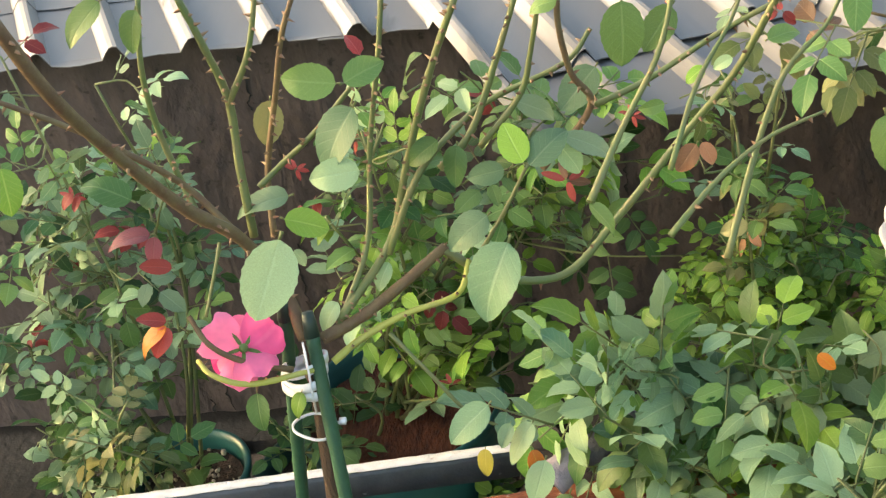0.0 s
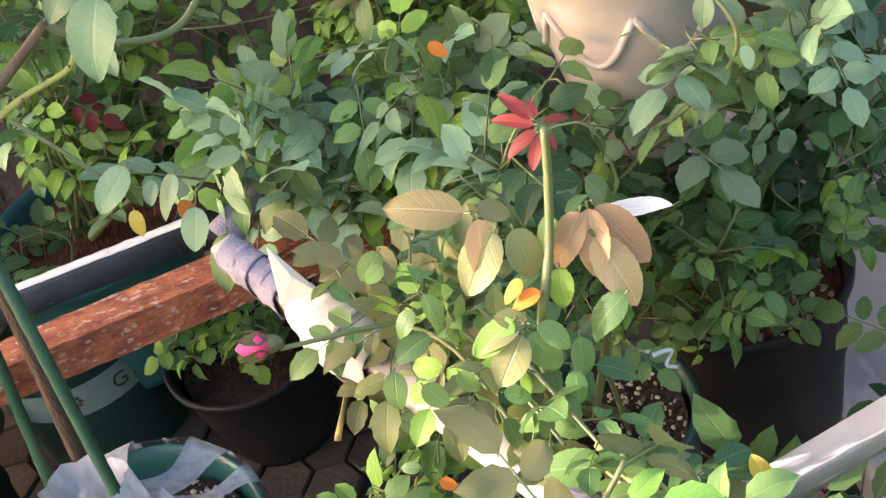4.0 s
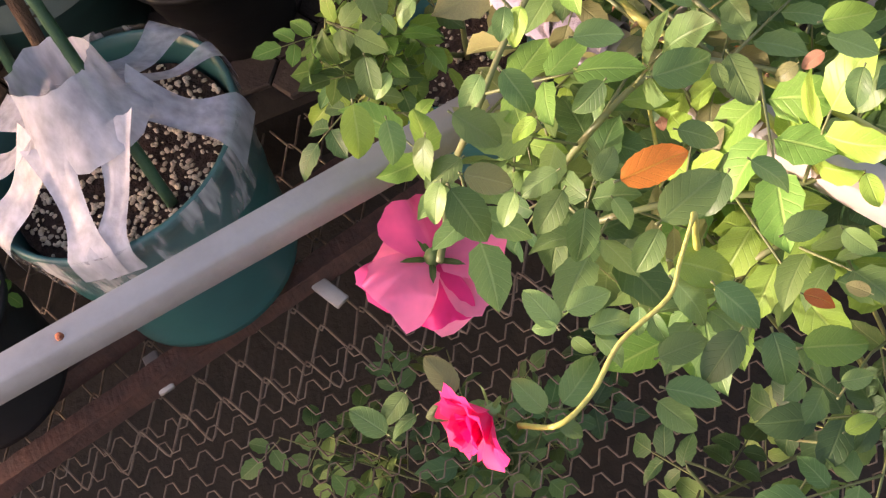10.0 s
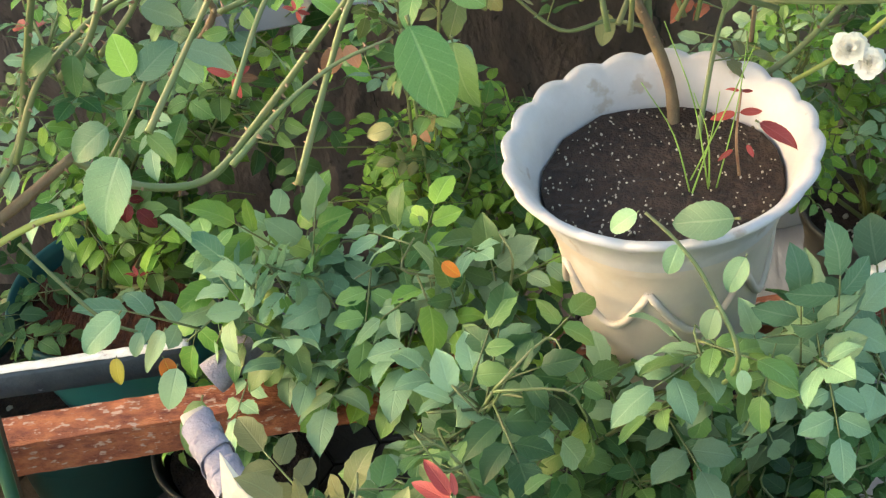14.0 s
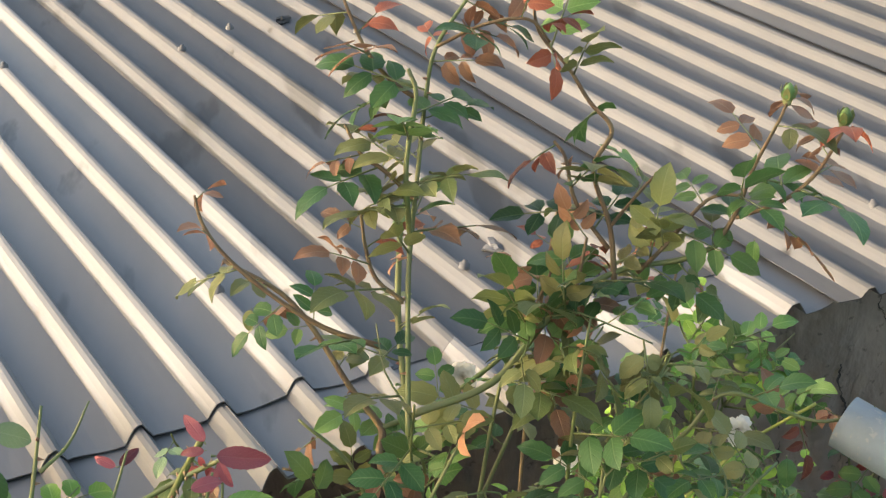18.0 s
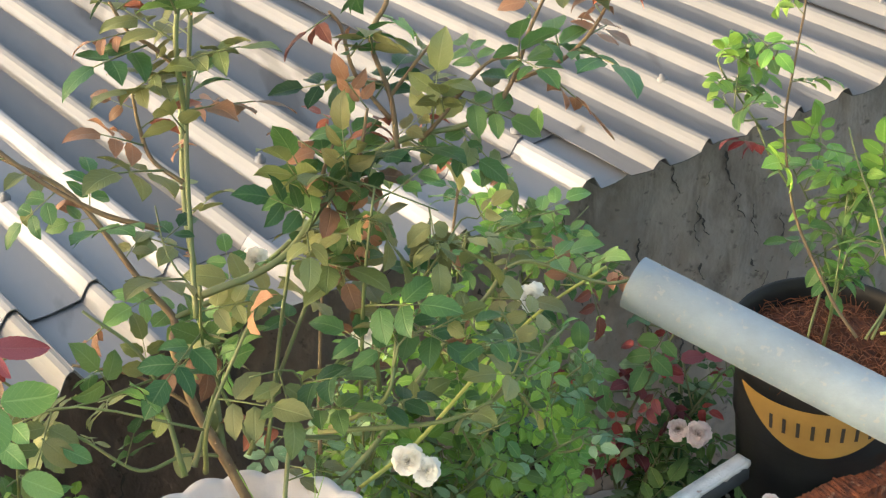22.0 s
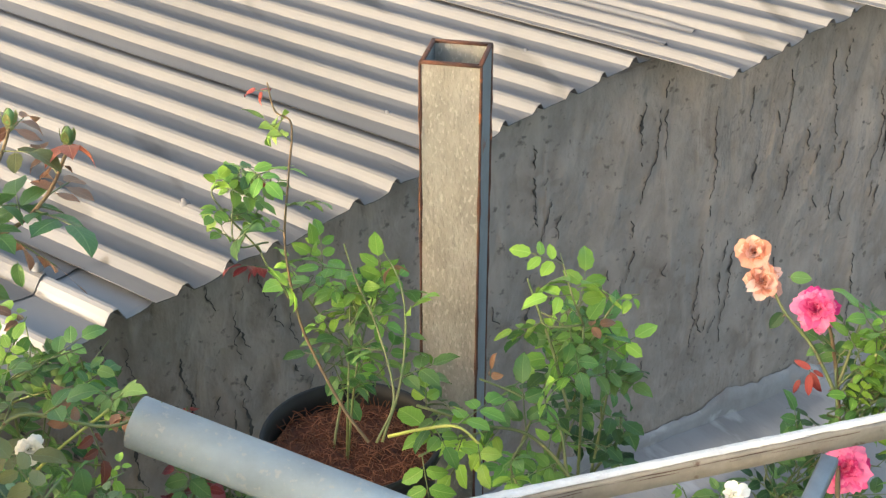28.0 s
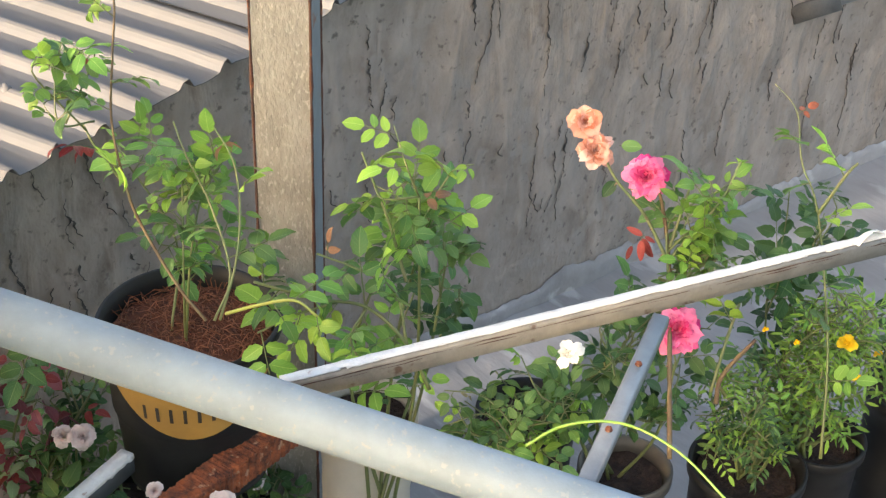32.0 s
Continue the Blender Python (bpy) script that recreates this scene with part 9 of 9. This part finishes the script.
H = 0.27
rr = lambda z, rt, rb, h: rb + (rt - rb) * z / (h * 0.93) + 0.0048
band(mon_pot, rr(0.142, 0.126, 0.108, H), rr(0.222, 0.126, 0.108, H), 0.142, 0.222, -3.1, -1.1, GOLD, arch=0.075)
strokes(mon_pot, rr(0.174, 0.126, 0.108, H) + 0.001, rr(0.200, 0.126, 0.108, H) + 0.001, 0.174, 0.200, -2.72, -1.48, 8, INK)
band(garden_pot, rr(0.15, 0.137, 0.125, 0.25), rr(0.21, 0.137, 0.125, 0.25), 0.15, 0.21, -3.3, -0.2, SAGE)
def letters(parent, text, r, z, a0, step, size, material):
    """Raised letters set one by one round a pot."""
    for k, ch in enumerate(text):
        cu = bpy.data.curves.new("letter", "FONT")
        cu.body, cu.size, cu.extrude, cu.align_x = ch, size, 0.0004, "CENTER"
        tmp = bpy.data.objects.new("letter", cu)
        me = bpy.data.meshes.new_from_object(tmp)
        bpy.data.objects.remove(tmp)
        me.materials.append(material)
        ob = new("print_letter", me)
        ob.parent = parent
        a = a0 + step * k
        ob.matrix_basis = Matrix.Translation((r * math.cos(a), r * math.sin(a), z)) @ Matrix.Rotation(a + math.pi / 2, 4, "Z") @ Matrix.Rotation(math.pi / 2, 4, "X")


letters(garden_pot, "GAR", rr(0.18, 0.137, 0.125, 0.25) + 0.0012, 0.168, -1.02, 0.24, 0.036, INK)
for k in range(8):      # printed rosette
    a, t = -1.55, k * math.pi / 4
    r = rr(0.18, 0.137, 0.125, 0.25) + 0.0012
    q = Vector((r * math.cos(a), r * math.sin(a), 0.182)) + (Vector((-math.sin(a), math.cos(a), 0)) * math.cos(t) + Vector((0, 0, 1)) * math.sin(t)) * 0.010
    bm = bmesh.new()
    bmesh.ops.create_circle(bm, cap_ends=True, segments=8, radius=0.0036, matrix=Matrix.Translation(q) @ Matrix.Rotation(a + math.pi / 2, 4, "Z") @ Matrix.Rotation(math.pi / 2, 4, "X"))
    part("print_petal", bm, INK, garden_pot, smooth=False)

# coir fibres in the black pot
bm = bmesh.new()
frng = random.Random(8)
for k in range(620):
    a, q = frng.uniform(0, 6.28), 0.115 * math.sqrt(frng.random())
    p = Vector((q * math.cos(a), q * math.sin(a), H - 0.028))
    d = Vector((frng.uniform(-1, 1), frng.uniform(-1, 1), frng.uniform(-0.1, 0.7))) * 0.025
    pipe(bm, [p, p + d * 0.5 + Vector((0, 0, 0.004)), p + d + Vector((frng.uniform(-0.01, 0.01), 0, -0.004))], 0.0008, 0.0005, 3, caps=False)
tagged(part("coir_fibre", bm, FIBRE, mon_pot), kind="stuff")

# thin green grass blades in the white pot
for k in range(6):
    bm = bmesh.new()
    p = Vector((0.03 + 0.02 * frng.uniform(-1, 1), -0.02 + 0.02 * frng.uniform(-1, 1), 0.245))
    t = p + Vector((frng.uniform(-0.05, 0.07), frng.uniform(-0.04, 0.04), frng.uniform(0.10, 0.20)))
    pipe(bm, smooth_path([p, p.lerp(t, 0.5) + Vector((0.006, 0, 0.01)), t], 4), 0.0010, 0.0004, 4)
    part("grass_blade", bm, GRASS, white_pot)

# climbing tendril by the pipe
b = thing("vine_tendril", "thin light green vine tendril over the pipe", "vine", at=(1.07, 0.93, 1.50))
cane(b, [(1.032, 0.897, 1.576), (1.065, 0.883, 1.593), (1.103, 0.849, 1.600), (1.129, 0.801, 1.587), (1.140, 0.745, 1.561)], 0.0016, 0.0010, GRASS, rng, name="stem")

# scraps on the roof
for k, p in enumerate(((0.606, 3.804, 1.375), (0.208, 3.418, 1.363), (0.492, 2.304, 1.330))):
    ob = thing("roof_scrap", "small dark crumpled scrap lying on the roof", "scrap", "scraps on the roof", at=p)
    bm = bmesh.new()
    bmesh.ops.create_icosphere(bm, subdivisions=2, radius=0.017)
    for v in bm.verts:
        v.co = v.co * (1 + 0.9 * noise.noise(v.co * 70 + Vector((k, 0, 0))))
        v.co.z *= 0.5
    part("body", bm, RUBBER if k < 2 else DUSTY, ob, smooth=False)

# hexagonal pavers of the dark floor
bm = bmesh.new()
R6 = 0.047
rings = []
for r, z in ((R6 * 0.95, -0.012), (R6 * 0.95, -0.003), (R6 * 0.88, 0.0)):
    rings.append([bm.verts.new((r * math.cos(math.pi / 3 * k), r * math.sin(math.pi / 3 * k), z)) for k in range(6)])
for p, q in zip(rings, rings[1:]):
    for k in range(6):
        bm.faces.new((p[k], p[(k + 1) % 6], q[(k + 1) % 6], q[k]))
bm.faces.new(rings[-1])
first = part("paver", bm, PAVER, floor_dark, smooth=False)
prng = random.Random(77)
k = 0
for i in range(-17, 6):
    for j in range(8):
        x, y = i * R6 * 1.5, 1.455 + j * R6 * 1.732 + (R6 * 0.866 if i % 2 else 0)
        if x > 0.37 or y > 2.13 or x < -1.15:
            continue
        ob = first if k == 0 else new("paver", first.data)
        ob.parent = floor_dark
        ob.location = (x, y, floor_z(x) - 0.002 + prng.uniform(-0.002, 0.0015))
        ob.rotation_euler = (prng.uniform(-0.02, 0.02), prng.uniform(-0.02, 0.02), 0)
        k += 1
